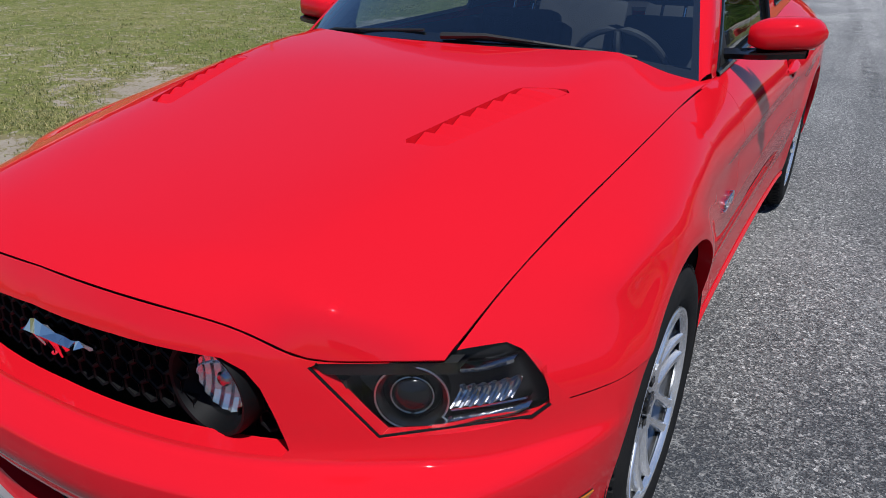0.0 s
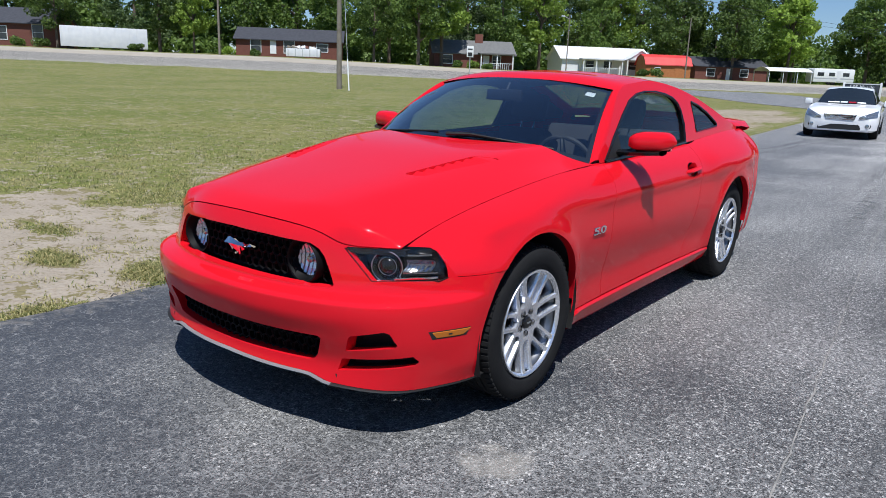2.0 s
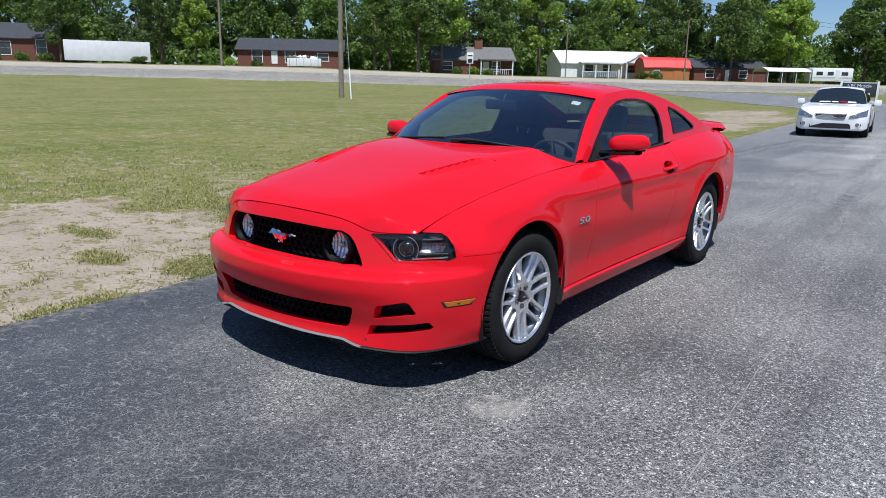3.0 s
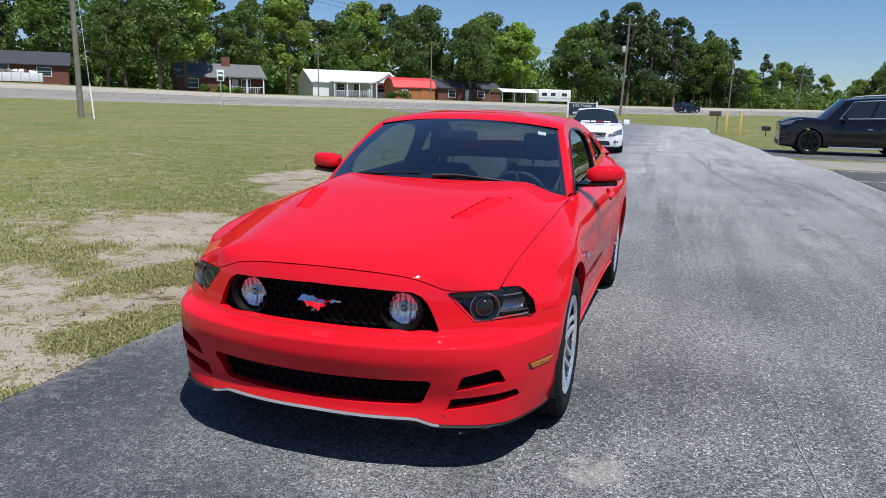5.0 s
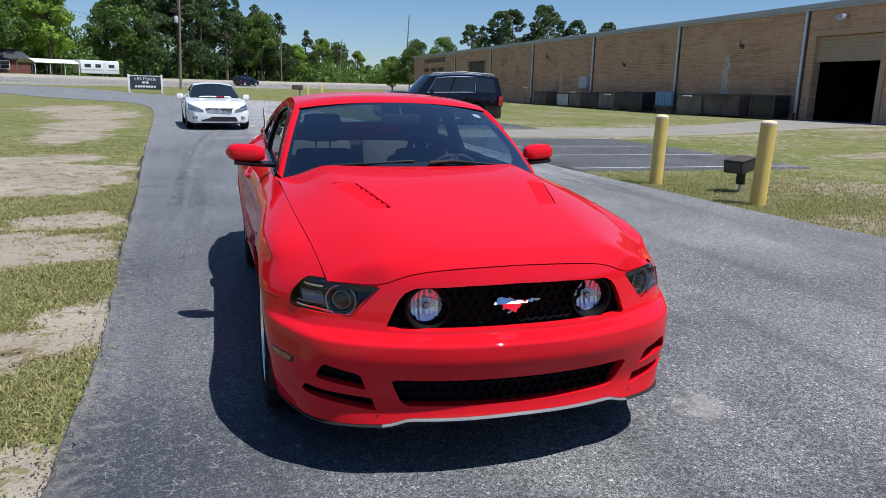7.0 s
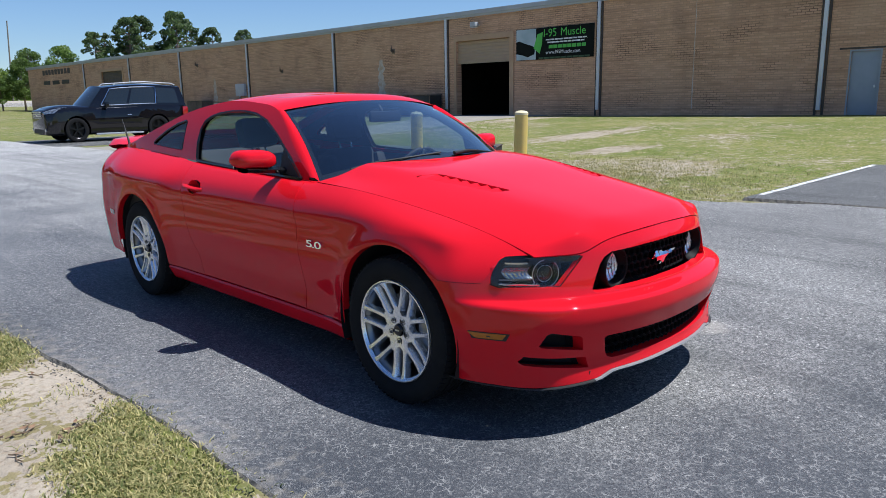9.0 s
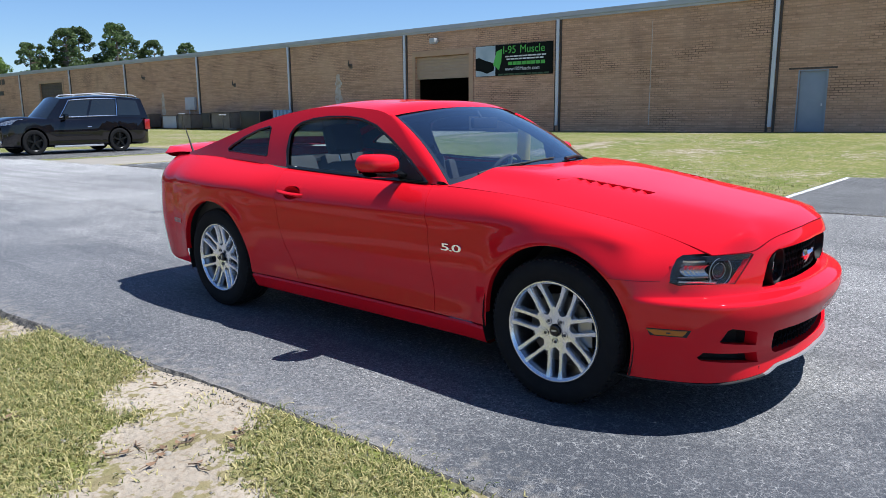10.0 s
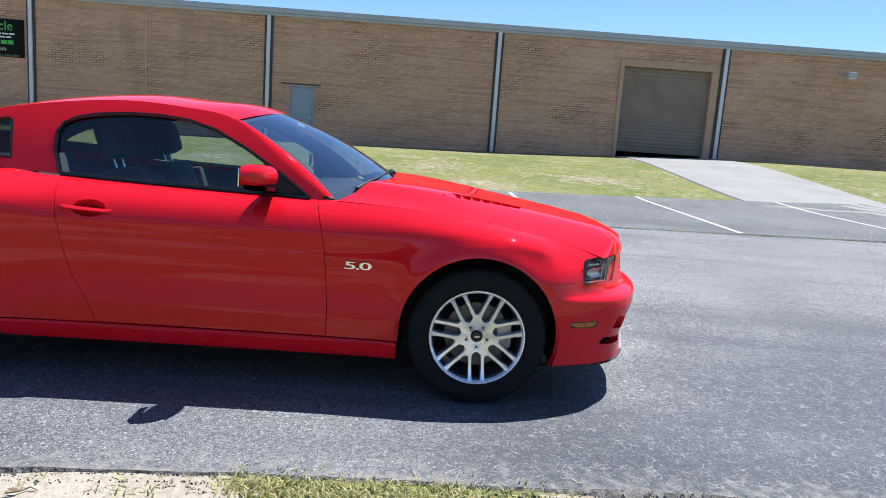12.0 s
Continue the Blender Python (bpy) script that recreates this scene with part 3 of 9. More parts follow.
def slab(name, left, right, ys, m, label, cols=14, rough=0.02, lift=0.0):
    """A paved sheet with a crumbled edge that drops to the soil on both sides."""
    bm = bmesh.new()
    rows = []
    for y in ys:
        a = left(y) + rough * noise.fractal(Vector((1.3, y * 3.5, 0.5)), 1.0, 2.2, 5)
        b = right(y) + rough * noise.fractal(Vector((8.3, y * 3.5, 0.5)), 1.0, 2.2, 5)
        w = 0.045 + 0.035 * noise.noise(Vector((4.4, y * 1.9, 1.0)))
        row = [(a - 0.03 - w, y, lie(a, y) - 0.075), (a - 0.4 * w, y, lie(a, y) - 0.016 + lift)]
        row += [(a + (b - a) * k / cols, y, lie(a + (b - a) * k / cols, y) + lift) for k in range(cols + 1)]
        row += [(b + 0.02, y, lie(b, y) - 0.018 + lift), (b + 0.05, y, lie(b, y) - 0.09)]
        rows.append(row)
    rows.insert(0, [(x, y - 0.07, z - 0.09) for x, y, z in rows[0]])
    rows.append([(x, y + 0.07, z - 0.09) for x, y, z in rows[-1]])
    add_grid(bm, rows)
    n = cols + 4
    bm.faces.ensure_lookup_table()
    for i, f in enumerate(bm.faces):
        f.material_index = 1 if i % n < 2 or i % n > n - 3 else 0
    return tagged(new(name, finish(bm, name, [m, M["broken_edge"]])), label, name.split("_")[0], kind="structure")


def right_edge(y):
    return float(np.interp(y, [-14, -9, 0.5, 1.6, 3.4, 8.8, 17.3, 24, 30, 45, 55, 57.5, 60.3, 71.4, 76, 92.6, 99], [7.9, 7.6, 6.5, 5.9, 5.5, 5.15, 5.1, 4.6, 4.2, 3.4, 3.6, 2.9, 0.95, -6.0, -9.4, -17.6, -22.8]))


def drive_left(y):
    """The drive forks off to the north-west and opens into the road."""
    return left_edge(y) if y < 80 else float(np.interp(y, [80, 87, 95, 99], [-30.2, -35.3, -27.2, -23.0]))


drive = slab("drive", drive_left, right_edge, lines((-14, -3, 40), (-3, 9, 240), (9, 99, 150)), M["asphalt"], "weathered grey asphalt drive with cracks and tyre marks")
veil = drive.data.attributes.new("dust", "FLOAT", "POINT")
veil.data.foreach_set("value", [1.0 if v.co.x < drive_left(v.co.y) + 0.12 else 0.0 for v in drive.data.vertices])
dark = M["asphalt_dark"]
lot_l = lambda y: float(np.interp(y, [8.9, 13, 17.2], [5.25, 5.2, 5.2]))  # noqa: E731
slab("parking_lot_north", lambda y: lot_l(y) + 0.02, lambda y: 10.6, lines((8.9, 17.2, 30)), dark, "freshly sealed black asphalt parking bays", lift=0.006)
slab("parking_lot_south", lambda y: float(np.interp(y, [-12, 1.5], [8.2, 6.45])), lambda y: float(np.interp(y, [-12, -9.5, 1.5], [15.6, 14.8, 12.0])), lines((-12, 1.5, 40)), dark, "freshly sealed black asphalt parking bays", lift=0.006)
slab("parking_lot_far", lambda y: 4.4, lambda y: 10.4, lines((22.3, 27.0, 14)), dark, "black asphalt bay below the parked sports utility", lift=0.008)
# the path curves from the drive to the open bay
near = spline([4.8, 8, 12, 16, 20, 24.5, 28.4], [18.0, 18.2, 18.5, 19.1, 20.2, 21.2, 21.4])
rim = spline([4.8, 9, 11, 15.4, 18.7, 22.7, 26, 28.4], [20.9, 21.2, 21.7, 22.5, 23.7, 25.7, 27.7, 28.2])
bm = bmesh.new()
rows = []
for x in lines((4.8, 28.4, 90)):
    a, b = near(x) + 0.10 * noise.fractal(Vector((x * 1.1, 0.3, 2.0)), 1.0, 2.2, 4), rim(x) + 0.10 * noise.fractal(Vector((x * 1.1, 9.3, 2.0)), 1.0, 2.2, 4)
    rows.append([(x, a - 0.06, lie(x, a) - 0.06)] + [(x, a + (b - a) * k / 8, lie(x, a + (b - a) * k / 8) + 0.004) for k in range(9)] + [(x, b + 0.06, lie(x, b) - 0.06)])
add_grid(bm, rows)
solo("path_north", bm, M["concrete"], "pale sandy concrete path to the open bay", "path", kind="structure", smooth=True)
slab("path_south", lambda y: float(np.interp(y, [-13.2, -11], [8.5, 13.0])), lambda y: 28.4, lines((-12.6, -8.0, 10)), M["concrete_grey"], "pale concrete ramp to the roller door", lift=0.004)

# painted bay lines
stripe = tagged(new("bay_lines"), "worn white painted bay lines", "road marking", kind="structure")
for x0, x1, y in ((5.5, 10.4, 16.85), (5.3, 10.5, 9.1), (5.1, 10.4, 11.65), (5.1, 9.9, 14.0), (6.8, 11.9, 1.42), (6.9, 12.4, -1.55), (7.3, 13.6, -4.85), (9.0, 14.6, -8.85)):
    bm = bmesh.new()
    add_grid(bm, [[(x0 + (x1 - x0) * k / 12, y + w + 0.004 * math.sin(k * 2.1), lie(x0 + (x1 - x0) * k / 12, y) + 0.012) for k in range(13)] for w in (-0.042, 0.042)])
    part("bay_line", bm, M["white_paint"], stripe)

# long joint in the drive
bm = bmesh.new()
seam_x = spline([-6, -0.7, 0.4, 1.9, 4.0, 9, 20], [2.35, 1.97, 1.9, 1.8, 1.66, 1.4, 0.7])
add_grid(bm, [[(seam_x(y) + 0.012 * noise.noise(Vector((0, y * 6, 0))) + w * (0.6 + 0.5 * noise.noise(Vector((4, y * 9, 0)))), y, 0.004) for w in (-0.005, 0.005)] for y in lines((-6, 20, 300))])
M["seam"] = mat("pale_joint_sand", (0.30, 0.285, 0.26), (0.15, 0.147, 0.14), 9, 0.95, spread=0.25)
solo("pavement_joint", bm, M["seam"], "pale sand-filled joint running along the drive", "joint", kind="structure")

# curved tyre marks on the way in
tm = bpy.data.materials.new("rubber_mark")
tm.use_nodes = True
TN, TL = tm.node_tree.nodes, tm.node_tree.links
TN["Principled BSDF"].inputs["Base Color"].default_value = (0.035, 0.036, 0.04, 1)
TN["Principled BSDF"].inputs["Roughness"].default_value = 0.8
tnz, tmr, tmx, tpos = TN.new("ShaderNodeTexNoise"), TN.new("ShaderNodeMapRange"), TN.new("ShaderNodeMixShader"), TN.new("ShaderNodeNewGeometry")
tnz.inputs["Scale"].default_value, tnz.inputs["Detail"].default_value = 5.0, 8.0
for k, v in zip(("From Min", "From Max", "To Min", "To Max"), (0.40, 0.75, 0.0, 0.34)):
    tmr.inputs[k].default_value = v
TL.new(tpos.outputs["Position"], tnz.inputs["Vector"]), TL.new(tnz.outputs["Fac"], tmr.inputs["Value"]), TL.new(tmr.outputs[0], tmx.inputs[0])
TL.new(TN.new("ShaderNodeBsdfTransparent").outputs[0], tmx.inputs[1]), TL.new(TN["Principled BSDF"].outputs[0], tmx.inputs[2])
TL.new(tmx.outputs[0], TN["Material Output"].inputs["Surface"])
marks = tagged(new("tyre_marks"), "faint dark curved tyre marks on the asphalt", "tyre mark", kind="structure")
for xs in ((-1.64, -1.72, -1.68, -1.2), (-1.40, -1.46, -1.40, -0.9), (1.35, 1.1, 0.75, 0.4), (3.0, 2.75, 2.2, 1.9), (4.6, 4.15, 3.4, 2.6)):
    way = spline([5.6, 9.5, 15.0, 21.0], xs)
    bm = bmesh.new()
    add_grid(bm, [[(way(y) + w * (1 + 0.3 * noise.noise(Vector((xs[0], y, 0)))), y, 0.0035) for w in (-0.08, 0.08)] for y in lines((5.6, 21.0, 40))])
    part("tyre_mark", bm, tm, marks, smooth=False)

# main road
bm = bmesh.new()
rows = []
for s in lines((-160, 300, 92)):
    row = []
    for d, up in ((2.3, -0.08), (2.8, 0.05), (4.5, 0.05), (7.5, 0.05), (11.0, 0.05), (12.0, 0.05), (17.5, 0.05)):
        p = ROAD_A + ROAD_U * s + ROAD_N * d
        row.append((p[0], p[1], lie(p[0], p[1]) + up))
    rows.append(row)
add_grid(bm, rows)
for f in bm.faces:
    q = f.calc_center_median()
    f.material_index = 1 if (np.array([q.x, q.y]) - ROAD_A) @ ROAD_N > 12.0 else 0
M["shoulder"] = mat("sandy_shoulder", (0.30, 0.265, 0.21), (0.38, 0.34, 0.28), 0.4, 0.95, fine=0.3)
solo("road", bm, [M["road"], M["shoulder"]], "pale asphalt main road with a sandy shoulder", "road", kind="structure", smooth=True)
bm = bmesh.new()
for off in (6.4, 6.7):
    add_grid(bm, [[tuple((ROAD_A + ROAD_U * s + ROAD_N * (off + w))) + (lie(*(ROAD_A + ROAD_U * s + ROAD_N * off)) + 0.06,) for s in lines((-150, 280, 60))] for w in (0, 0.13)])
solo("road_centre_line", bm, mat("yellow_road_paint", (0.62, 0.45, 0.1)), "faded yellow double centre line", "road marking", kind="structure")
bm = bmesh.new()
add_grid(bm, [[tuple((ROAD_A + ROAD_U * s + ROAD_N * (11.2 + w))) + (lie(*(ROAD_A + ROAD_U * s + ROAD_N * 11.2)) + 0.06,) for s in lines((-150, 280, 60))] for w in (0, 0.16)])
solo("road_edge_line", bm, M["white_paint"], "white edge line of the main road", "road marking", kind="structure")

# ---- brick hall ----
WX = 28.5
hall = thing("industrial_hall", "long low tan brick industrial hall with steel downpipes", "building")
TOP = 5.85
holes = [(-11.9, -7.95, 0.6, 4.72), (5.86, 6.86, 0.36, 2.78), (24.05, 28.15, 0.1, 4.45), (78.5, 84.5, 0.0, 4.6)]
bm = bmesh.new()
ys = sorted({-70.0, 112.0} | {h[0] for h in holes} | {h[1] for h in holes})
zs = sorted({-0.6, TOP} | {h[2] for h in holes} | {h[3] for h in holes})
grid = {(y, z): bm.verts.new((WX, y, z)) for y in ys for z in zs}
for ya, yb in zip(ys, ys[1:]):
    for za, zb in zip(zs, zs[1:]):
        ym, zm = (ya + yb) / 2, (za + zb) / 2
        if not any(h[0] < ym < h[1] and h[2] < zm < h[3] for h in holes):
            bm.faces.new((grid[ya, za], grid[ya, zb], grid[yb, zb], grid[yb, za]))
ex = bmesh.ops.extrude_face_region(bm, geom=bm.faces[:])
bmesh.ops.translate(bm, verts=[v for v in ex["geom"] if isinstance(v, bmesh.types.BMVert)], vec=(0.4, 0, 0))
bmesh.ops.delete(bm, geom=[v for v in bm.verts if not v.link_faces], context="VERTS")
bmesh.ops.recalc_face_normals(bm, faces=bm.faces[:])
part("wall", bm, M["brick"], hall, "tan brick in running bond, stained in bands", smooth=False)
part("end_wall", box((WX + 0.402, 111.6, -0.6), (90, 112.0, TOP)), M["brick"], hall, smooth=False)
part("end_wall", box((WX + 0.402, -70, -0.6), (90, -69.6, TOP)), M["brick"], hall, smooth=False)
bm = box((WX - 0.05, -70.2, TOP), (90, 112.2, TOP + 0.1))
part("roof", bm, M["grey_metal"], hall, "flat grey metal roof", smooth=False)
bm = bmesh.new()
add_box(bm, (WX - 0.16, -70.2, TOP + 0.02), (WX - 0.052, 112.2, TOP + 0.24))
add_box(bm, (WX - 0.10, -70.2, TOP - 0.10), (WX - 0.004, 112.2, TOP + 0.016))
part("eaves_gutter", bm, M["grey_metal"], hall, "pale metal gutter along the eaves", smooth=False)
for y in (-33, -22.7, -12.45, -2.3, 7.88, 18.28, 28.95, 40.2, 52.1, 64.5, 76.5, 90.0):
    bm = bmesh.new()
    for s in (-1, 1):
        add_box(bm, (WX - 0.05, y + s * 0.140 - 0.045, 0.0), (WX + 0.02, y + s * 0.140 + 0.045, TOP - 0.1))
    post = part("pilaster", bm, M["brown_steel"], hall, "dark brown steel channel pair", smooth=False)
    part("downpipe", box((WX - 0.13, y - 0.08, 0.55), (WX - 0.055, y + 0.08, TOP - 0.08), 0.012), M["white_metal"], post, "white rectangular downpipe")

M["tan_frame"] = mat("tan_concrete_frame", (0.46, 0.30, 0.185), (0.52, 0.35, 0.22), 2, 0.85, bump=0.2)


def portal(a, b, lo, hi, w=0.3):
    bm = bmesh.new()
    add_box(bm, (WX - 0.06, a - w, lo - 0.5), (WX - 0.004, a, hi + w))
    add_box(bm, (WX - 0.06, b, lo - 0.5), (WX - 0.004, b + w * 0.6, hi + w))
    add_box(bm, (WX - 0.06, a, hi), (WX - 0.004, b, hi + w))
    part("door_surround", bm, M["tan_frame"], hall, "smooth tan concrete surround", smooth=False)


portal(24.05, 28.15, 0.1, 4.45)
portal(-11.9, -7.95, 0.6, 4.72, 0.3)
portal(78.5, 84.5, 0.0, 4.6, 0.3)
# rooms behind the openings, their darkness put into a near-black colour
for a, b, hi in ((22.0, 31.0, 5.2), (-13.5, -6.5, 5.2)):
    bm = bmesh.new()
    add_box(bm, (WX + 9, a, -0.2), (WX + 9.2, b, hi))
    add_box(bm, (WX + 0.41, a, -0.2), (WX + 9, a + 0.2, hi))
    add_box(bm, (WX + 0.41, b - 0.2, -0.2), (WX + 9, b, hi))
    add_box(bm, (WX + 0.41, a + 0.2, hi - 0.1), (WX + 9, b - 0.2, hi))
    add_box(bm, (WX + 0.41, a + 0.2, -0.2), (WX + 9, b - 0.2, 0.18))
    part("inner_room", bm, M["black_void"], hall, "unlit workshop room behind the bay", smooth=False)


def roller(a, b, lo, hi, m, label, x=WX + 0.16):
    """A slatted roller door: one sheet with a rolled rib per slat."""
    bm = bmesh.new()
    n = max(4, int((hi - lo) / 0.16))
    prof = []
    for k in range(n):
        z = lo + (hi - lo) * k / n
        prof += [(x, z), (x - 0.018, z + 0.05), (x - 0.018, z + 0.11), (x, z + 0.155)]
    add_grid(bm, [[(px, yy, pz) for px, pz in prof] for yy in (a, b)])
    add_box(bm, (x - 0.03, a, lo - 0.05), (x + 0.02, b, lo - 0.002))
    d = part("roller_door", bm, m, hall, label, smooth=False)
    return d


roller(24.05, 28.15, 3.22, 4.45, M["tan_metal"], "half-raised tan roller door")
M["brown_door"] = mat("weathered_brown_door", (0.20, 0.155, 0.11), (0.27, 0.21, 0.15), 1.2, 0.6)
roller(-11.9, -7.95, 1.02, 4.72, M["brown_door"], "brown roller door left open a gap")
roller(78.5, 84.5, 0.05, 4.6, M["brown_steel"], "closed brown roller door")
door = part("door", box((WX + 0.06, 5.86, 0.37), (WX + 0.11, 6.86, 2.78), 0.004), M["grey_door"], hall, "closed blue-grey steel door")
part("handle", box((WX + 0.0, 5.95, 1.4), (WX + 0.058, 6.0, 1.5), 0.008), M["white_metal"], door)
bm = bmesh.new()
add_box(bm, (WX - 0.02, 5.80, 0.36), (WX + 0.05, 5.858, 2.84))
add_box(bm, (WX - 0.02, 6.862, 0.36), (WX + 0.05, 6.92, 2.84))
add_box(bm, (WX - 0.02, 5.858, 2.784), (WX + 0.05, 6.862, 2.84))
part("door_frame", bm, M["grey_door"], hall, smooth=False)
part("lintel", box((WX - 0.012, 5.5, 2.86), (WX + 0.004, 7.3, 2.93)), M["brown_steel"], hall, "rusty steel lintel", smooth=False)


def wall_lamp(y, z):
    lamp = thing("wall_lamp", "grey metal flood lamp on the brick wall", "lamp", pose(WX, y, z), group="wall lamps")
    part("arm", tube([(0, 0, 0), (-0.3, 0, 0.05)], 0.03), M["grey_metal"], lamp)
    part("housing", box((-0.62, -0.2, -0.12), (-0.28, 0.2, 0.14), 0.05), M["grey_metal"], lamp)
    part("lens", box((-0.6, -0.15, -0.15), (-0.34, 0.15, -0.121)), M["white_metal"], lamp, "frosted lens", smooth=False)


wall_lamp(26.3, 5.25)
wall_lamp(-17.9, 4.98)

# banner beside the open bay
M["matt_print"] = mat("black_vinyl_print", (0.006, 0.008, 0.007), (0.010, 0.013, 0.010), 2, 0.8, spec=0.15)
banner = thing("banner_sign", "black banner with green and white lettering and a dark car picture", "sign")
part("board", box((WX - 0.06, 18.58, 3.15), (WX - 0.03, 23.56, 4.77), 0.004), M["matt_print"], banner, "black printed board")
M["sign_green"] = mat("green_print", (0.10, 0.48, 0.06), (0.12, 0.52, 0.08), 3, 0.5)
M["sign_white"] = mat("white_print", (0.75, 0.76, 0.75), (0.7, 0.7, 0.7), 3, 0.5)
M["sign_grey"] = mat("grey_print", (0.32, 0.42, 0.46), (0.55, 0.62, 0.64), 1.2, 0.5)
M["sign_dark"] = mat("dark_green_print", (0.03, 0.07, 0.03), (0.05, 0.1, 0.04), 2, 0.5)


def words(parent, text, y, z, size, m, name="lettering"):
    """Raised words on the wall side that faces the drive; y is where they begin."""
    cu = bpy.data.curves.new(name, "FONT")
    cu.body, cu.size, cu.extrude, cu.align_x = text, size, 0.004, "LEFT"
    tmp = bpy.data.objects.new(name, cu)
    scene.collection.objects.link(tmp)
    bpy.context.view_layer.update()
    me = bpy.data.meshes.new_from_object(tmp.evaluated_get(bpy.context.evaluated_depsgraph_get()))
    bpy.data.objects.remove(tmp)
    me.materials.clear()
    me.materials.append(m)
    ob = new(name, me)
    ob.matrix_basis = Matrix.Translation((WX - 0.066, y, z)) @ Matrix(((0, 0, -1, 0), (-1, 0, 0, 0), (0, 1, 0, 0), (0, 0, 0, 1)))
    ob.parent = parent
    return ob


words(banner, "I-95", 21.72, 4.30, 0.56, M["sign_green"])
words(banner, "Muscle", 20.62, 4.30, 0.56, M["sign_green"])
words(banner, "www.I95Muscle.com", 21.55, 3.42, 0.26, M["sign_white"])
bm = bmesh.new()
add_grid(bm, [[(WX - 0.064, y, z) for y in (23.54, 22.2)] for z in (3.17, 4.75)])
part("picture", bm, M["sign_grey"], banner, "pale printed picture ground", smooth=False)
bm = bmesh.new()
pts = [(23.54, 3.5), (23.54, 4.12), (23.3, 4.16), (22.95, 4.02), (22.5, 3.9), (22.25, 3.78), (22.3, 3.45), (22.75, 3.3), (23.1, 3.42)]
bm.faces.new([bm.verts.new((WX - 0.068, y, z)) for y, z in pts])
part("picture_car", bm, M["matt_print"], banner, "dark car silhouette", smooth=False)
bm = bmesh.new()
bm.faces.new([bm.verts.new((WX - 0.07, y, z)) for y, z in [(22.35, 3.75), (22.1, 4.45), (21.75, 4.55), (21.8, 3.9), (21.95, 3.45)]])
part("picture_shape", bm, M["sign_green"], banner, "bright green shape", smooth=False)
for yl, yr, z, hgt, key in ((21.55, 18.95, 4.14, 0.07, "sign_white"), (21.45, 19.1, 4.0, 0.07, "sign_white"), (21.35, 19.0, 3.78, 0.17, "sign_green"), (22.0, 18.75, 3.22, 0.09, "sign_dark")):
    bm = bmesh.new()
    cells = 9 if hgt < 0.1 else 8
    for k in range(cells):
        w = (yl - yr) / cells
        a = yl - k * w
        add_box(bm, (WX - 0.068, a - w * 0.86, z - hgt / 2), (WX - 0.062, a, z + hgt / 2))
    part("text_bar", bm, M[key], banner, smooth=False)
# lettering on the far end of the wall, too worn to read
for z, h, n, key in ((4.85, 0.62, 9, "brown_steel"), (3.6, 0.5, 3, "black_plastic")):
    for k in range(n):
        y = 105.5 - k * (11.0 / n)
        part("text_bar", box((WX - 0.03, y - 8.0 / n, z), (WX - 0.004, y, z + h)), M[key], hall, smooth=False)

# clutter along the wall
M["pale_panel"] = mat("pale_cabinet_paint", (0.48, 0.47, 0.50), (0.58, 0.57, 0.59), 2, 0.5)
M["blue_rack"] = mat("faded_blue_paint", (0.20, 0.33, 0.52), (0.30, 0.42, 0.56), 3, 0.6)


def bin_box(y0, y1, x0, h, m, label):
    z = lie(WX - 1.0, (y0 + y1) / 2) - 0.03
    b = thing("scrap_bin", label, "bin", pose(WX - x0, (y0 + y1) / 2, z), group="bins along the hall")
    w, d = (y1 - y0) / 2, 1.1
    part("body", box((0.03, -w + 0.04, 0.1), (d - 0.03, w - 0.04, h - 0.06), 0.02), m, b)
    for k in range(max(2, int(w * 2))):
        y = -w + 2 * w * k / max(1, int(w * 2) - 1) if int(w * 2) > 1 else (-w if k == 0 else w)
        part("rib", box((0.0, y - 0.035, 0.0), (0.028, y + 0.035, h), 0.006), M["rust_bin"], b)
    part("rim", box((-0.02, -w, h - 0.058), (d, w, h), 0.015), M["rust_bin"], b)


M["stained_bin"] = mat("stained_brown_steel", (0.15, 0.115, 0.09), (0.30, 0.25, 0.20), 0.9, 0.8, bump=0.3, fine=0.5)
for y0, y1, h, key, label in ((58.2, 61.0, 1.22, "rust_bin", "dark weathered steel bin"), (53.7, 56.0, 1.10, "pale_panel", "pale painted steel cabinet with a stained front"),
                              (51.5, 53.5, 1.20, "stained_bin", "rust-stained brown steel bin"), (48.7, 49.9, 1.28, "black_plastic", "black plastic bin with a lid"),
                              (46.0, 48.5, 1.32, "stained_bin", "rust-stained brown steel bin"), (42.2, 44.6, 1.40, "black_plastic", "black bin with a steel rim"),
                              (35.4, 38.0, 1.30, "stained_bin", "rust-stained brown steel bin"), (32.0, 35.2, 1.32, "rust_bin", "dark weathered steel bin"), (29.2, 31.0, 1.30, "black_plastic", "black bin with a steel rim")):
    bin_box(y0, y1, 1.3, h, M[key], label)
part("drip_tray", box((-0.35, -0.3, 0.0), (0.0, 0.3, 0.16), 0.02), M["stained_bin"], thing("scrap_tray", "low rusty steel tray on the grass", "tray", pose(WX - 1.35, 45.4, lie(WX - 1.4, 45.4) - 0.03)))
for y, h in ((52.0, 1.25), (46.2, 1.15), (36.3, 1.2), (62.0, 1.5)):
    st = thing("pipe_stand", "thin pale pipe stand with a cross arm", "stand", pose(WX - 1.75, y, lie(WX - 1.75, y) - 0.03), group="pipe stands along the hall")
    part("post", tube([(0, 0, 0), (0, 0, h)], 0.045, 8), M["stained_bin"], st)
    part("arm", tube([(0, -0.45, h - 0.02), (0, 0.45, h - 0.02)], 0.04, 8), M["pale_panel"], st)
rack = thing("blue_rack", "faded blue steel rack of drums against the wall", "rack", pose(WX - 0.7, 40.3, 0.05))
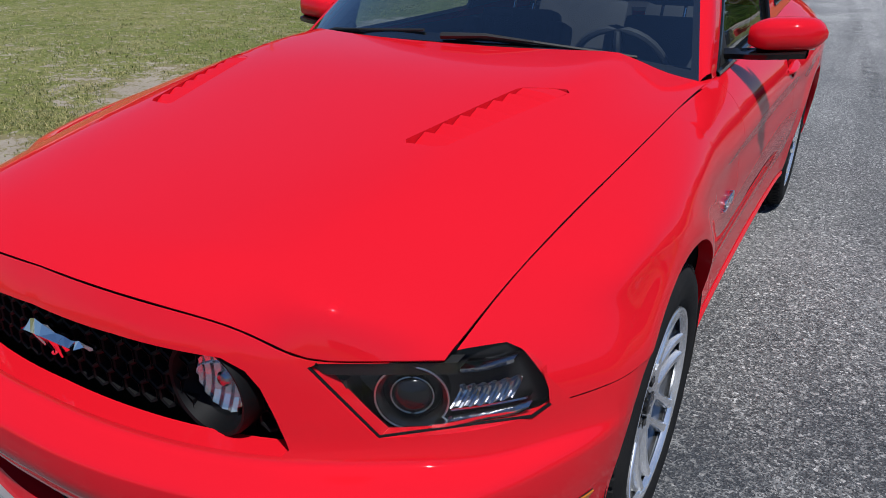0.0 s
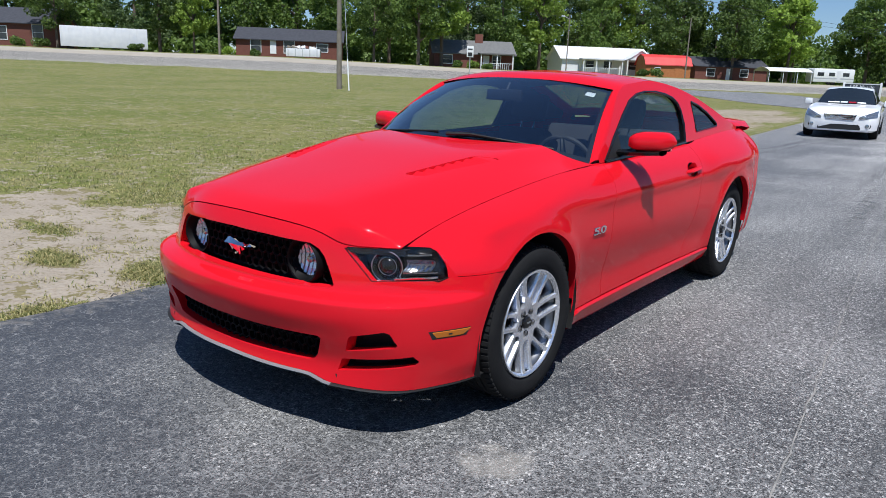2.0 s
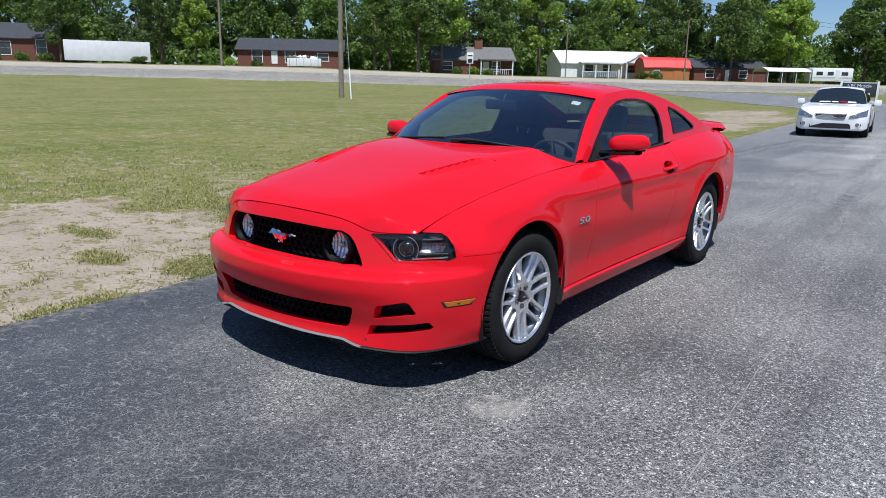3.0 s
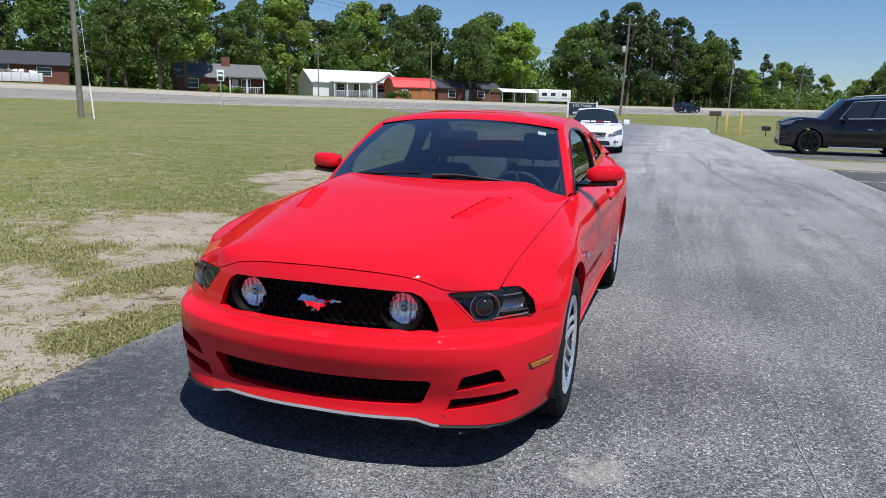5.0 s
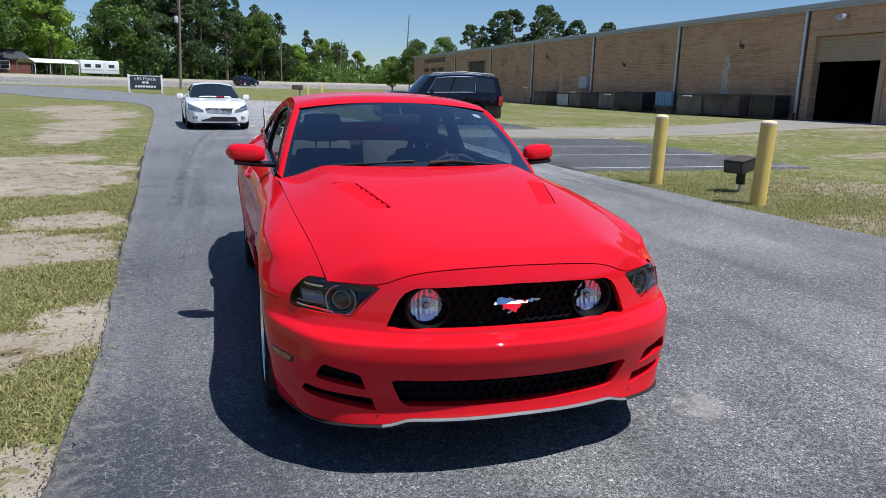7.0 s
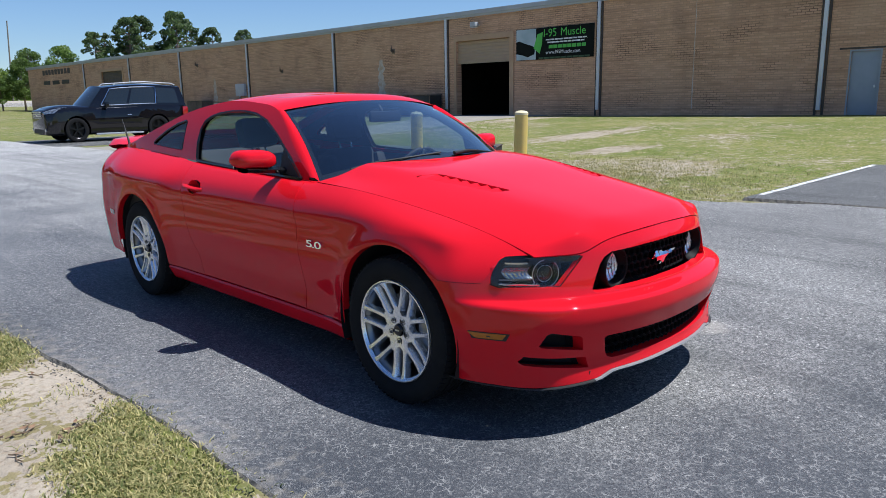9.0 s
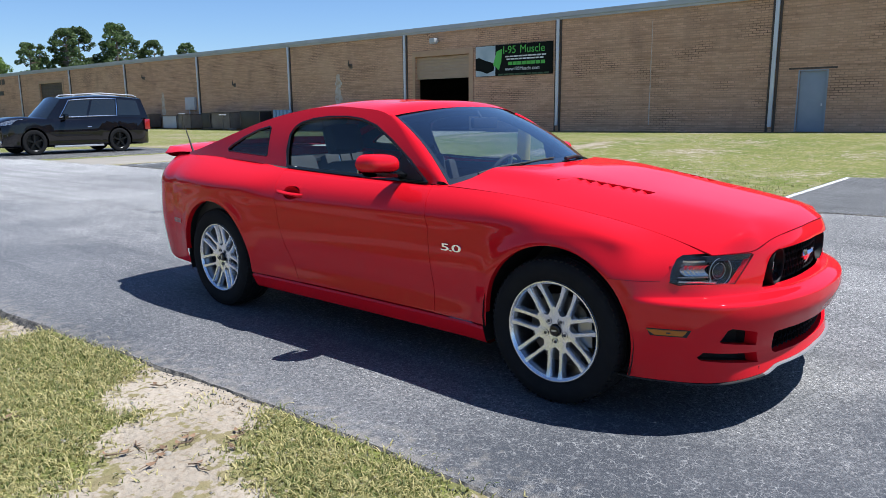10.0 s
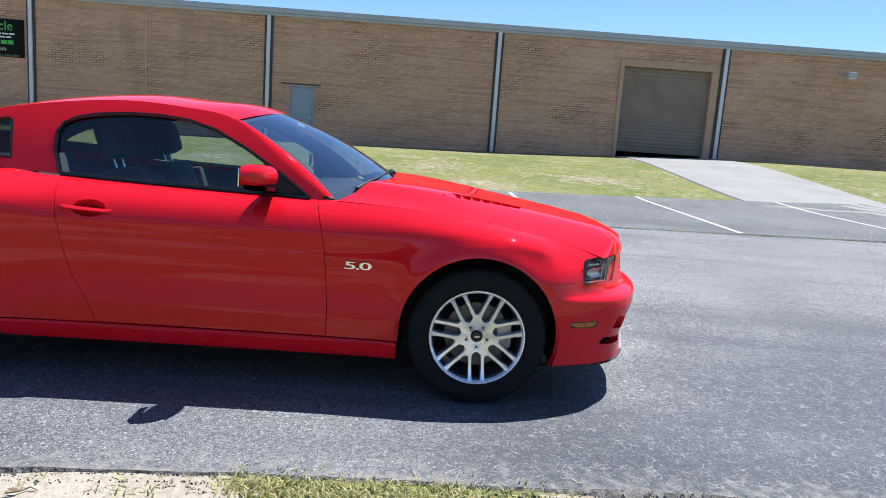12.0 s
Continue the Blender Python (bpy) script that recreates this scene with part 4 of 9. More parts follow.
for k in range(5):
    part("drum", lathe([(0.001, 0.5), (0.16, 0.5), (0.17, 0.56), (0.17, 1.4), (0.16, 1.45), (0.001, 1.45)], 12, "z"), M["blue_rack"], rack).location = (0, -0.8 + 0.4 * k, 0)
part("frame", box((-0.2, -1.05, 0.42), (0.25, 1.05, 0.5), 0.01), M["rust_bin"], rack)
for y in (-1.0, 1.0):
    part("leg", box((-0.05, y - 0.04, 0.0), (0.05, y + 0.04, 0.418)), M["rust_bin"], rack, smooth=False)
meter = thing("meter_box", "pale grey electric cabinet fixed to the wall", "electric box", pose(WX - 0.004, 53.3, 2.1))
part("body", box((-0.25, -0.7, -0.5), (0, 0.7, 0.5), 0.02), M["pale_panel"], meter)
part("conduit", tube([(-0.1, 0.3, -0.5), (-0.1, 0.3, -2.0)], 0.05), M["grey_metal"], meter)
for y, z1 in ((47.0, 3.4), (61.0, 4.4), (33.8, 4.2)):
    v = thing("wall_vent", "small rusty vent pipe on the brick wall", "vent", pose(WX, y, z1), group="wall vents")
    part("pipe", tube([(0, 0, 0), (-0.16, 0, 0), (-0.2, 0, 0.06), (-0.2, 0, 0.4)], 0.06), M["rust_bin"], v)
    part("flange", box((-0.012, -0.14, -0.14), (-0.003, 0.14, 0.14)), M["rust_bin"], v, smooth=False)
M["pale_stain"] = mat("mineral_runs", (0.60, 0.55, 0.49), (0.50, 0.38, 0.27), 5, 0.95, spread=0.3, fine=0.4)
for y0, top, foot, w in ((35.1, 3.75, 1.2, 0.50), (58.0, 3.1, 1.2, 0.42), (13.3, 5.3, 0.6, 0.035)):
    bm = bmesh.new()
    rows = []
    for k in range(25):
        z = foot + (top - foot) * k / 24
        half = w * (0.35 + 0.65 * (1 - k / 24) ** 0.5) * (0.75 + 0.5 * noise.noise(Vector((y0, z * 3, 0))))
        mid = y0 + 0.25 * w * noise.noise(Vector((y0, z * 1.7, 4)))
        rows.append([(WX - 0.005, mid - half, z), (WX - 0.005, mid, z), (WX - 0.005, mid + half, z)])
    add_grid(bm, rows)
    part("mineral_stain", bm, M["pale_stain"], hall, "pale mineral run down the brick", smooth=False)

# ---- houses beyond the road ----
def beside_road(x, y, z):
    """The pose of a thing whose local x runs along the road and whose front faces it."""
    return Matrix(((ROAD_U[0], ROAD_N[0], 0, x), (ROAD_U[1], ROAD_N[1], 0, y), (0, 0, 1, z), (0, 0, 0, 1)))


def gable(bm, x0, x1, y0, y1, z0, z1, over=0.4, thick=0.14):
    """A gabled roof with eaves and its ridge along x."""
    ym = (y0 + y1) / 2
    for a, b in ((y0 - over, ym), (y1 + over, ym)):
        za = z0 - over * (z1 - z0) / (ym - y0)
        vs = [bm.verts.new(p) for p in ((x0 - over, a, za), (x1 + over, a, za), (x1 + over, b, z1), (x0 - over, b, z1), (x0 - over, a, za - thick), (x1 + over, a, za - thick), (x1 + over, b, z1 - thick), (x0 - over, b, z1 - thick))]
        for q in ((0, 1, 2, 3), (4, 7, 6, 5), (0, 4, 5, 1), (1, 5, 6, 2), (3, 2, 6, 7), (0, 3, 7, 4)):
            bm.faces.new([vs[i] for i in q])


def window(parent, x, z, w, h, y=-0.0):
    win = part("window", box((x - w / 2 - 0.1, y - 0.06, z - 0.1), (x + w / 2 + 0.1, y - 0.004, z + h + 0.1)), M["white_siding"], parent, "white framed window", smooth=False)
    for k in (0, 1):
        part("pane", box((x - w / 2, y - 0.075, z + k * h / 2 + 0.03), (x + w / 2, y - 0.062, z + (k + 1) * h / 2 - 0.02)), M["house_glass"], win, smooth=False)


def house(x, y, z, length, depth, wall, ridge, wall_m, roof_m, label, windows, chimney=None, porch=None, doors=()):
    h = thing("house", label, "house", beside_road(x, y, z), group="houses beyond the road")
    bm = bmesh.new()
    add_box(bm, (0, 0, -1.0), (length, depth, wall))
    for xe in (0.0, length):
        bm.faces.new([bm.verts.new(p) for p in ((xe, 0, wall), (xe, depth, wall), (xe, depth / 2, ridge - 0.1))])
    part("wall", bm, wall_m, h, smooth=False)
    bm = bmesh.new()
    gable(bm, 0, length, 0, depth, wall, ridge)
    part("roof", bm, roof_m, h, smooth=False)
    for wx, wz, ww, wh in windows:
        window(h, wx, wz, ww, wh)
    for dx in doors:
        part("door", box((dx - 0.5, -0.05, 0.0), (dx + 0.5, -0.004, 2.1)), M["white_siding"], h, smooth=False)
    if chimney:
        part("chimney", box((chimney, depth * 0.4, wall), (chimney + 1.3, depth * 0.4 + 0.9, ridge + 1.0), 0.03), M["house_brick"], h, "brick chimney")
    if porch:
        a, b = porch
        part("porch_roof", box((a - 0.3, -2.6, wall - 0.25), (b + 0.3, -0.45, wall - 0.05)), roof_m, h, smooth=False)
        n = max(3, int((b - a) / 2.2) + 1)
        for k in range(n):
            px = a + (b - a) * k / (n - 1)
            part("porch_post", box((px - 0.09, -2.45, -0.4), (px + 0.09, -2.27, wall - 0.252)), M["white_siding"], h, smooth=False)
        rail = part("porch_rail", box((a, -2.42, 0.85), (b, -2.34, 0.93)), M["white_siding"], h, smooth=False)
        for k in range(int((b - a) / 0.35)):
            part("baluster", box((a + 0.35 * k, -2.40, 0.0), (a + 0.35 * k + 0.06, -2.36, 0.848)), M["white_siding"], rail, smooth=False)
    return h


house(-137, 37.5, 3.7, 24, 9, 3.3, 5.7, M["house_brick"], M["shingle"], "long dark brick house with a dark shingle roof", [(3, 0.9, 2.4, 1.5), (9, 0.9, 2.4, 1.5), (14.5, 0.5, 4.4, 2.0), (21.4, 0.5, 1.5, 2.4)])
house(-99.3, 73.5, 3.55, 17.2, 9, 2.4, 4.3, M["house_brick"], M["shingle"], "low brick house with white windows and dark shingles", [(3.2, 0.2, 1.6, 1.9), (8.6, 0.2, 1.6, 1.9), (14, 0.6, 1.8, 1.2)], doors=(6.0,))
house(-72.5, 92.2, 2.35, 13.2, 9, 2.5, 4.6, M["house_brick"], M["shingle_grey"], "brick house with a grey roof and a white porch", [(2.2, 0.7, 1.5, 1.3), (10.3, 0.6, 1.3, 1.5)], chimney=7.2, porch=(7.4, 12.6), doors=(8.6,))
house(-59.5, 111.4, 2.35, 16.0, 10, 2.5, 4.6, M["white_siding"], M["white_metal"], "white sided house with a pale metal roof and porch", [(5.0, 0.8, 1.4, 1.3), (8.2, 0.8, 1.4, 1.3), (12.8, 0.8, 1.6, 1.3)], porch=(3.2, 10.0), doors=(6.6,))
g = thing("porch_gable", "white gabled entrance with a pale metal roof", "porch", beside_road(-59.5, 111.4, 2.35))
bm = bmesh.new()
for a, b in ((10.6, 13.2), (15.8, 13.2)):
    bm.faces.new([bm.verts.new(p) for p in ((a, -2.6, 2.4), (a, 0.3, 2.4), (b, 0.3, 4.0), (b, -2.6, 4.0))])
part("roof", bm, M["white_metal"], g, smooth=False)
bm = bmesh.new()
bm.faces.new([bm.verts.new(p) for p in ((10.8, -2.4, 2.4), (15.6, -2.4, 2.4), (13.2, -2.4, 3.9))])
part("gable_board", bm, M["white_siding"], g, smooth=False)
for px in (10.9, 15.5):
    part("post", box((px - 0.09, -2.5, -0.4), (px + 0.09, -2.32, 2.398)), M["white_siding"], g, smooth=False)
house(-43.7, 133.3, 2.0, 14, 8, 2.6, 4.2, M["house_brick"], M["shingle"], "red brick house half hidden by trees", [(3, 0.7, 1.5, 1.3), (9.5, 0.7, 1.5, 1.3)], doors=(6.5,))
house(46.0, 333, 3.0, 17, 9, 3.2, 6.0, M["house_brick"], M["siding_orange"], "far brick house with a rust-red roof", [(4, 0.8, 1.6, 1.4), (12, 0.8, 1.6, 1.4)])

# red roofed shed
shed = thing("garden_shed", "stained wooden shed with a bright red gambrel metal roof", "shed", beside_road(-45.7, 114.9, 1.85))
bm = bmesh.new()
prof = [(0, 0), (0, 2.35), (0.75, 3.3), (2.3, 3.75), (3.85, 3.3), (4.6, 2.35), (4.6, 0)]
for xe in (0, 7.8):
    bm.faces.new([bm.verts.new((xe, a, b)) for a, b in prof])
for (a, b), (c, d) in ((prof[0], prof[1]), (prof[5], prof[6])):
    bm.faces.new([bm.verts.new(p) for p in ((0, a, b), (7.8, a, b), (7.8, c, d), (0, c, d))])
part("wall", bm, M["siding_orange"], shed, "orange-brown board siding", smooth=False)
bm = bmesh.new()
rp = [(-0.25, 2.2), (0.72, 3.42), (2.3, 3.9), (3.88, 3.42), (4.85, 2.2)]
add_grid(bm, [[(xe, a, b) for a, b in rp] for xe in (-0.2, 8.0)])
add_grid(bm, [[(xe, a, b - 0.1) for a, b in rp] for xe in (8.0, -0.2)])
part("roof", bm, M["red_metal"], shed, "red ribbed metal roof", smooth=False)
for k in range(13):
    x = 0.3 + 0.6 * k
    part("board", box((x, -0.035, 0.0), (x + 0.08, -0.004, 2.2)), M["siding_orange"], shed, smooth=False)
part("door", box((5.0, -0.07, 0.1), (6.4, -0.037, 2.0)), M["siding_orange"], shed, smooth=False)
window(shed, 2.0, 0.9, 0.8, 0.8, -0.036)

# carport, caravan, box trailer, skip
cp = thing("carport", "open white metal carport on slim posts", "carport", beside_road(-30.6, 132.1, 1.8))
bm = bmesh.new()
add_grid(bm, [[(x, y, 2.0 + 0.7 * (1 - ((y - 2.5) / 2.7) ** 2)) for y in np.linspace(-0.2, 5.2, 9)] for x in (0, 8)])
part("roof", bm, M["white_metal"], cp)
for x in (0.1, 2.7, 5.3, 7.9):
    for y in (0.0, 5.0):
        part("post", box((x - 0.05, y - 0.05, 0), (x + 0.05, y + 0.05, 2.05)), M["white_metal"], cp, smooth=False)
rv = thing("caravan", "white travel trailer with dark windows", "caravan", beside_road(-24.6, 137.7, 1.8))
part("body", box((0, 0, 0.45), (7.6, 2.4, 2.75), 0.18), M["white_siding"], rv, "white ribbed body")
for a, b in ((0.7, 1.9), (2.8, 3.9), (5.4, 6.6)):
    part("window", box((a, -0.02, 1.5), (b, -0.003, 2.1)), M["house_glass"], rv, smooth=False)
part("door", box((4.3, -0.025, 0.7), (5.0, -0.003, 2.4)), M["white_metal"], rv, smooth=False)
for x in (3.0, 3.8):
    part("tyre", lathe([(0.001, 0.0), (0.34, 0.0), (0.36, 0.05), (0.36, 0.18), (0.001, 0.2)], 16, "y"), M["rubber"], rv).location = (x, 0.05, 0.36)
part("stripe", box((0.1, -0.012, 1.0), (7.5, -0.003, 1.2)), M["grey_metal"], rv, "grey stripe", smooth=False)
bt = thing("box_trailer", "long white box trailer standing beside the road", "trailer", beside_road(-106.0, 48.4, 2.85) @ Matrix.Rotation(radians(20), 4, "Z"))
part("body", box((0, 0, 0.42), (11.6, 2.5, 3.3), 0.03), M["white_metal"], bt, "white sheet metal box")
for k in range(12):
    part("rib", box((0.1 + k * 1.0, -0.03, 0.47), (0.16 + k * 1.0, -0.002, 3.25)), M["white_metal"], bt, smooth=False)
part("corner_post", box((-0.035, 0.45, 0.42), (-0.004, 0.62, 3.3)), M["brown_steel"], bt, smooth=False)
for x in (9.5, 10.6, 1.2):
    part("tyre", lathe([(0.001, 0.0), (0.45, 0.0), (0.48, 0.06), (0.48, 0.22), (0.001, 0.25)], 16, "y"), M["rubber"], bt).location = (x, 0.1, 0.48)
sk = thing("skip", "pale skip heaped with rubbish", "skip", beside_road(-86.7, 73.0, 2.95))
part("body", box((0.2, 0, 0.15), (5.4, 2.0, 1.35), 0.06), M["white_metal"], sk, "pale painted steel skip")
for k in range(5):
    part("rib", box((0.5 + 1.1 * k, -0.06, 0.2), (0.62 + 1.1 * k, -0.002, 1.3)), M["grey_metal"], sk, smooth=False)
random.seed(5)
for k in range(9):
    a = random.uniform(0.6, 5.0)
    m = pose(a, random.uniform(0.4, 1.6), 1.42, random.uniform(-20, 20), random.uniform(-25, 25), random.uniform(0, 90))
    part("rubbish", box((-0.5, -0.3, -0.1), (0.5, 0.3, 0.25), 0.03, m), random.choice([M["wood_pole"], M["white_siding"], M["house_brick"]]), sk)

# ---- poles and wires ----
def utility_pole(x, y, h, r=0.19, arm=True, lamp=False, can=False, lean=0.0):
    z = lie(x, y) - 0.4
    p = thing("utility_pole", "weathered wooden utility pole beside the road", "pole", pose(x, y, z, 0, lean, 0), group="utility poles")
    part("shaft", tube([(0, 0, 0), (0, 0, h * 0.5), (0, 0, h + 0.4)], [r, r * 0.85, r * 0.65], 12), M["wood_pole"], p)
    if arm:
        part("crossarm", box((-1.1, -0.06, h - 0.7), (1.1, 0.06, h - 0.56), 0.01), M["wood_pole"], p)
        for dx in (-0.9, 0.0, 0.9):
            part("insulator", lathe([(0.02, 0), (0.07, 0.02), (0.05, 0.1), (0.07, 0.12), (0.02, 0.2)], 8, "z"), M["white_metal"], p).location = (dx, 0, h - 0.56)
    if lamp:
        part("lamp_arm", tube([(0, 0, h - 0.2), (-0.8, -0.3, h + 0.2)], 0.04, 6), M["grey_metal"], p)
        part("lamp_head", box((-1.15, -0.5, h + 0.12), (-0.7, -0.2, h + 0.3), 0.05), M["white_metal"], p)
    if can:
        part("transformer", lathe([(0.001, 0), (0.26, 0.0), (0.28, 0.1), (0.28, 0.8), (0.2, 0.9), (0.001, 0.92)], 14, "z"), M["grey_metal"], p).location = (-0.45, -0.1, h - 4.6)
    return p


utility_pole(-36.2, 35.2, 14.0, 0.20)
utility_pole(-51.6, 98.3, 8.4, 0.10, arm=False, lamp=True)
utility_pole(-88.0, 62.2, 13.5, 0.17)
utility_pole(-7.0, 110.3, 14.2, 0.19, can=True, lean=2.0)
utility_pole(-38, 112, 9.0, 0.12, arm=False)
utility_pole(12.5, 178, 12.0, 0.17)
utility_pole(30.5, 205, 12.0, 0.17, lean=4)
utility_pole(46, 190, 18.0, 0.2, arm=False, lean=3)
guy = thing("guy_wire", "steel guy wire with a pale guard", "wire", pose(-33.9, 33.9, lie(-33.9, 33.9) - 0.1))
part("cable", tube([(0, 0, 0), (-2.2, 1.25, 13.0)], 0.018, 6), M["grey_metal"], guy)
part("guard", tube([(0, 0, 0), (-0.36, 0.2, 2.2)], 0.045, 8), M["white_siding"], guy, "pale plastic guard")


def wire(a, b, sag, label="sagging overhead wire between poles"):
    a, b = Vector(a), Vector(b)
    pts = [a.lerp(b, k / 16) - Vector((0, 0, sag * 4 * (k / 16) * (1 - k / 16))) for k in range(17)]
    bm = bmesh.new()
    add_tube(bm, pts, 0.014, 5)
    solo("overhead_wire", bm, M["black_plastic"], label, "wire", group="overhead wires", smooth=True)


for d, z in ((-0.2, 8.1), (0.2, 7.6)):
    wire((-36.2 + d, 35.2, z + 3.6), (-7.0 + d, 110.3, z), 0.8)
    wire((-36.2 + d, 35.2, z + 3.6), (-75 + d, -10, z + 3.5), 1.5)
    wire((-7.0 + d, 110.3, z), (12.5 + d, 178, z - 0.4), 0.8)
wire((-88, 62.2, 16.0), (-51.6, 98.3, 10.2), 0.6)

sg = thing("speed_sign", "white speed limit sign on a steel post", "sign", pose(-49.4, 69.9, lie(-49.4, 69.9), 0, 0, 35))
part("post", tube([(0, 0, -0.3), (0, 0, 4.2)], 0.05, 8), M["grey_metal"], sg)
part("plate", box((-0.4, -0.07, 2.9), (0.4, -0.052, 4.2), 0.01), M["white_siding"], sg)
part("text_bar", box((-0.26, -0.078, 3.0), (0.26, -0.072, 3.45)), M["black_plastic"], sg, smooth=False)
part("text_bar", box((-0.28, -0.078, 3.75), (0.28, -0.072, 3.9)), M["black_plastic"], sg, smooth=False)

# yard sign where the drive meets the road
ys = thing("yard_sign", "dark yard sign in a white frame at the drive mouth", "sign", pose(-8.6, 77.0, lie(-8.6, 77), 0, 0, 3))
part("board", box((-1.45, -0.03, 0.35), (1.45, 0.03, 1.65), 0.01), M["sign_board"] if "sign_board" in M else mat("slate_board", (0.03, 0.035, 0.045), (0.05, 0.055, 0.065), 2, 0.4), ys, "slate-black board")
for x in (-1.55, 1.55):
    part("post", box((x - 0.09, -0.09, -0.2), (x + 0.09, 0.09, 1.85), 0.01), M["white_siding"], ys, "white square post")
part("top_rail", box((-1.46, -0.05, 1.655), (1.46, 0.05, 1.74)), M["white_siding"], ys, smooth=False)
cu = bpy.data.curves.new("lettering", "FONT")
cu.body, cu.size, cu.extrude, cu.align_x = "I-95 Muscle", 0.44, 0.004, "CENTER"
tmp = bpy.data.objects.new("lettering", cu)
scene.collection.objects.link(tmp)
bpy.context.view_layer.update()
me = bpy.data.meshes.new_from_object(tmp.evaluated_get(bpy.context.evaluated_depsgraph_get()))
bpy.data.objects.remove(tmp)
me.materials.clear()
me.materials.append(M["sign_white"])
ob = new("lettering", me)
ob.parent = ys
ob.matrix_basis = Matrix.Translation((0, -0.036, 1.27)) @ Matrix.Rotation(math.pi / 2, 4, "X")
for a, b, z, h in ((-0.3, 0.35, 0.95, 0.2), (-1.0, 1.0, 0.55, 0.2)):
    n = 8 if b - a > 1 else 2
    for k in range(n):
        w = (b - a) / n
        part("text_bar", box((a + k * w, -0.038, z), (a + (k + 0.8) * w, -0.032, z + h)), M["sign_white"], ys, smooth=False)

# ---- trees ----
def leaf_cloud(name, blobs, count, size, m, seed, flat=1.0):
    """A crown of many small leaf sprays set over uneven clumps."""
    rng = np.random.default_rng(seed)
    w = np.array([b[3] ** 2 for b in blobs])
    pick = rng.choice(len(blobs), count, p=w / w.sum())
    b = np.array(blobs)[pick]
    d = rng.normal(size=(count, 3))
    d /= np.linalg.norm(d, axis=1)[:, None]
    r = b[:, 3] * rng.uniform(0.55, 1.06, count) ** 0.6
    c = b[:, :3] + d * r[:, None] * [1, 1, flat]
    a = rng.normal(size=(count, 3)) + d * 0.9
    a /= np.linalg.norm(a, axis=1)[:, None]
    t = np.cross(a, rng.normal(size=(count, 3)))
    t /= np.linalg.norm(t, axis=1)[:, None]
    q = np.cross(a, t)
    s = size * rng.uniform(0.55, 1.35, count)[:, None]
    v = np.stack([c - t * s, c - q * s * 0.6, c + t * s, c + q * s * 0.6], 1).reshape(-1, 3)
    me = bpy.data.meshes.new(name)
    me.from_pydata(v.tolist(), [], np.arange(4 * count).reshape(-1, 4).tolist())
    me.materials.append(m)
    return me


def tree_proto(seed, h, kind, m):
    rng = random.Random(seed)
    t = thing("tree", {"broad": "leafy green broadleaf tree with a ragged crown", "bright": "bright spring-green leafy tree", "pine": "tall pine with a bare trunk and high tufted crown", "cone": "dark evergreen with a tapering crown"}[kind], "tree", group="trees")
    bm = bmesh.new()
    lean = (rng.uniform(-0.4, 0.4), rng.uniform(-0.4, 0.4))
    add_tube(bm, [(0, 0, -0.5), (lean[0] * 0.3, lean[1] * 0.3, h * 0.35), (lean[0], lean[1], h * 0.7), (lean[0], lean[1], h * 0.93)], [h * 0.018, h * 0.013, h * 0.008, h * 0.002], 8)
    blobs = []
    if kind in ("broad", "bright"):
        for k in range(62):
            a, f = rng.uniform(0, 6.28), rng.uniform(0.0, 1.0)
            z = h * (0.26 + 0.66 * f)
            reach = h * 0.27 * math.sin(math.pi * (0.16 + 0.78 * f)) * rng.uniform(0.45, 1.1)
            blobs.append((reach * math.cos(a), reach * math.sin(a), z, h * rng.uniform(0.032, 0.095)))
            if k % 5 == 0:
                add_tube(bm, [(lean[0] * 0.5, lean[1] * 0.5, z * 0.72), (reach * 0.8 * math.cos(a), reach * 0.8 * math.sin(a), z)], [h * 0.007, h * 0.002], 5)
        count, size, flat = 7500, 0.26, 0.8
    elif kind == "pine":
        for k in range(56):
            a, f = rng.uniform(0, 6.28), rng.uniform(0.0, 1.0)
            z = h * (0.48 + 0.49 * f)
            reach = h * 0.19 * math.sin(math.pi * (0.22 + 0.74 * f)) ** 0.7 * rng.uniform(0.4, 1.1)
            blobs.append((reach * math.cos(a) + lean[0], reach * math.sin(a) + lean[1], z, h * rng.uniform(0.025, 0.06)))
            add_tube(bm, [(lean[0], lean[1], z - h * 0.03), (reach * math.cos(a) + lean[0], reach * math.sin(a) + lean[1], z)], [h * 0.005, h * 0.0015], 5)
        count, size, flat = 6000, 0.22, 0.7
    else:
        for k in range(76):
            a, f = rng.uniform(0, 6.28), rng.uniform(0.0, 1.0)
            z = h * (0.12 + 0.84 * f)
            reach = h * 0.26 * (1.02 - f) ** 0.8 * rng.uniform(0.45, 1.15)
            blobs.append((reach * math.cos(a), reach * math.sin(a), z, h * (0.03 + 0.05 * (1 - f)) * rng.uniform(0.7, 1.2)))
        count, size, flat = 7500, 0.27, 0.75
    part("trunk", bm, M["bark"], t)
    cr = new("crown", leaf_cloud("crown", blobs, count, size, m, seed, flat))
    cr.parent = t
    return t


protos = {
    "b1": tree_proto(11, 18, "broad", M["leaf"]), "b2": tree_proto(12, 18, "broad", M["leaf"]), "b3": tree_proto(13, 16, "bright", M["leaf_bright"]),
    "p1": tree_proto(21, 18, "pine", M["needle"]), "p2": tree_proto(22, 18, "pine", M["needle"]), "c1": tree_proto(31, 20, "cone", M["needle"]), "c2": tree_proto(32, 20, "cone", M["needle"]),
}
used = set()


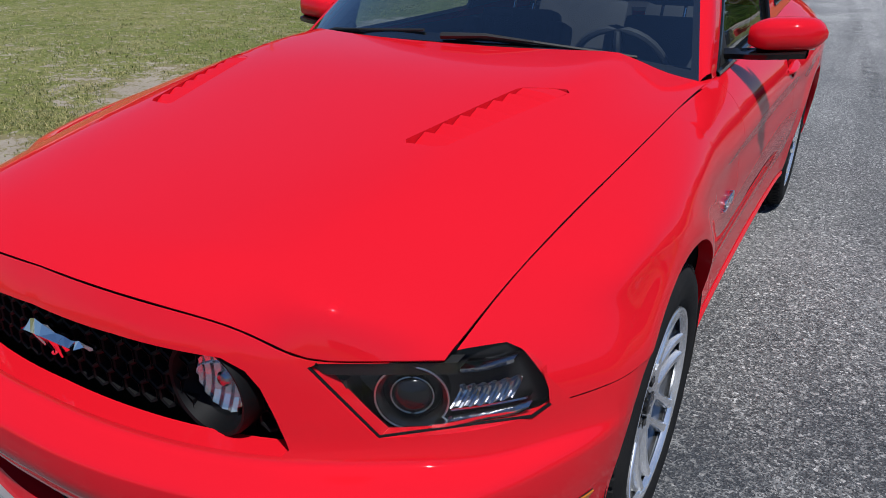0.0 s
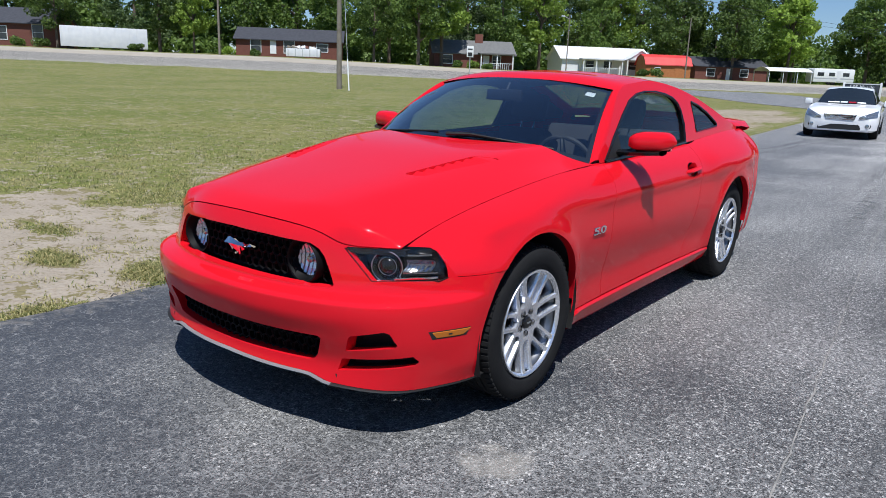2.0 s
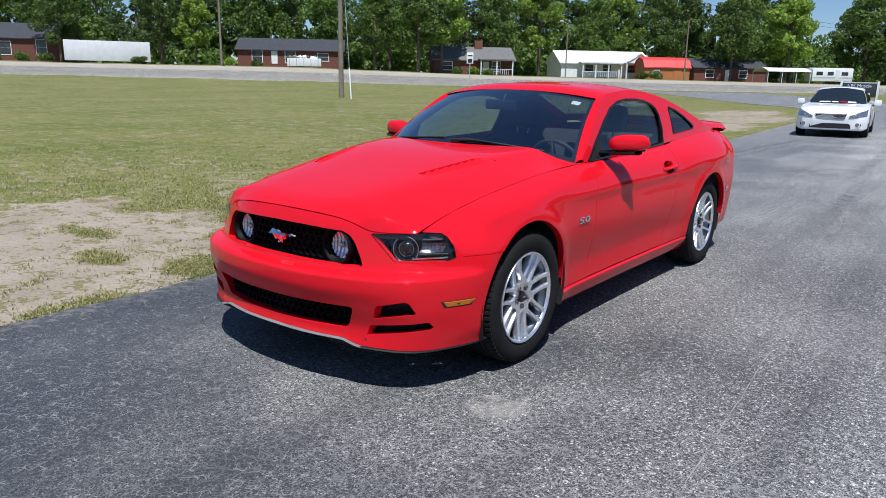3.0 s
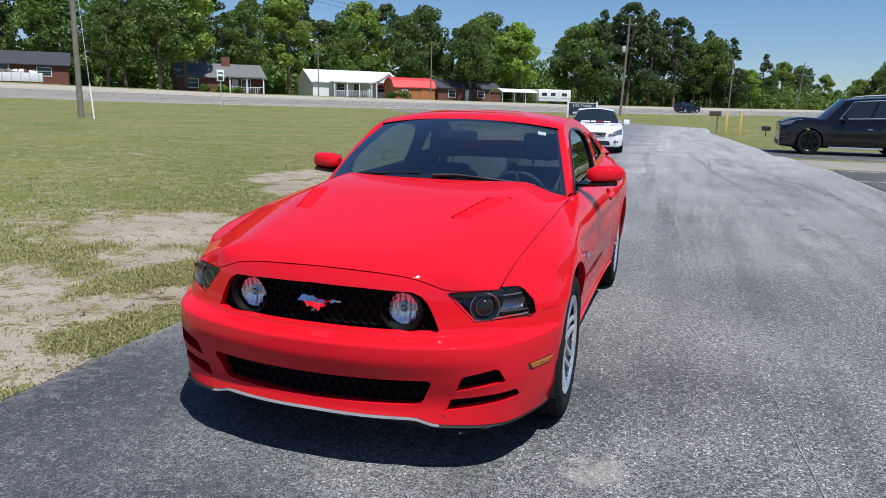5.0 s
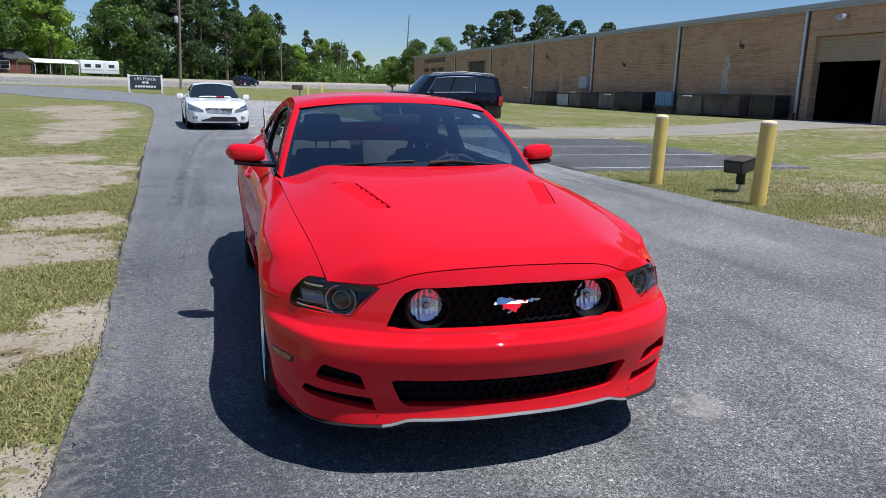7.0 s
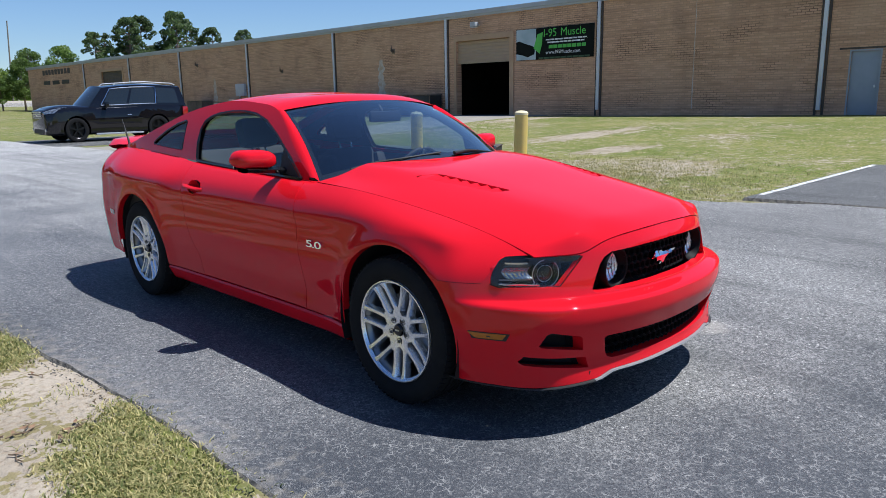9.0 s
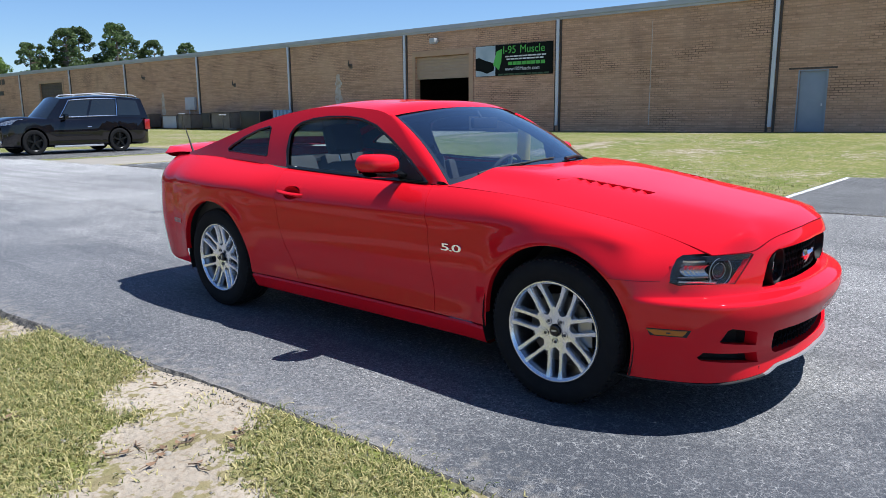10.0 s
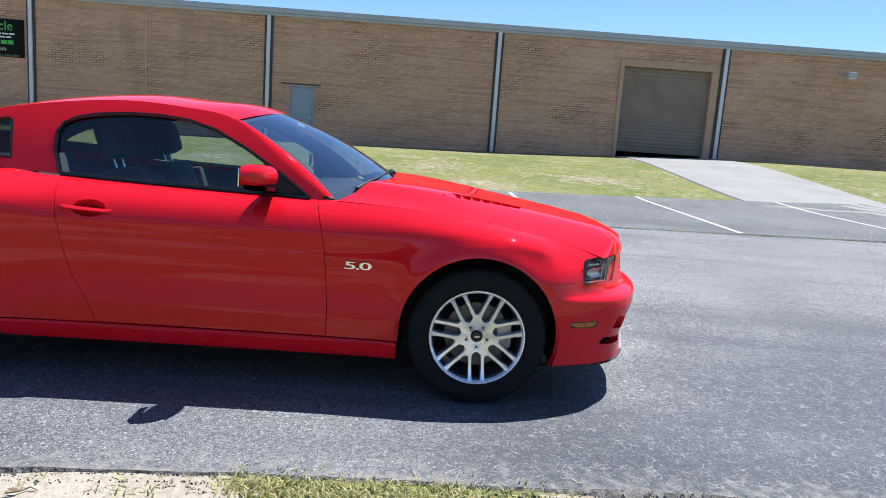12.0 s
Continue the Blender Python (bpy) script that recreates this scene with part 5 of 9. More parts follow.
def plant(key, x, y, h, rz=None):
    src = protos[key]
    base = {"b1": 18, "b2": 18, "b3": 16, "p1": 18, "p2": 18, "c1": 20, "c2": 20}[key]
    m = pose(x, y, lie(x, y) - 0.1, 0, 0, random.uniform(0, 360) if rz is None else rz) @ Matrix.Diagonal((h / base * random.uniform(0.9, 1.1), h / base * random.uniform(0.9, 1.1), h / base, 1))
    if key in used:
        t = copy_thing(src, m)
        t.matrix_basis = m
    else:
        used.add(key)
        src.matrix_basis = m


random.seed(9)
for s, d, h, key in ((-62, 50, 19, "b1"), (-48, 44, 20, "c1"), (-36, 52, 21, "b2"), (-27, 46, 19, "b1"), (-17, 54, 20, "b2"), (-7, 34, 13, "b1"), (2, 44, 19, "c2"), (9, 33, 15, "b2"), (15, 30, 11, "b3"), (21, 50, 20, "b1"),
                     (29, 54, 21, "b2"), (37, 48, 20, "b1"), (43, 28, 13, "b2"), (46, 46, 19, "b1"), (50, 27, 17, "b1"), (54, 30, 18, "b3"), (60, 44, 20, "c1"), (66, 42, 17, "b2"), (74, 46, 19, "b3"), (80, 60, 21, "p1"),
                     (86, 48, 16, "b1"), (91, 54, 20, "b3"), (97, 44, 17, "b2"), (103, 50, 20, "b1"), (109, 40, 16, "b1"), (114, 46, 18, "b2"), (121, 42, 17, "b3"), (127, 50, 15, "b3")):
    p = ROAD_A + ROAD_U * s + ROAD_N * d
    plant(key, p[0], p[1], h)
for s in range(-75, 140, 8):
    p = ROAD_A + ROAD_U * (s + random.uniform(-2, 2)) + ROAD_N * random.uniform(60, 74)
    plant(random.choice(["b1", "b2", "c1", "b1", "p2"]), p[0], p[1], random.uniform(16, 23))
for x, y, h, key in ((-17, 178, 23, "c1"), (-11, 184, 25, "p1"), (-6, 186, 24, "c2"), (-14, 192, 23, "p2"), (0, 190, 22, "p1"), (5, 198, 17, "b2"), (9, 202, 19, "b1"), (14, 208, 19, "c1"), (19.5, 214, 11, "b3"), (26, 224, 10, "b2"), (-22, 176, 20, "b1"), (3, 206, 22, "c1"), (-19, 186, 22, "b1"), (-3, 196, 23, "c1"), (-9, 198, 24, "b2"), (8, 208, 21, "c2"), (11, 216, 18, "b1"), (-26, 182, 18, "b2"),
                     (30, 284, 20, "c1"), (37, 293, 18, "b3"), (44, 300, 17, "b1"), (50, 318, 17, "c2"), (57, 325, 15, "b3"), (63, 330, 9, "b1"), (24, 292, 15, "b1"), (70, 330, 12, "b2"), (36, 340, 14, "b1"), (52, 352, 14, "b2"),
                     (47, 122, 15, "p1"), (52, 128, 16, "p2"), (57, 126, 17, "p1"), (62, 133, 16.5, "p2"), (66, 130, 15, "p1"), (76, 136, 15.5, "p2"), (42, 124, 12.5, "p2"), (37, 124, 10.5, "b2"), (31, 120, 9.5, "b1"), (27, 121, 6.5, "b3"), (29, 117, 8.0, "b2"), (26, 117, 5.0, "b1"), (50, 140, 14, "c1")):
    plant(key, x, y, h)


def thicket(name, pts, count, size, m, label, seed):
    me = leaf_cloud(name, pts, count, size, m, seed, 0.9)
    return tagged(new(name, me), label, "bushes", kind="stuff")


rng = random.Random(4)
blobs = []
for s in range(-90, 190, 2):
    p = ROAD_A + ROAD_U * (s + rng.uniform(-1, 1)) + ROAD_N * (rng.uniform(56, 72) + (25 if s > 130 else 0))
    blobs.append((p[0], p[1], lie(p[0], p[1]) + rng.uniform(1.0, 6.0), rng.uniform(2.2, 3.6)))
for s in range(-100, 200, 3):
    p = ROAD_A + ROAD_U * (s + rng.uniform(-1, 1)) + ROAD_N * (rng.uniform(70, 84) + (25 if s > 130 else 0))
    blobs.append((p[0], p[1], lie(p[0], p[1]) + rng.uniform(2.0, 11.0), rng.uniform(2.4, 4.0)))
for s in range(-100, 200, 3):
    p = ROAD_A + ROAD_U * (s + rng.uniform(-1, 1)) + ROAD_N * (rng.uniform(50, 60) + (25 if s > 130 else 0))
    blobs.append((p[0], p[1], lie(p[0], p[1]) + rng.uniform(0.0, 2.0), rng.uniform(1.6, 2.6)))
for s in np.arange(-100, 200, 1.6):
    p = ROAD_A + ROAD_U * (s + rng.uniform(-1, 1)) + ROAD_N * (rng.uniform(57, 66) + (25 if s > 130 else 0))
    blobs.append((p[0], p[1], lie(p[0], p[1]) + rng.uniform(0.3, 4.5), rng.uniform(1.8, 2.8)))
thicket("undergrowth", blobs, 110000, 0.5, M["leaf"], "dense dark green undergrowth below the trees", 3)
blobs = []
for k in range(90):
    x = rng.uniform(-30, 110)
    y = 400 + rng.uniform(-20, 40) + 0.4 * x
    blobs.append((x, y, rng.uniform(3, 8), rng.uniform(4, 7)))
thicket("far_woods", blobs, 7000, 0.9, M["leaf"], "hazy far line of woods", 8)


blobs = []
for k in range(150):
    f = rng.random()
    x, y = -45 + 125 * f + rng.uniform(-4, 4), 196 + 20 * f + 130 * max(0.0, f - 0.45) ** 1.2 + rng.uniform(0, 14)
    blobs.append((x, y, lie(x, y) + rng.uniform(0.0, 4.5), rng.uniform(1.8, 3.4)))
thicket("undergrowth", blobs, 14000, 0.5, M["leaf"], "dark scrub between the trunks of the far trees", 12)


def bush(x, y, r, key="leaf"):
    me = leaf_cloud("bush", [(random.uniform(-r, r) * 0.6, random.uniform(-r, r) * 0.5, r * random.uniform(0.35, 0.8), r * random.uniform(0.4, 0.6)) for _ in range(7)], 700, 0.16, M[key], int(abs(x * 7 + y)), 0.8)
    b = tagged(new("bush", me), "clipped green shrub before the houses", "bush", group="shrubs")
    b.location = (x, y, lie(x, y) - 0.05)


for s, d, r, key in ((56, 26, 1.0, "leaf"), (58.5, 26, 1.1, "leaf_bright"), (61, 26, 1.0, "leaf"), (86, 24, 1.0, "leaf"), (88, 24, 1.2, "leaf"), (20, 31, 1.2, "leaf_bright"), (24, 31, 1.1, "leaf"), (31, 31, 1.0, "leaf"), (-8, 31, 1.4, "leaf"), (-12, 32, 1.5, "leaf"), (-16, 31, 1.3, "leaf"), (8, 24, 1.1, "leaf")):
    p = ROAD_A + ROAD_U * s + ROAD_N * d
    bush(p[0], p[1], r, key)

# ---- red coupe ----
M["red"] = mat("glossy_red_paint", (0.61, 0.0068, 0.015), (0.64, 0.0078, 0.017), 0.8, 0.5, coat=0.70, spec=0.0, coat_rough=0.025)
M["chrome"] = mat("bright_chrome", (0.78, 0.78, 0.79), (0.84, 0.84, 0.85), 3, 0.12, metal=1.0)
M["alloy"] = mat("machined_alloy", (0.80, 0.82, 0.86), (0.86, 0.87, 0.90), 6, 0.25, metal=0.85, rough_var=0.06)
M["alloy_dark"] = mat("painted_barrel", (0.22, 0.225, 0.235), (0.29, 0.295, 0.305), 6, 0.3, metal=0.9)
M["disc"] = mat("worn_brake_steel", (0.10, 0.095, 0.09), (0.15, 0.14, 0.13), 9, 0.45, metal=0.9)
M["gloss_black"] = mat("gloss_black_plastic", (0.008, 0.008, 0.009), (0.012, 0.012, 0.012), 4, 0.15)
M["matt_black"] = mat("matt_black_trim", (0.009, 0.009, 0.009), (0.014, 0.014, 0.014), 9, 0.6, bump=0.1, bump_scale=250)
M["leather"] = mat("charcoal_leather", (0.032, 0.032, 0.034), (0.052, 0.051, 0.052), 5, 0.65, spec=0.2, bump=0.2, bump_scale=160)
M["lip_grey"] = mat("scuffed_grey_lip", (0.16, 0.165, 0.17), (0.24, 0.245, 0.25), 7, 0.4)
M["amber"] = mat("amber_lens", (0.40, 0.115, 0.004), (0.48, 0.15, 0.006), 30, 0.25, coat=0.4)
M["smoke"] = mat("smoked_housing", (0.008, 0.008, 0.009), (0.012, 0.012, 0.013), 8, 0.3)
M["smoke_chrome"] = mat("smoked_chrome", (0.40, 0.40, 0.42), (0.52, 0.52, 0.54), 20, 0.15, metal=1.0)
M["lamp_silver"] = mat("lamp_reflector", (0.80, 0.83, 0.87), (0.88, 0.89, 0.91), 25, 0.20, metal=0.75)
M["satin_chrome"] = mat("satin_chrome", (0.55, 0.55, 0.56), (0.66, 0.66, 0.67), 20, 0.3, metal=0.6)
M["windshield"] = glass_mat("windshield_glass", (0.72, 0.84, 0.88), normal=0.15, bend=2.2)
M["side_glass"] = glass_mat("side_glass", (0.62, 0.72, 0.74), normal=0.07)
M["rear_glass"] = glass_mat("rear_glass", (0.42, 0.48, 0.47))
M["lamp_glass"] = glass_mat("lamp_glass", (0.92, 0.93, 0.94), normal=0.04)
M["mirror"] = mat("mirror_glass", (0.8, 0.8, 0.82), (0.82, 0.82, 0.84), 2, 0.02, metal=1.0)
M["tail_red"] = mat("red_tail_lens", (0.32, 0.006, 0.006), (0.38, 0.01, 0.01), 20, 0.1, coat=1.0)
M["silver_print"] = mat("satin_silver", (0.6, 0.6, 0.61), (0.66, 0.66, 0.66), 4, 0.3, metal=1.0)


def pchip(xs, ys, x):
    """Monotone cubic through few knots."""
    xs, ys = np.asarray(xs, float), np.asarray(ys, float)
    h, d = np.diff(xs), np.diff(ys) / np.diff(xs)
    m = np.zeros(len(xs))
    for i in range(1, len(xs) - 1):
        if d[i - 1] * d[i] > 0:
            w1, w2 = 2 * h[i] + h[i - 1], h[i] + 2 * h[i - 1]
            m[i] = (w1 + w2) / (w1 / d[i - 1] + w2 / d[i])
    m[0], m[-1] = d[0], d[-1]
    i = int(np.clip(np.searchsorted(xs, x) - 1, 0, len(xs) - 2))
    t = (x - xs[i]) / h[i]
    t = min(1.0, max(0.0, t))
    return (1 + 2 * t) * (1 - t) ** 2 * ys[i] + t * (1 - t) ** 2 * h[i] * m[i] + t * t * (3 - 2 * t) * ys[i + 1] + t * t * (t - 1) * h[i] * m[i + 1]


def inside(poly, p):
    r = False
    for (x0, y0), (x1, y1) in zip(poly, poly[1:] + poly[:1]):
        if (y0 > p[1]) != (y1 > p[1]) and p[0] < (x1 - x0) * (p[1] - y0) / (y1 - y0) + x0:
            r = not r
    return r


def cut_hole(bm, poly, ax, lip=None, keep=None):
    """Cuts an opening with the outline poly, seen along the axis that ax leaves out. lip: a vector by which its rim turns in."""
    a, b = ax
    lo = [min(p[k] for p in poly) - 0.02 for k in (0, 1)]
    hi = [max(p[k] for p in poly) + 0.02 for k in (0, 1)]

    def near(f):
        c = f.calc_center_median()
        if keep and not keep(c):
            return False
        r = max((v.co - c).length for v in f.verts)
        return lo[0] - r < c[a] < hi[0] + r and lo[1] - r < c[b] < hi[1] + r

    for (x0, y0), (x1, y1) in zip(poly, poly[1:] + poly[:1]):
        co, no = Vector((0, 0, 0)), Vector((0, 0, 0))
        co[a], co[b], no[a], no[b] = x0, y0, y1 - y0, x0 - x1
        fs = [f for f in bm.faces if near(f)]
        bmesh.ops.bisect_plane(bm, geom=fs + list({e for f in fs for e in f.edges}) + list({v for f in fs for v in f.verts}), dist=1e-5, plane_co=co, plane_no=no)
    out = []
    for f in bm.faces:
        c = f.calc_center_median()
        if (not keep or keep(c)) and inside(poly, (c[a], c[b])):
            out.append(f)
    rim = {e for f in out for e in f.edges if any(g not in out for g in e.link_faces)} if len(out) < 400 else None
    if rim is None:
        s = set(out)
        rim = {e for f in out for e in f.edges if any(g not in s for g in e.link_faces)}
    rim = list(rim)
    bmesh.ops.delete(bm, geom=out, context="FACES")
    rim = [e for e in rim if e.is_valid]
    if lip is not None and rim:
        ex = bmesh.ops.extrude_edge_only(bm, edges=rim)
        bmesh.ops.translate(bm, verts=[v for v in ex["geom"] if isinstance(v, bmesh.types.BMVert)], vec=Vector(lip))
        return [f for f in ex["geom"] if isinstance(f, bmesh.types.BMFace)]
    return []


# the side of the body: half-widths along lines from sill to shoulder
SY = [-0.33, 0.0, 0.45, 0.81, 1.5, 2.1, 2.72, 3.2, 3.6]
SIDE = [
    (0.20, spline(SY, [0.860, 0.860, 0.850, 0.848, 0.852, 0.862, 0.872, 0.862, 0.80])),
    (0.285, spline(SY, [0.884, 0.886, 0.868, 0.862, 0.866, 0.880, 0.902, 0.886, 0.82])),
    (0.37, spline(SY, [0.893, 0.902, 0.868, 0.860, 0.866, 0.884, 0.918, 0.897, 0.83])),
    (0.62, spline(SY, [0.902, 0.925, 0.896, 0.889, 0.896, 0.912, 0.936, 0.914, 0.845])),
    (0.79, spline(SY, [0.862, 0.896, 0.882, 0.881, 0.888, 0.905, 0.930, 0.905, 0.83])),
]
shut_z = spline([-0.62, -0.5, -0.33, 0.0, 0.45, 0.81, 1.5, 2.1, 2.72, 3.2, 3.6], [0.738, 0.784, 0.831, 0.892, 0.939, 0.953, 0.968, 0.988, 1.018, 1.030, 1.015])
shut_x = spline([-0.62, -0.33, 0.0, 0.28, 0.5, 0.81, 1.5, 2.1, 2.72, 3.2, 3.6], [0.688, 0.716, 0.746, 0.759, 0.762, 0.766, 0.757, 0.748, 0.735, 0.722, 0.68])
ARCH_R, ARCH_Z = 0.388, 0.352


def side_x(y, z):
    zs = [a for a, _ in SIDE] + [max(0.78, shut_z(y))]
    xs = [f(y) for _, f in SIDE] + [shut_x(y)]
    zs[-2] = min(0.79, zs[-1] - 0.075)
    t = (z - zs[-2]) / (zs[-1] - zs[-2])
    if t > 0:
        # rounded shoulder
        t = min(1.0, t)
        slope = 0.08 + 0.14 * math.exp(-((y / 0.42) ** 2))
        x = xs[-2] - (xs[-2] - xs[-1]) * (slope * t + (1 - slope) * t ** (2.4 + 0.7 * math.exp(-((y / 0.4) ** 2))))
    else:
        x = pchip(zs[:-1], xs[:-1], z)
    for c in (0.0, 2.72):
        r = math.hypot(y - c, z - ARCH_Z)
        if z > 0.22:
            x += 0.011 * math.exp(-(((r - ARCH_R - 0.015) / 0.050) ** 2)) * sstep(0.22, 0.34, z)
    fade = sstep(0.3, 0.75, y) * sstep(2.5, 2.05, y)
    x += fade * (0.007 * math.exp(-(((z - 0.795) / 0.026) ** 2)) - 0.003 * math.exp(-(((z - 0.735) / 0.045) ** 2)) - 0.004 * math.exp(-(((z - 0.40) / 0.07) ** 2)))
    # haunch swelling out behind the door
    x += 0.020 * sstep(2.06, 2.34, y) * sstep(3.5, 3.0, y) * math.exp(-(((z - 0.86 - 0.02 * (y - 2.3)) / 0.085) ** 2))
    return x


def arch_lo(y, base=0.29):
    for c in (0.0, 2.72):
        if abs(y - c) < ARCH_R:
            return max(base, ARCH_Z + math.sqrt(ARCH_R**2 - (y - c) ** 2))
    return base


# the nose: plan curves at several heights
NOSE_X = [0.0, 0.25, 0.47, 0.62, 0.74]
NOSE = [
    (0.215, [-0.892, -0.879, -0.825, -0.766, -0.674], (0.803, -0.556)),
    (0.30, [-0.876, -0.862, -0.812, -0.760, -0.684], (0.816, -0.563)),
    (0.41, [-0.908, -0.893, -0.842, -0.786, -0.707], (0.831, -0.567)),
    (0.50, [-0.938, -0.922, -0.867, -0.803, -0.714], (0.838, -0.562)),
    (0.542, [-0.937, -0.920, -0.865, -0.799, -0.708], (0.8375, -0.557)),
    (0.553, [-0.928, -0.910, -0.854, -0.785, -0.693], (0.836, -0.549)),
    (0.574, [-0.869, -0.852, -0.792, -0.712, -0.625], (0.822, -0.520)),
    (0.65, [-0.860, -0.843, -0.776, -0.692, -0.603], (0.815, -0.505)),
    (0.745, [-0.852, -0.835, -0.755, -0.668, -0.580], (0.780, -0.510)),
    (0.83, [-0.815, -0.798, -0.715, -0.625, -0.535], (0.700, -0.470)),
]


def nose_curve(k):
    z, ys, (xo, yo) = NOSE[k]
    xs = list(NOSE_X)
    if z > 0.78:
        xs = [0.0, 0.25, 0.45, 0.57, 0.65]
    pts = [(-xs[1], ys[1])] + list(zip(xs, ys)) + [(xo, yo), (side_x(-0.36, z), -0.36), (side_x(-0.26, z), -0.26), (side_x(-0.12, z), -0.12)]
    s = [0.0]
    for a, b in zip(pts, pts[1:]):
        s.append(s[-1] + math.dist(a, b))
    fx, fy = spline(s, [p[0] for p in pts]), spline(s, [p[1] for p in pts])
    s0, s1 = s[1], s[-2]
    return lambda t: (fx(s0 + (s1 - s0) * t), fy(s0 + (s1 - s0) * t))


NC = [nose_curve(k) for k in range(len(NOSE))]
NZ = [n[0] for n in NOSE]
NOSE_CACHE = {}


def nose_at(t):
    """The vertical profile of the nose at the fraction t from its middle to the wheel."""
    if t not in NOSE_CACHE:
        pts = [c(t) for c in NC]
        NOSE_CACHE[t] = ([p[0] for p in pts], [p[1] for p in pts])
    xs, ys = NOSE_CACHE[t]
    return lambda z: (pchip(NZ, xs, z), pchip(NZ, ys, z), z)


hood_lip_z = spline([0, 0.16, 0.32, 0.43, 0.50, 0.56, 0.72], [0.818, 0.815, 0.802, 0.776, 0.749, 0.743, 0.742])
hood_lip_y = spline([0, 0.16, 0.32, 0.43, 0.51, 0.60, 0.72], [-0.824, -0.821, -0.795, -0.763, -0.735, -0.683, -0.608])
hood_mid = spline([-0.83, -0.6, -0.17, 0.2, 0.55], [0.838, 0.884, 0.955, 1.013, 1.041])


def hood_rear(x):
    return 0.50 + 0.20 * (abs(x) / 0.72) ** 2.4


def hood_raw(x, y):
    w = min(1.0, abs(x) / shut_x(y))
    g = pchip([0, 0.35, 0.56, 0.635, 0.69, 0.86, 1.0], [1.0, 0.99, 0.935, 0.875, 0.79, 0.41, 0.0], w)
    # towards the windshield the dome ends in a clear step
    r = pchip([0, 0.35, 0.62, 0.70, 0.765, 0.87, 1.0], [1.0, 0.99, 0.965, 0.92, 0.72, 0.33, 0.0], w)
    b = sstep(0.0, 0.48, y)
    g = g * (1 - b) + r * b
    return shut_z(y) + (hood_mid(y) - shut_z(y)) * g


def hood_z(x, y):
    yf = hood_lip_y(abs(x))
    fall = max(0.0, 1 - (y - yf) / (0.13 - 0.09 * sstep(0.38, 0.50, abs(x))))
    # a rolled front edge above the lamps
    roll = 0.013 * sstep(0.44, 0.53, abs(x)) * sstep(0.715, 0.66, abs(x)) * math.exp(-(((y - yf) / 0.13) ** 2))
    roll *= 1 - max(0.0, 1 - (y - yf) / 0.030) ** 2
    return hood_raw(x, y) + roll - (hood_raw(x, yf) - hood_lip_z(abs(x))) * fall**2.2


roof_z = spline([0.78, 1.045, 1.258, 1.5, 1.75, 2.02, 2.43, 3.02, 3.35, 3.7], [0.956, 1.148, 1.300, 1.350, 1.366, 1.352, 1.284, 1.118, 1.045, 1.03])


def cabin_x(y, z):
    d = max(0.0, z - shut_z(y))
    return shut_x(y) - 0.27 * d - 0.36 * d * d


def crown(y):
    return 0.046 * sstep(1.0, 1.6, y) * (1 - 0.3 * sstep(2.3, 3.0, y))


def roof_at(u, y):
    xe = cabin_x(y, roof_z(y))
    base = lambda q: roof_z(q) + crown(q) * (1 - abs(u) ** 2.4)  # noqa: E731
    yf = 1.275 - 0.11 * (1 - u * u)
    lift = (1.357 - 0.052 * abs(u) ** 2.2 - base(yf)) * max(0.0, min(1.0, 1 - (y - yf) / 0.45)) ** 2
    return (u * xe, y, base(y) + lift)


def both(bm, fn):
    """Adds to bm what fn builds for the side s = -1 and for s = 1."""
    for s in (-1, 1):
        fn(bm, s)


def side_grid(bm, s, y_lo, y_hi, zlo, zhi, nu, nv, ease=None):
    """A panel of the body side between the lines y_lo(z), y_hi(z)."""
    rows = []
    for j in range(nu + 1):
        u = j / nu
        ymid = y_lo(0.6) + (y_hi(0.6) - y_lo(0.6)) * u
        row = []
        for i in range(nv + 1):
            y = ymid
            for _ in range(2):
                a, b = zlo(y), zhi(y)
                z = a + (b - a) * i / nv
                y = y_lo(z) + (y_hi(z) - y_lo(z)) * u
            row.append((s * side_x(y, z), y, z))
        rows.append(row if s > 0 else row[::-1])
    return add_grid(bm, rows)


def flange(bm, depth=0.03, sel=None):
    """Turns the open rims of a panel inward."""
    rim = [e for e in bm.edges if e.is_boundary and (sel is None or sel(e))]
    ex = bmesh.ops.extrude_edge_only(bm, edges=rim)
    for v in ex["geom"]:
        if isinstance(v, bmesh.types.BMVert):
            v.co.x -= math.copysign(depth, v.co.x)


coupe = thing("red_coupe", "glossy red two-door coupe parked on the asphalt drive", "car")

# hood with its two vents
bm = bmesh.new()
NU, NV = 48, 40
rows = []
for j in range(NV + 1):
    v = (j / NV) ** 1.9
    row = []
    for i in range(NU + 1):
        u = -1 + 2 * i / NU
        x = u * 0.715
        for _ in range(3):
            y = hood_lip_y(abs(x)) + (hood_rear(x) - hood_lip_y(abs(x))) * v
            x = u * (shut_x(y) - 0.0016)
        row.append((x, y, hood_z(x, y)))
    rows.append(row)
add_grid(bm, rows)
VENT = [(0.350, -0.212), (0.360, -0.226), (0.424, -0.216), (0.441, -0.200), (0.546, 0.188), (0.548, 0.204), (0.538, 0.212), (0.446, 0.158), (0.436, 0.140)]
for s in (-1, 1):
    cut_hole(bm, [(s * x, y) for x, y in (VENT if s > 0 else VENT[::-1])], (0, 1), lip=(0, 0, -0.030))
rim = [e for e in bm.edges if e.is_boundary and all(v.co.y < hood_lip_y(min(0.72, abs(v.co.x))) + 0.004 or abs(v.co.x) > shut_x(v.co.y) - 0.005 for v in e.verts)]
ex = bmesh.ops.extrude_edge_only(bm, edges=rim)
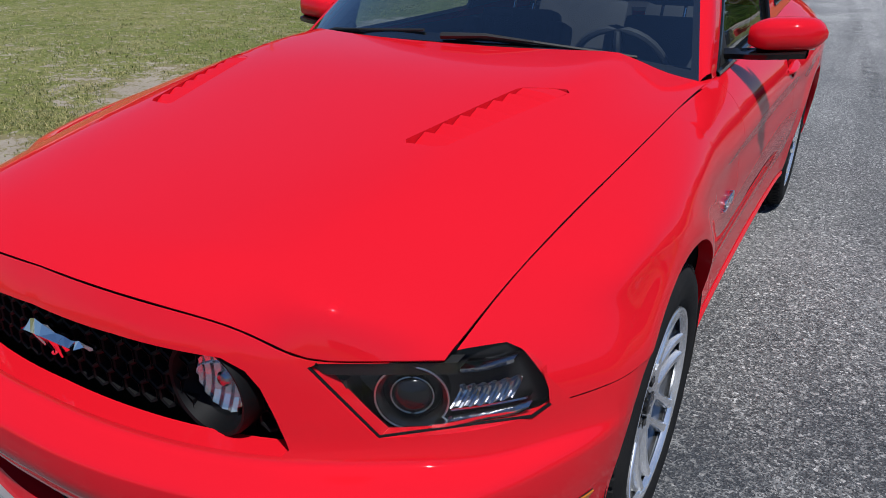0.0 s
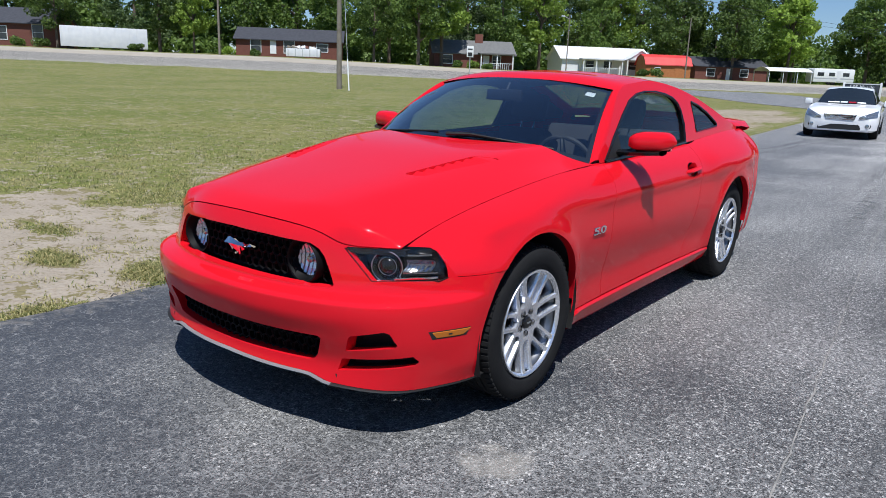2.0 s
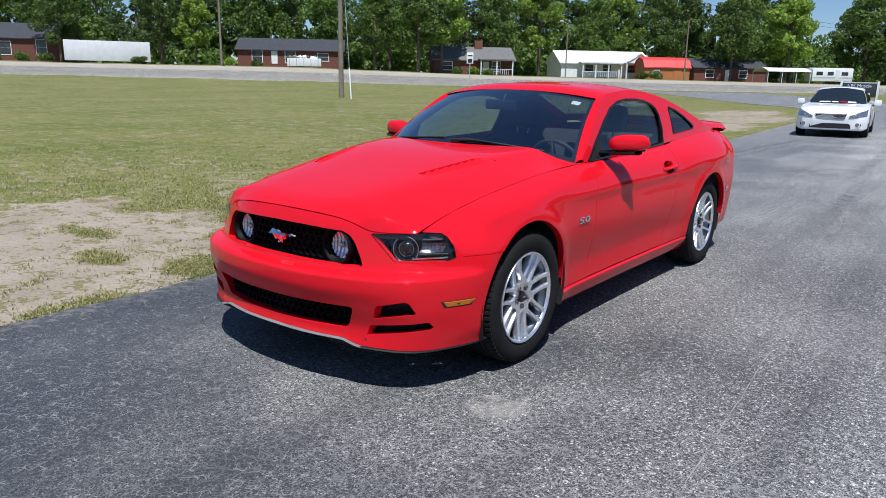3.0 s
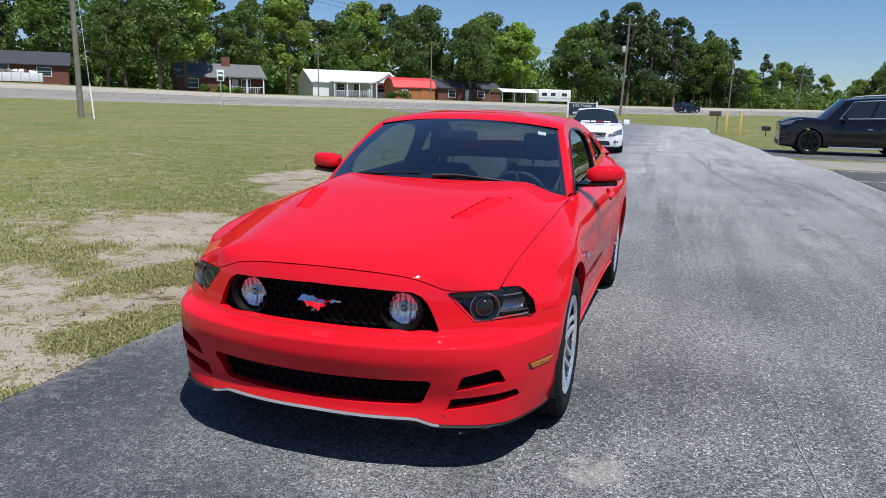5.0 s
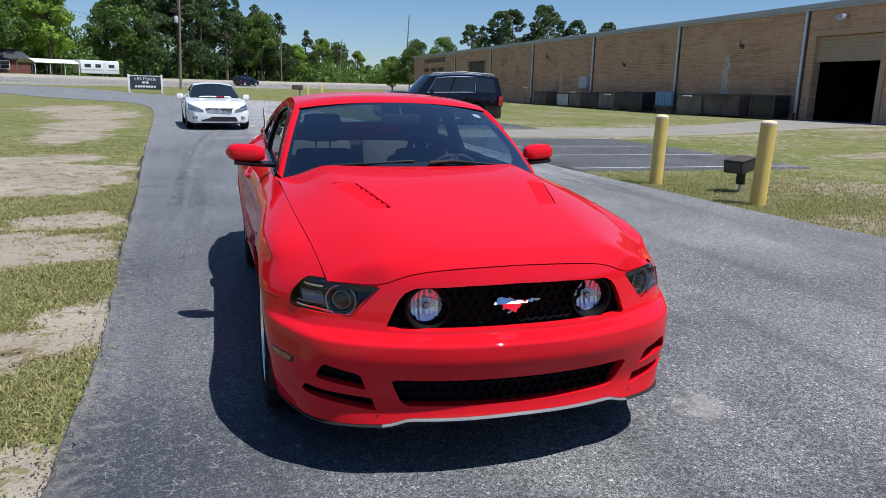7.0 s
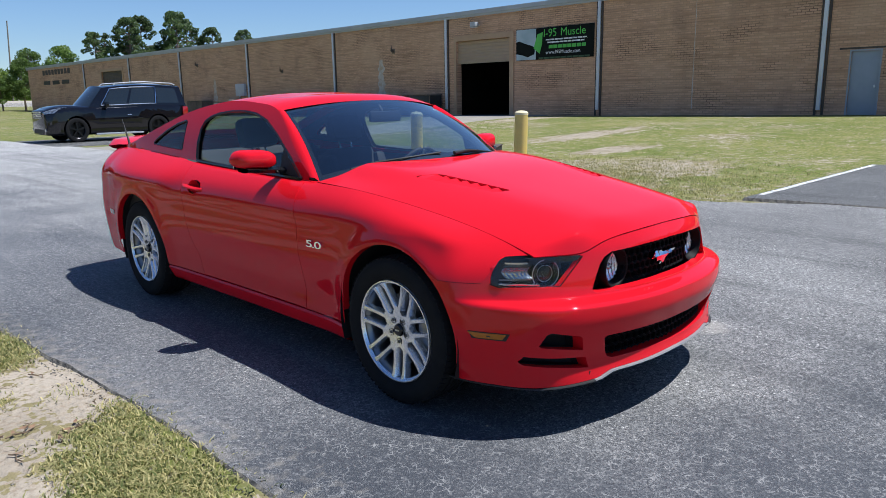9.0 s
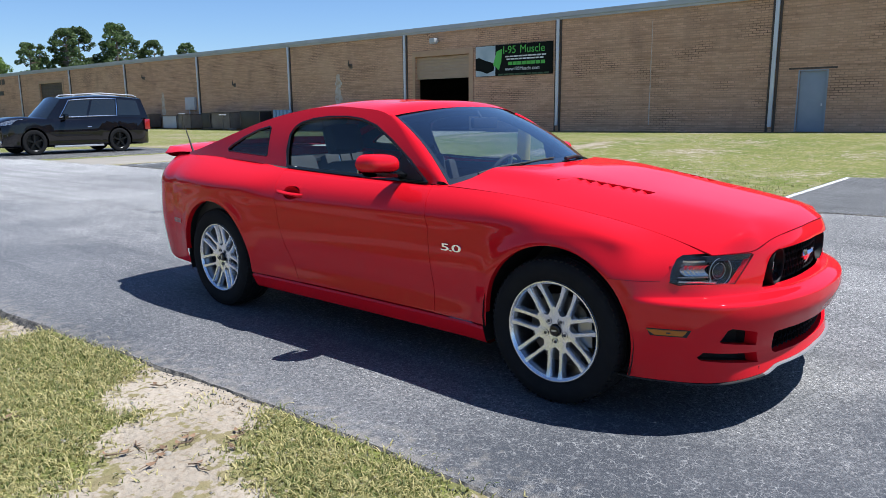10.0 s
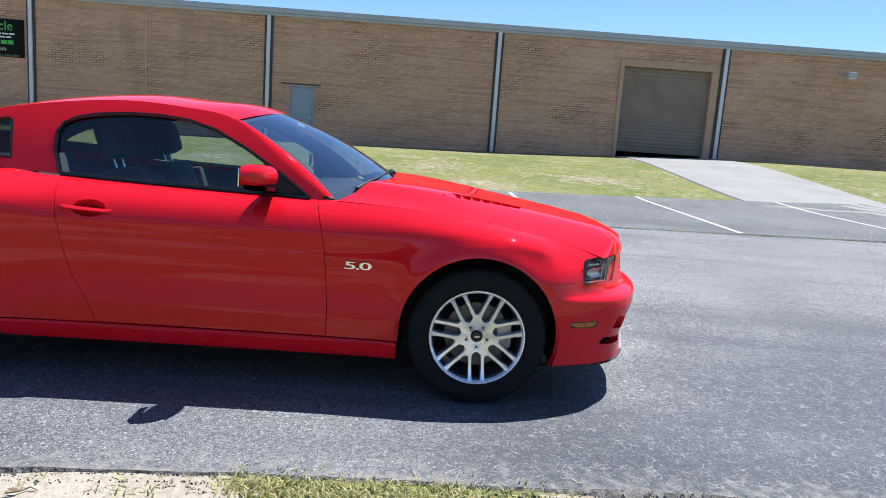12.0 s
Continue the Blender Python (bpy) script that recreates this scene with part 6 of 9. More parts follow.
for v in ex["geom"]:
    if isinstance(v, bmesh.types.BMVert):
        v.co.z -= 0.004
        v.co.y += 0.003
        v.co.x *= 0.998
hood = part("hood", bm, M["red"], coupe, "long red hood with two louvred vents")
# black strip added under the front gap to paint in its shade
bm = bmesh.new()
add_grid(bm, [[(x, hood_lip_y(abs(x)) + dy, hood_lip_z(abs(x)) - dz) for x in np.linspace(-0.70, 0.70, 57)] for dy, dz in ((0.03, 0.006), (0.005, 0.007), (0.008, 0.030))])
part("hood_seal", bm, M["matt_black"], hood, "black strip that darkens the gap below the hood lip")
# likewise black strips for the shade in the side gaps
for s in (-1, 1):
    bm = bmesh.new()
    add_grid(bm, [[(s * (shut_x(y) + dx), y, shut_z(y) - 0.012) for dx in (-0.03, 0.012)] for y in np.linspace(-0.56, 0.68, 24)])
    part("hood_gutter", bm, M["matt_black"], coupe, "black strip that darkens the gap beside the hood")


def vent_in(y):
    return 0.351 + 0.086 * (y + 0.212) / 0.352


def vent_out(y):
    return 0.440 + 0.105 * (y + 0.200) / 0.388


def vent_patch(bm, s, rows):
    """A strip of the vent panel; rows: (y, depth at its inner edge, where it begins across)."""
    add_grid(bm, [[(s * x, y, hood_z(x, y) - 0.0012 - deep * (1 - 0.35 * (x - vent_in(y)) / (vent_out(y) - vent_in(y)))) for x in np.linspace(max(vent_in(y), x0) + 0.0006, vent_out(y) - 0.0006, 7)] for y, deep, x0 in rows])


for s in (-1, 1):
    bm = bmesh.new()
    add_grid(bm, [[(s * x, y, hood_z(x, y) - 0.036) for x in (0.34, 0.45, 0.56)] for y in (-0.235, 0.0, 0.22)])
    tray = part("vent_tray", bm, M["matt_black"], hood, "dark tray below the vent")
    for k in range(6):
        y = -0.212 + 0.0545 * k
        bm = bmesh.new()
        vent_patch(bm, s, [(y, 0.027, 0), (y + 0.030, 0.013, 0), (y + 0.050, 0.002, 0), (y + 0.0535, 0.001, 0), (y + 0.0545, 0.027, 0)])
        part("louvre", bm, M["red"], tray, smooth=False)
    bm = bmesh.new()
    vent_patch(bm, s, [(0.115, 0.027, 0), (0.140, 0.008, 0), (0.158, 0.0, 0.446)] + [(0.158 + 0.0135 * k, 0.0, 0.446 + 0.0225 * k) for k in (1, 2, 3)])
    part("vent_end", bm, M["red"], tray, smooth=False)

# bumper fascia with grille frame
bm = bmesh.new()
NT, NR = 46, 58
chin_z = lambda x: float(np.interp(x, [0, 0.42, 0.50, 0.80], [0.252, 0.250, 0.226, 0.212]))  # noqa: E731
cols = [i / NT for i in range(-NT, NT + 1)]
rows = []
for t in cols:
    at = nose_at(abs(t))
    x0 = at(0.66)[0]
    if x0 < 0.69:
        top = hood_lip_z(x0)
        for _ in range(4):
            top = hood_lip_z(min(0.72, at(top)[0])) - 0.0045
    else:
        top = float(np.interp(x0, [0.69, 0.80, 0.83, 0.95], [0.732, 0.72, 0.6343, 0.6348]))
    bot = chin_z(at(0.3)[0])
    row = []
    for j in range(NR + 1):
        z = float(np.interp(j, [0, 28, 44, NR], [bot, 0.532, 0.582, top]))
        p = at(z)
        row.append((math.copysign(p[0], t) if t else 0.0, p[1], z))
    rows.append(row)
add_grid(bm, rows)
GRILLE = [(-0.490, 0.594), (-0.480, 0.583), (-0.25, 0.583), (0, 0.584), (0.25, 0.583), (0.480, 0.583), (0.490, 0.594), (0.470, 0.645), (0.445, 0.695), (0.422, 0.722), (0.385, 0.740), (0.2, 0.751), (0, 0.754), (-0.2, 0.751), (-0.385, 0.740), (-0.422, 0.722), (-0.445, 0.695), (-0.470, 0.645)]
LOWER = [(-0.482, 0.400), (-0.450, 0.325), (-0.435, 0.305), (-0.41, 0.296), (0, 0.290), (0.41, 0.296), (0.435, 0.305), (0.450, 0.325), (0.482, 0.400), (0.470, 0.409), (0, 0.406), (-0.470, 0.409)]
cut_hole(bm, GRILLE, (0, 2), lip=(0, 0.045, 0))
cut_hole(bm, LOWER, (0, 2), lip=(0, 0.05, 0))
INTAKE = [(0.570, 0.362), (0.735, 0.392), (0.743, 0.400), (0.724, 0.446), (0.710, 0.454), (0.600, 0.428), (0.590, 0.420)]
SLOT = [(0.530, 0.276), (0.775, 0.314), (0.786, 0.328), (0.776, 0.352), (0.548, 0.326)]
LAMP = [(0.610, 0.617), (0.797, 0.623), (0.815, 0.634), (0.811, 0.66), (0.796, 0.705), (0.774, 0.733), (0.760, 0.739), (0.520, 0.737), (0.508, 0.731)]
for s in (-1, 1):
    for poly, d in ((INTAKE, 0.05), (SLOT, 0.05), (LAMP, 0.03)):
        q = [(s * x, z) for x, z in poly]
        cut_hole(bm, q if s > 0 else q[::-1], (0, 2), lip=(0, d, 0), keep=lambda c, s=s: c.x * s > 0.3)
ARCH_POLY = [(ARCH_R * math.cos(a), ARCH_Z + ARCH_R * math.sin(a)) for a in np.linspace(-0.5, math.pi + 0.5, 40)]
for s in (-1, 1):
    cut_hole(bm, ARCH_POLY, (1, 2), lip=(-s * 0.035, 0, 0), keep=lambda c, s=s: c.x * s > 0.5)
rim = [e for e in bm.edges if e.is_boundary and all(abs(v.co.z - chin_z(abs(v.co.x))) < 0.006 and v.co.y < -0.4 for v in e.verts)]
ex = bmesh.ops.extrude_edge_only(bm, edges=rim)
for v in ex["geom"]:
    if isinstance(v, bmesh.types.BMVert):
        v.co.y += 0.05
        v.co.x *= 0.96
        v.co.z += 0.004
fascia = part("front_bumper", bm, M["red"], coupe, "red front bumper with grille opening and lower intakes")

# splitter lip below the bumper
bm = bmesh.new()
rows = []
for t in [i / 40 for i in range(-40, 41)]:
    x3 = nose_at(abs(t))(0.3)[0]
    zc = chin_z(x3)
    p = nose_at(abs(t))(zc)
    sx = math.copysign(1, t) if t else 0
    out = 0.013 * (1 - abs(t)) ** 0.4
    rows.append([(sx * p[0] * k, p[1] - o, zc + z) for k, o, z in ((0.985, -0.01, -0.0005), (1.0, out, -0.002), (1.0, out + 0.003, -0.007), (0.99, out - 0.006, -0.011), (0.93, -0.06, -0.012))])
add_grid(bm, rows)
for f in bm.faces:
    f.material_index = 1 if abs(f.calc_center_median().x) > 0.52 else 0
part("splitter", bm, [M["lip_grey"], M["matt_black"]], coupe, "scuffed grey splitter lip")

# honeycomb grilles
M["mesh_black"] = mat("black_mesh_plastic", (0.003, 0.003, 0.003), (0.004, 0.004, 0.005), 9, 0.6, spec=0.15)
def honeycomb(name, x0, x1, z0, z1, y_at, r, parent, keep):
    bm = bmesh.new()
    dz, dx = r * 1.5, r * math.sqrt(3)
    n = 0
    j = 0
    z = z0
    while z < z1 + r:
        x = x0 + (dx / 2 if j % 2 else 0)
        while x < x1 + dx:
            if keep(x, z):
                ring = []
                for k in range(6):
                    a = math.radians(60 * k + 30)
                    ring.append([(x + q * r * math.cos(a), y_at(x) + d, z + q * r * math.sin(a)) for q, d in ((1.0, 0.0), (0.80, 0.002), (0.74, 0.02))])
                for k in range(6):
                    a, b = ring[k], ring[(k + 1) % 6]
                    va, vb = [bm.verts.new(p) for p in a], [bm.verts.new(p) for p in b]
                    for m in (0, 1):
                        bm.faces.new((va[m], vb[m], vb[m + 1], va[m + 1]))
                n += 1
            x += dx
        z += dz
        j += 1
    g = tagged(part(name, bm, M["mesh_black"], parent, "black honeycomb mesh", smooth=False), kind="stuff")
    bm = bmesh.new()
    deep = [(z0 - 0.02, 0.045), (z1 + 0.02, 0.045)]
    xs = list(np.linspace(x0, x1, 12))
    if name == "lower_grille":
        deep = [(z0 - 0.02, -0.012)] + deep + [(z1 + 0.02, -0.012)]
        add_grid(bm, [[(x, y_at(x) + d, z) for d in (-0.012, 0.045)] for x, z in ((x0 - 0.03, z0 - 0.02), (x0 - 0.03, z1 + 0.02))])
        add_grid(bm, [[(x, y_at(x) + d, z) for d in (-0.012, 0.045)] for x, z in ((x1 + 0.03, z0 - 0.02), (x1 + 0.03, z1 + 0.02))])
        xs = [x0 - 0.03] + xs + [x1 + 0.03]
    add_grid(bm, [[(x, y_at(x) + d, z) for x in xs] for z, d in deep])
    part("grille_back", bm, M["black_void"], g, smooth=False)
    return g


def nose_y(x, z):
    """How far forward the nose lies at the height z, at x from the middle."""
    lo, hi = 0.0, 1.0
    for _ in range(14):
        mid = (lo + hi) / 2
        lo, hi = (mid, hi) if nose_at(mid)(z)[0] < x else (lo, mid)
    return nose_at(lo)(z)[1]


grille_y = lambda x: -0.805 + 0.30 * x * x  # noqa: E731
honeycomb("upper_grille", -0.49, 0.49, 0.575, 0.765, grille_y, 0.0225, coupe, lambda x, z: inside([(p * 1.03, q) for p, q in GRILLE], (x, z + 0.002)) and all(math.hypot(x - c, z - 0.66) > 0.066 for c in (-0.335, 0.335)))
honeycomb("lower_grille", -0.47, 0.47, 0.285, 0.42, lambda x: -0.850 + 0.32 * x * x, 0.0225, coupe, lambda x, z: inside([(p * 1.02, q + 0.006 * (1 if q > 0.35 else -1)) for p, q in LOWER], (x, z)))
for s in (-1, 1):
    for poly, nm in ((INTAKE, "intake_back"), (SLOT, "slot_back")):
        cx, cz = sum(p[0] for p in poly) / len(poly), sum(p[1] for p in poly) / len(poly)
        bm = bmesh.new()
        # an added shallow black pan closes and darkens the opening behind its lip
        rings = [[bm.verts.new((s * (cx + (x - cx) * k), nose_y(x, z) + d, cz + (z - cz) * k)) for x, z in poly] for k, d in ((1.03, 0.030), (1.06, 0.052), (0.98, 0.085))]
        for a, b in zip(rings, rings[1:]):
            for i in range(len(a)):
                bm.faces.new((a[i], b[i], b[(i + 1) % len(a)], a[(i + 1) % len(a)]))
        bm.faces.new(rings[-1])
        part(nm, bm, M["matt_black"], fascia, "black pan behind the intake opening", smooth=False)

# running emblem in the grille, a plain galloping outline
bm = bmesh.new()
EMB = [(-0.101, 0.004), (-0.097, 0.000), (-0.086, 0.004), (-0.073, 0.008), (-0.065, 0.008), (-0.060, -0.001), (-0.052, -0.007), (-0.056, -0.014), (-0.048, -0.020), (-0.044, -0.016), (-0.047, -0.012), (-0.037, -0.015), (-0.027, -0.014), (-0.016, -0.011), (-0.020, -0.019), (-0.034, -0.030), (-0.031, -0.034), (-0.022, -0.032), (-0.012, -0.024), (-0.003, -0.032), (0.003, -0.029), (-0.006, -0.021), (-0.003, -0.017), (0.015, -0.014), (0.031, -0.005), (0.041, 0.005), (0.048, 0.012), (0.058, 0.008), (0.073, 0.013), (0.088, 0.010), (0.099, 0.015), (0.099, 0.020), (0.080, 0.020), (0.063, 0.023), (0.052, 0.019), (0.038, 0.017), (0.019, 0.020), (-0.004, 0.019), (-0.018, 0.025), (-0.022, 0.030), (-0.041, 0.027), (-0.061, 0.033), (-0.076, 0.029), (-0.083, 0.019), (-0.092, 0.011)]
low = [bm.verts.new((x, grille_y(0) - 0.008, 0.662 + z)) for x, z in EMB]
top = [bm.verts.new((x, grille_y(0) - 0.016, 0.662 + z)) for x, z in EMB]
face = bm.faces.new(top)
for i in range(len(EMB)):
    bm.faces.new((top[i], low[i], low[(i + 1) % len(EMB)], top[(i + 1) % len(EMB)]))
bmesh.ops.triangulate(bm, faces=[face])
bmesh.ops.bisect_plane(bm, geom=bm.verts[:] + bm.edges[:] + bm.faces[:], dist=1e-5, plane_co=(0, 0, 0.670), plane_no=(0, 0, 1))
for v in bm.verts:
    if abs(v.co.z - 0.670) < 1e-4 and v.co.y < grille_y(0) - 0.012:
        v.co.y -= 0.011
bmesh.ops.recalc_face_normals(bm, faces=bm.faces[:])
part("grille_emblem", bm, M["chrome"], coupe, "chrome galloping emblem", smooth=False)
for s in (-1, 1):
    fog = part("fog_lamp", lathe([(0.088, 0.012), (0.088, -0.026), (0.084, -0.032), (0.078, -0.030), (0.068, -0.006), (0.063, 0.004), (0.061, 0.034)], 40, "y"), M["mesh_black"], coupe, "round fog lamp set in the grille")
    fog.location = (s * 0.335, grille_y(0.335) + 0.012, 0.66)
    bm = bmesh.new()
    rows = []
    for k in range(19):
        x = 0.0615 * math.sin(math.pi / 2 * (k - 9) / 9.0)
        half = math.sqrt(max(1e-8, 0.0618**2 - x * x))
        rows.append([(x, 0.022 - 0.018 * (x * x + (half * q) ** 2) / 0.0618**2 + (0.003 if k % 2 else 0.0) + (0.004 if q > 0.3 else 0.0), half * q) for q in (-1, -0.6, -0.2, 0.29, 0.31, 0.7, 1)])
    add_grid(bm, rows)
    part("reflector", bm, M["lamp_silver"], fog, "faceted chrome reflector", smooth=False)
    part("fog_lens", lathe([(0.062, -0.002), (0.045, -0.008), (0.02, -0.011), (0.0005, -0.012)], 28, "y"), M["lamp_glass"], fog, "clear lens")
    part("bulb_shield", lathe([(0.013, 0.030), (0.014, 0.006), (0.010, 0.002), (0.0005, 0.001)], 16, "y"), M["smoke_chrome"], fog, "small bulb shield")

# headlamps
for s in (-1, 1):
    bm = bmesh.new()
    lampx = np.linspace(0.49, 0.84, 25)
    def lamp_y(x, z):
        best = min((abs(nose_at(k / 60)(z)[0] - x), nose_at(k / 60)(z)[1]) for k in range(20, 61))
        return best[1]
    lamp_f = {z: spline(np.linspace(0.49, 0.83, 8), [lamp_y(x, z) for x in np.linspace(0.49, 0.83, 8)]) for z in (0.59, 0.63, 0.67, 0.71, 0.75)}
    def lamp_surf(x, z):
        zs = sorted(lamp_f)
        return float(np.interp(z, zs, [lamp_f[q](x) for q in zs]))
    def lamp_sheet(dy, dx=0.0):
        b2 = bmesh.new()
        add_grid(b2, [[(s * (x - dx), lamp_surf(x, z) + dy, z) for x in lampx] for z in np.linspace(0.59, 0.752, 12)])
        q = [(s * (x - dx), z) for x, z in LAMP]
        poly = q if s > 0 else q[::-1]
        for (x0, y0), (x1, y1) in zip(poly, poly[1:] + poly[:1]):
            bmesh.ops.bisect_plane(b2, geom=b2.verts[:] + b2.edges[:] + b2.faces[:], dist=1e-5, plane_co=(x0, 0, y0), plane_no=(y1 - y0, 0, x0 - x1))
        bmesh.ops.delete(b2, geom=[f for f in b2.faces if not inside(poly, (f.calc_center_median().x, f.calc_center_median().z))], context="FACES")
        if s < 0:
            bmesh.ops.reverse_faces(b2, faces=b2.faces[:])
        return b2
    lamp = part("headlamp", lamp_sheet(0.062, 0.0), M["smoke"], coupe, "smoked headlamp with projector and chrome reflector")
    part("lamp_cover", lamp_sheet(0.004), M["lamp_glass"], lamp, "clear polycarbonate cover")
    bm = bmesh.new()
    add_tube(bm, [(s * x, lamp_surf(x, z) + 0.002, z) for x, z in LAMP[7:] + LAMP[:3]], 0.003, 6)
    part("lamp_gasket", bm, M["mesh_black"], lamp, "thin black gasket")
    px, pz = 0.638, 0.668
    py = lamp_surf(px, pz)
    turn = Matrix.Rotation(s * 0.45, 4, "Z")
    ring = part("projector", lathe([(0.060, 0.03), (0.060, 0.004), (0.056, 0.0), (0.050, 0.004), (0.046, 0.03)], 32, "y"), M["gloss_black"], lamp, "black projector tube")
    ring.matrix_basis = Matrix.Translation((s * px, py + 0.026, pz)) @ turn
    for rr, yy, w in ((0.0585, -0.001, 0.0017), (0.034, 0.008, 0.0012)):
        bm = bmesh.new()
        add_tube(bm, [(rr * math.cos(a), yy, rr * math.sin(a)) for a in np.linspace(0, 2 * math.pi, 41)], w, 6, cap=False)
        part("bright_ring", bm, M["silver_print"], ring, "thin bright ring")
    part("projector_lens", lathe([(0.047, 0.02), (0.036, 0.016), (0.034, 0.010), (0.025, 0.0), (0.012, -0.005), (0.0005, -0.007)], 28, "y"), M["gloss_black"], ring, "dark glass lens")
    # outer chamber: dark shelf, ribbed smoked reflector, bright strip along the foot
    bm = bmesh.new()
    add_grid(bm, [[(s * x, lamp_surf(x, 0.715) + dy, 0.712 + dz) for x in np.linspace(0.70, 0.760, 6)] for dz, dy in ((0.0, 0.055), (0.0, 0.024), (0.007, 0.024), (0.009, 0.055))])
    part("lamp_shelf", bm, M["smoke_chrome"], lamp, "dark upper shelf", smooth=False)
    bm = bmesh.new()
    add_grid(bm, [[(s * (x + 0.25 * (zz - 0.66)), lamp_surf(x, 0.68) + 0.008 + (0.006 if k % 4 > 1 else 0.0) + 0.022 * math.sin((zz - 0.656) / 0.047 * math.pi), zz) for zz in (0.656, 0.662, 0.669, 0.676, 0.683, 0.690, 0.697, 0.703)] for k, x in enumerate(np.linspace(0.695, 0.768, 25))])
    part("turn_reflector", bm, M["smoke_chrome"], lamp, "ribbed smoked reflector", smooth=False)
    bm = bmesh.new()
    add_grid(bm, [[(s * x, lamp_surf(x, 0.65) + dy, 0.648 + dz) for x in np.linspace(0.695, 0.785, 6)] for dz, dy in ((0.0, 0.045), (0.0, 0.020), (0.005, 0.018), (0.006, 0.045))])
    part("lamp_shelf", bm, M["smoke_chrome"], lamp, "thin middle shelf", smooth=False)
    bm = bmesh.new()
    add_grid(bm, [[(s * x, lamp_surf(x, 0.628) + dy, 0.624 + 0.05 * (x - 0.68) + dz) for x in np.linspace(0.675, 0.790, 8)] for dz, dy in ((0.0, 0.022), (0.0, 0.017), (0.008, 0.015), (0.012, 0.03))])
    part("chrome_strip", bm, M["chrome"], lamp, "bright strip along the foot of the lamp", smooth=False)

# front fenders with the tip beside the lamp
LOWX = {k / 60: nose_at(k / 60)(0.638) for k in range(30, 61)}
low_y = sorted((p[1], p[0]) for p in LOWX.values())


def tip_x(y, z):
    xl = float(np.interp(y, [p[0] for p in low_y], [p[1] for p in low_y]))
    t = min(1.0, max(0.0, (z - 0.638) / max(0.02, shut_z(y) - 0.638)))
    x = xl - (xl - shut_x(y)) * (0.30 * t + 0.70 * t**2.2)
    w = sstep(-0.42, -0.275, y)
    return x * (1 - w) + side_x(y, z) * w


door_f = lambda z: 0.745 + 0.072 * max(0.0, (z - 0.3) / 0.63) ** 3  # noqa: E731
door_r = lambda z: float(np.interp(z, [0.28, 0.36, 0.5, 0.7, 0.9, 1.0], [1.855, 1.893, 1.955, 2.015, 2.055, 2.09]))  # noqa: E731
for s in (-1, 1):
    bm = bmesh.new()
    ys = sorted(set([-0.27, -0.268] + [ARCH_R * math.sin(a) for a in np.linspace(-1.0, math.pi / 2 - 0.02, 40)] + list(np.linspace(ARCH_R + 0.002, 0.735, 14))))
    ys = [y for y in ys if y >= -0.27]
    rows = []
    for y in ys:
        lo, hi = arch_lo(y), shut_z(y) - 0.0003
        if y < 0:
            lo = max(lo, 0.636) if y < -0.25 else lo
        f = sstep(ARCH_R, 0.735, y)
        row = []
        for i in range(31):
            z = lo + (hi - lo) * i / 30
            yy = y + f * (door_f(z) - 0.0015 - 0.735)
            row.append((s * side_x(yy, z), yy, z))
        rows.append(row if s > 0 else row[::-1])
    add_grid(bm, rows)
    tip = []
    for u in np.linspace(0, 1, 20):
        row = []
        y_top = -0.60 + 0.33 * u
        for j in range(31):
            v = j / 30
            yf, zf = float(np.interp(v, [0, 0.55, 0.7, 1], [-0.500, -0.513, -0.527, -0.60])), float(np.interp(v, [0, 0.55, 0.7, 1], [0.636, 0.722, 0.735, 0.742]))
            zb = 0.636 + (shut_z(-0.27) - 0.0003 - 0.636) * v
            y, z = yf + (-0.27 - yf) * u, zf + (zb - zf) * u
            t = 0.742 + (shut_z(-0.27) - 0.0003 - 0.742) * u
            z = 0.636 + (z - 0.636) * (shut_z(y_top) - 0.0003 - 0.636) / (t - 0.636)
            row.append((s * tip_x(y, min(z, shut_z(y))), y, z))
        tip.append(row if s > 0 else row[::-1])
    add_grid(bm, tip)
    bmesh.ops.remove_doubles(bm, verts=bm.verts, dist=0.0015)
    flange(bm, 0.035, lambda e: all(abs(math.hypot(v.co.y, v.co.z - ARCH_Z) - ARCH_R) < 0.004 for v in e.verts))
    flange(bm, 0.02, lambda e: all(v.co.y > 0.70 and v.co.z > 0.3 for v in e.verts))
    part("front_fender", bm, M["red"], coupe, "red front fender round the wheel arch")

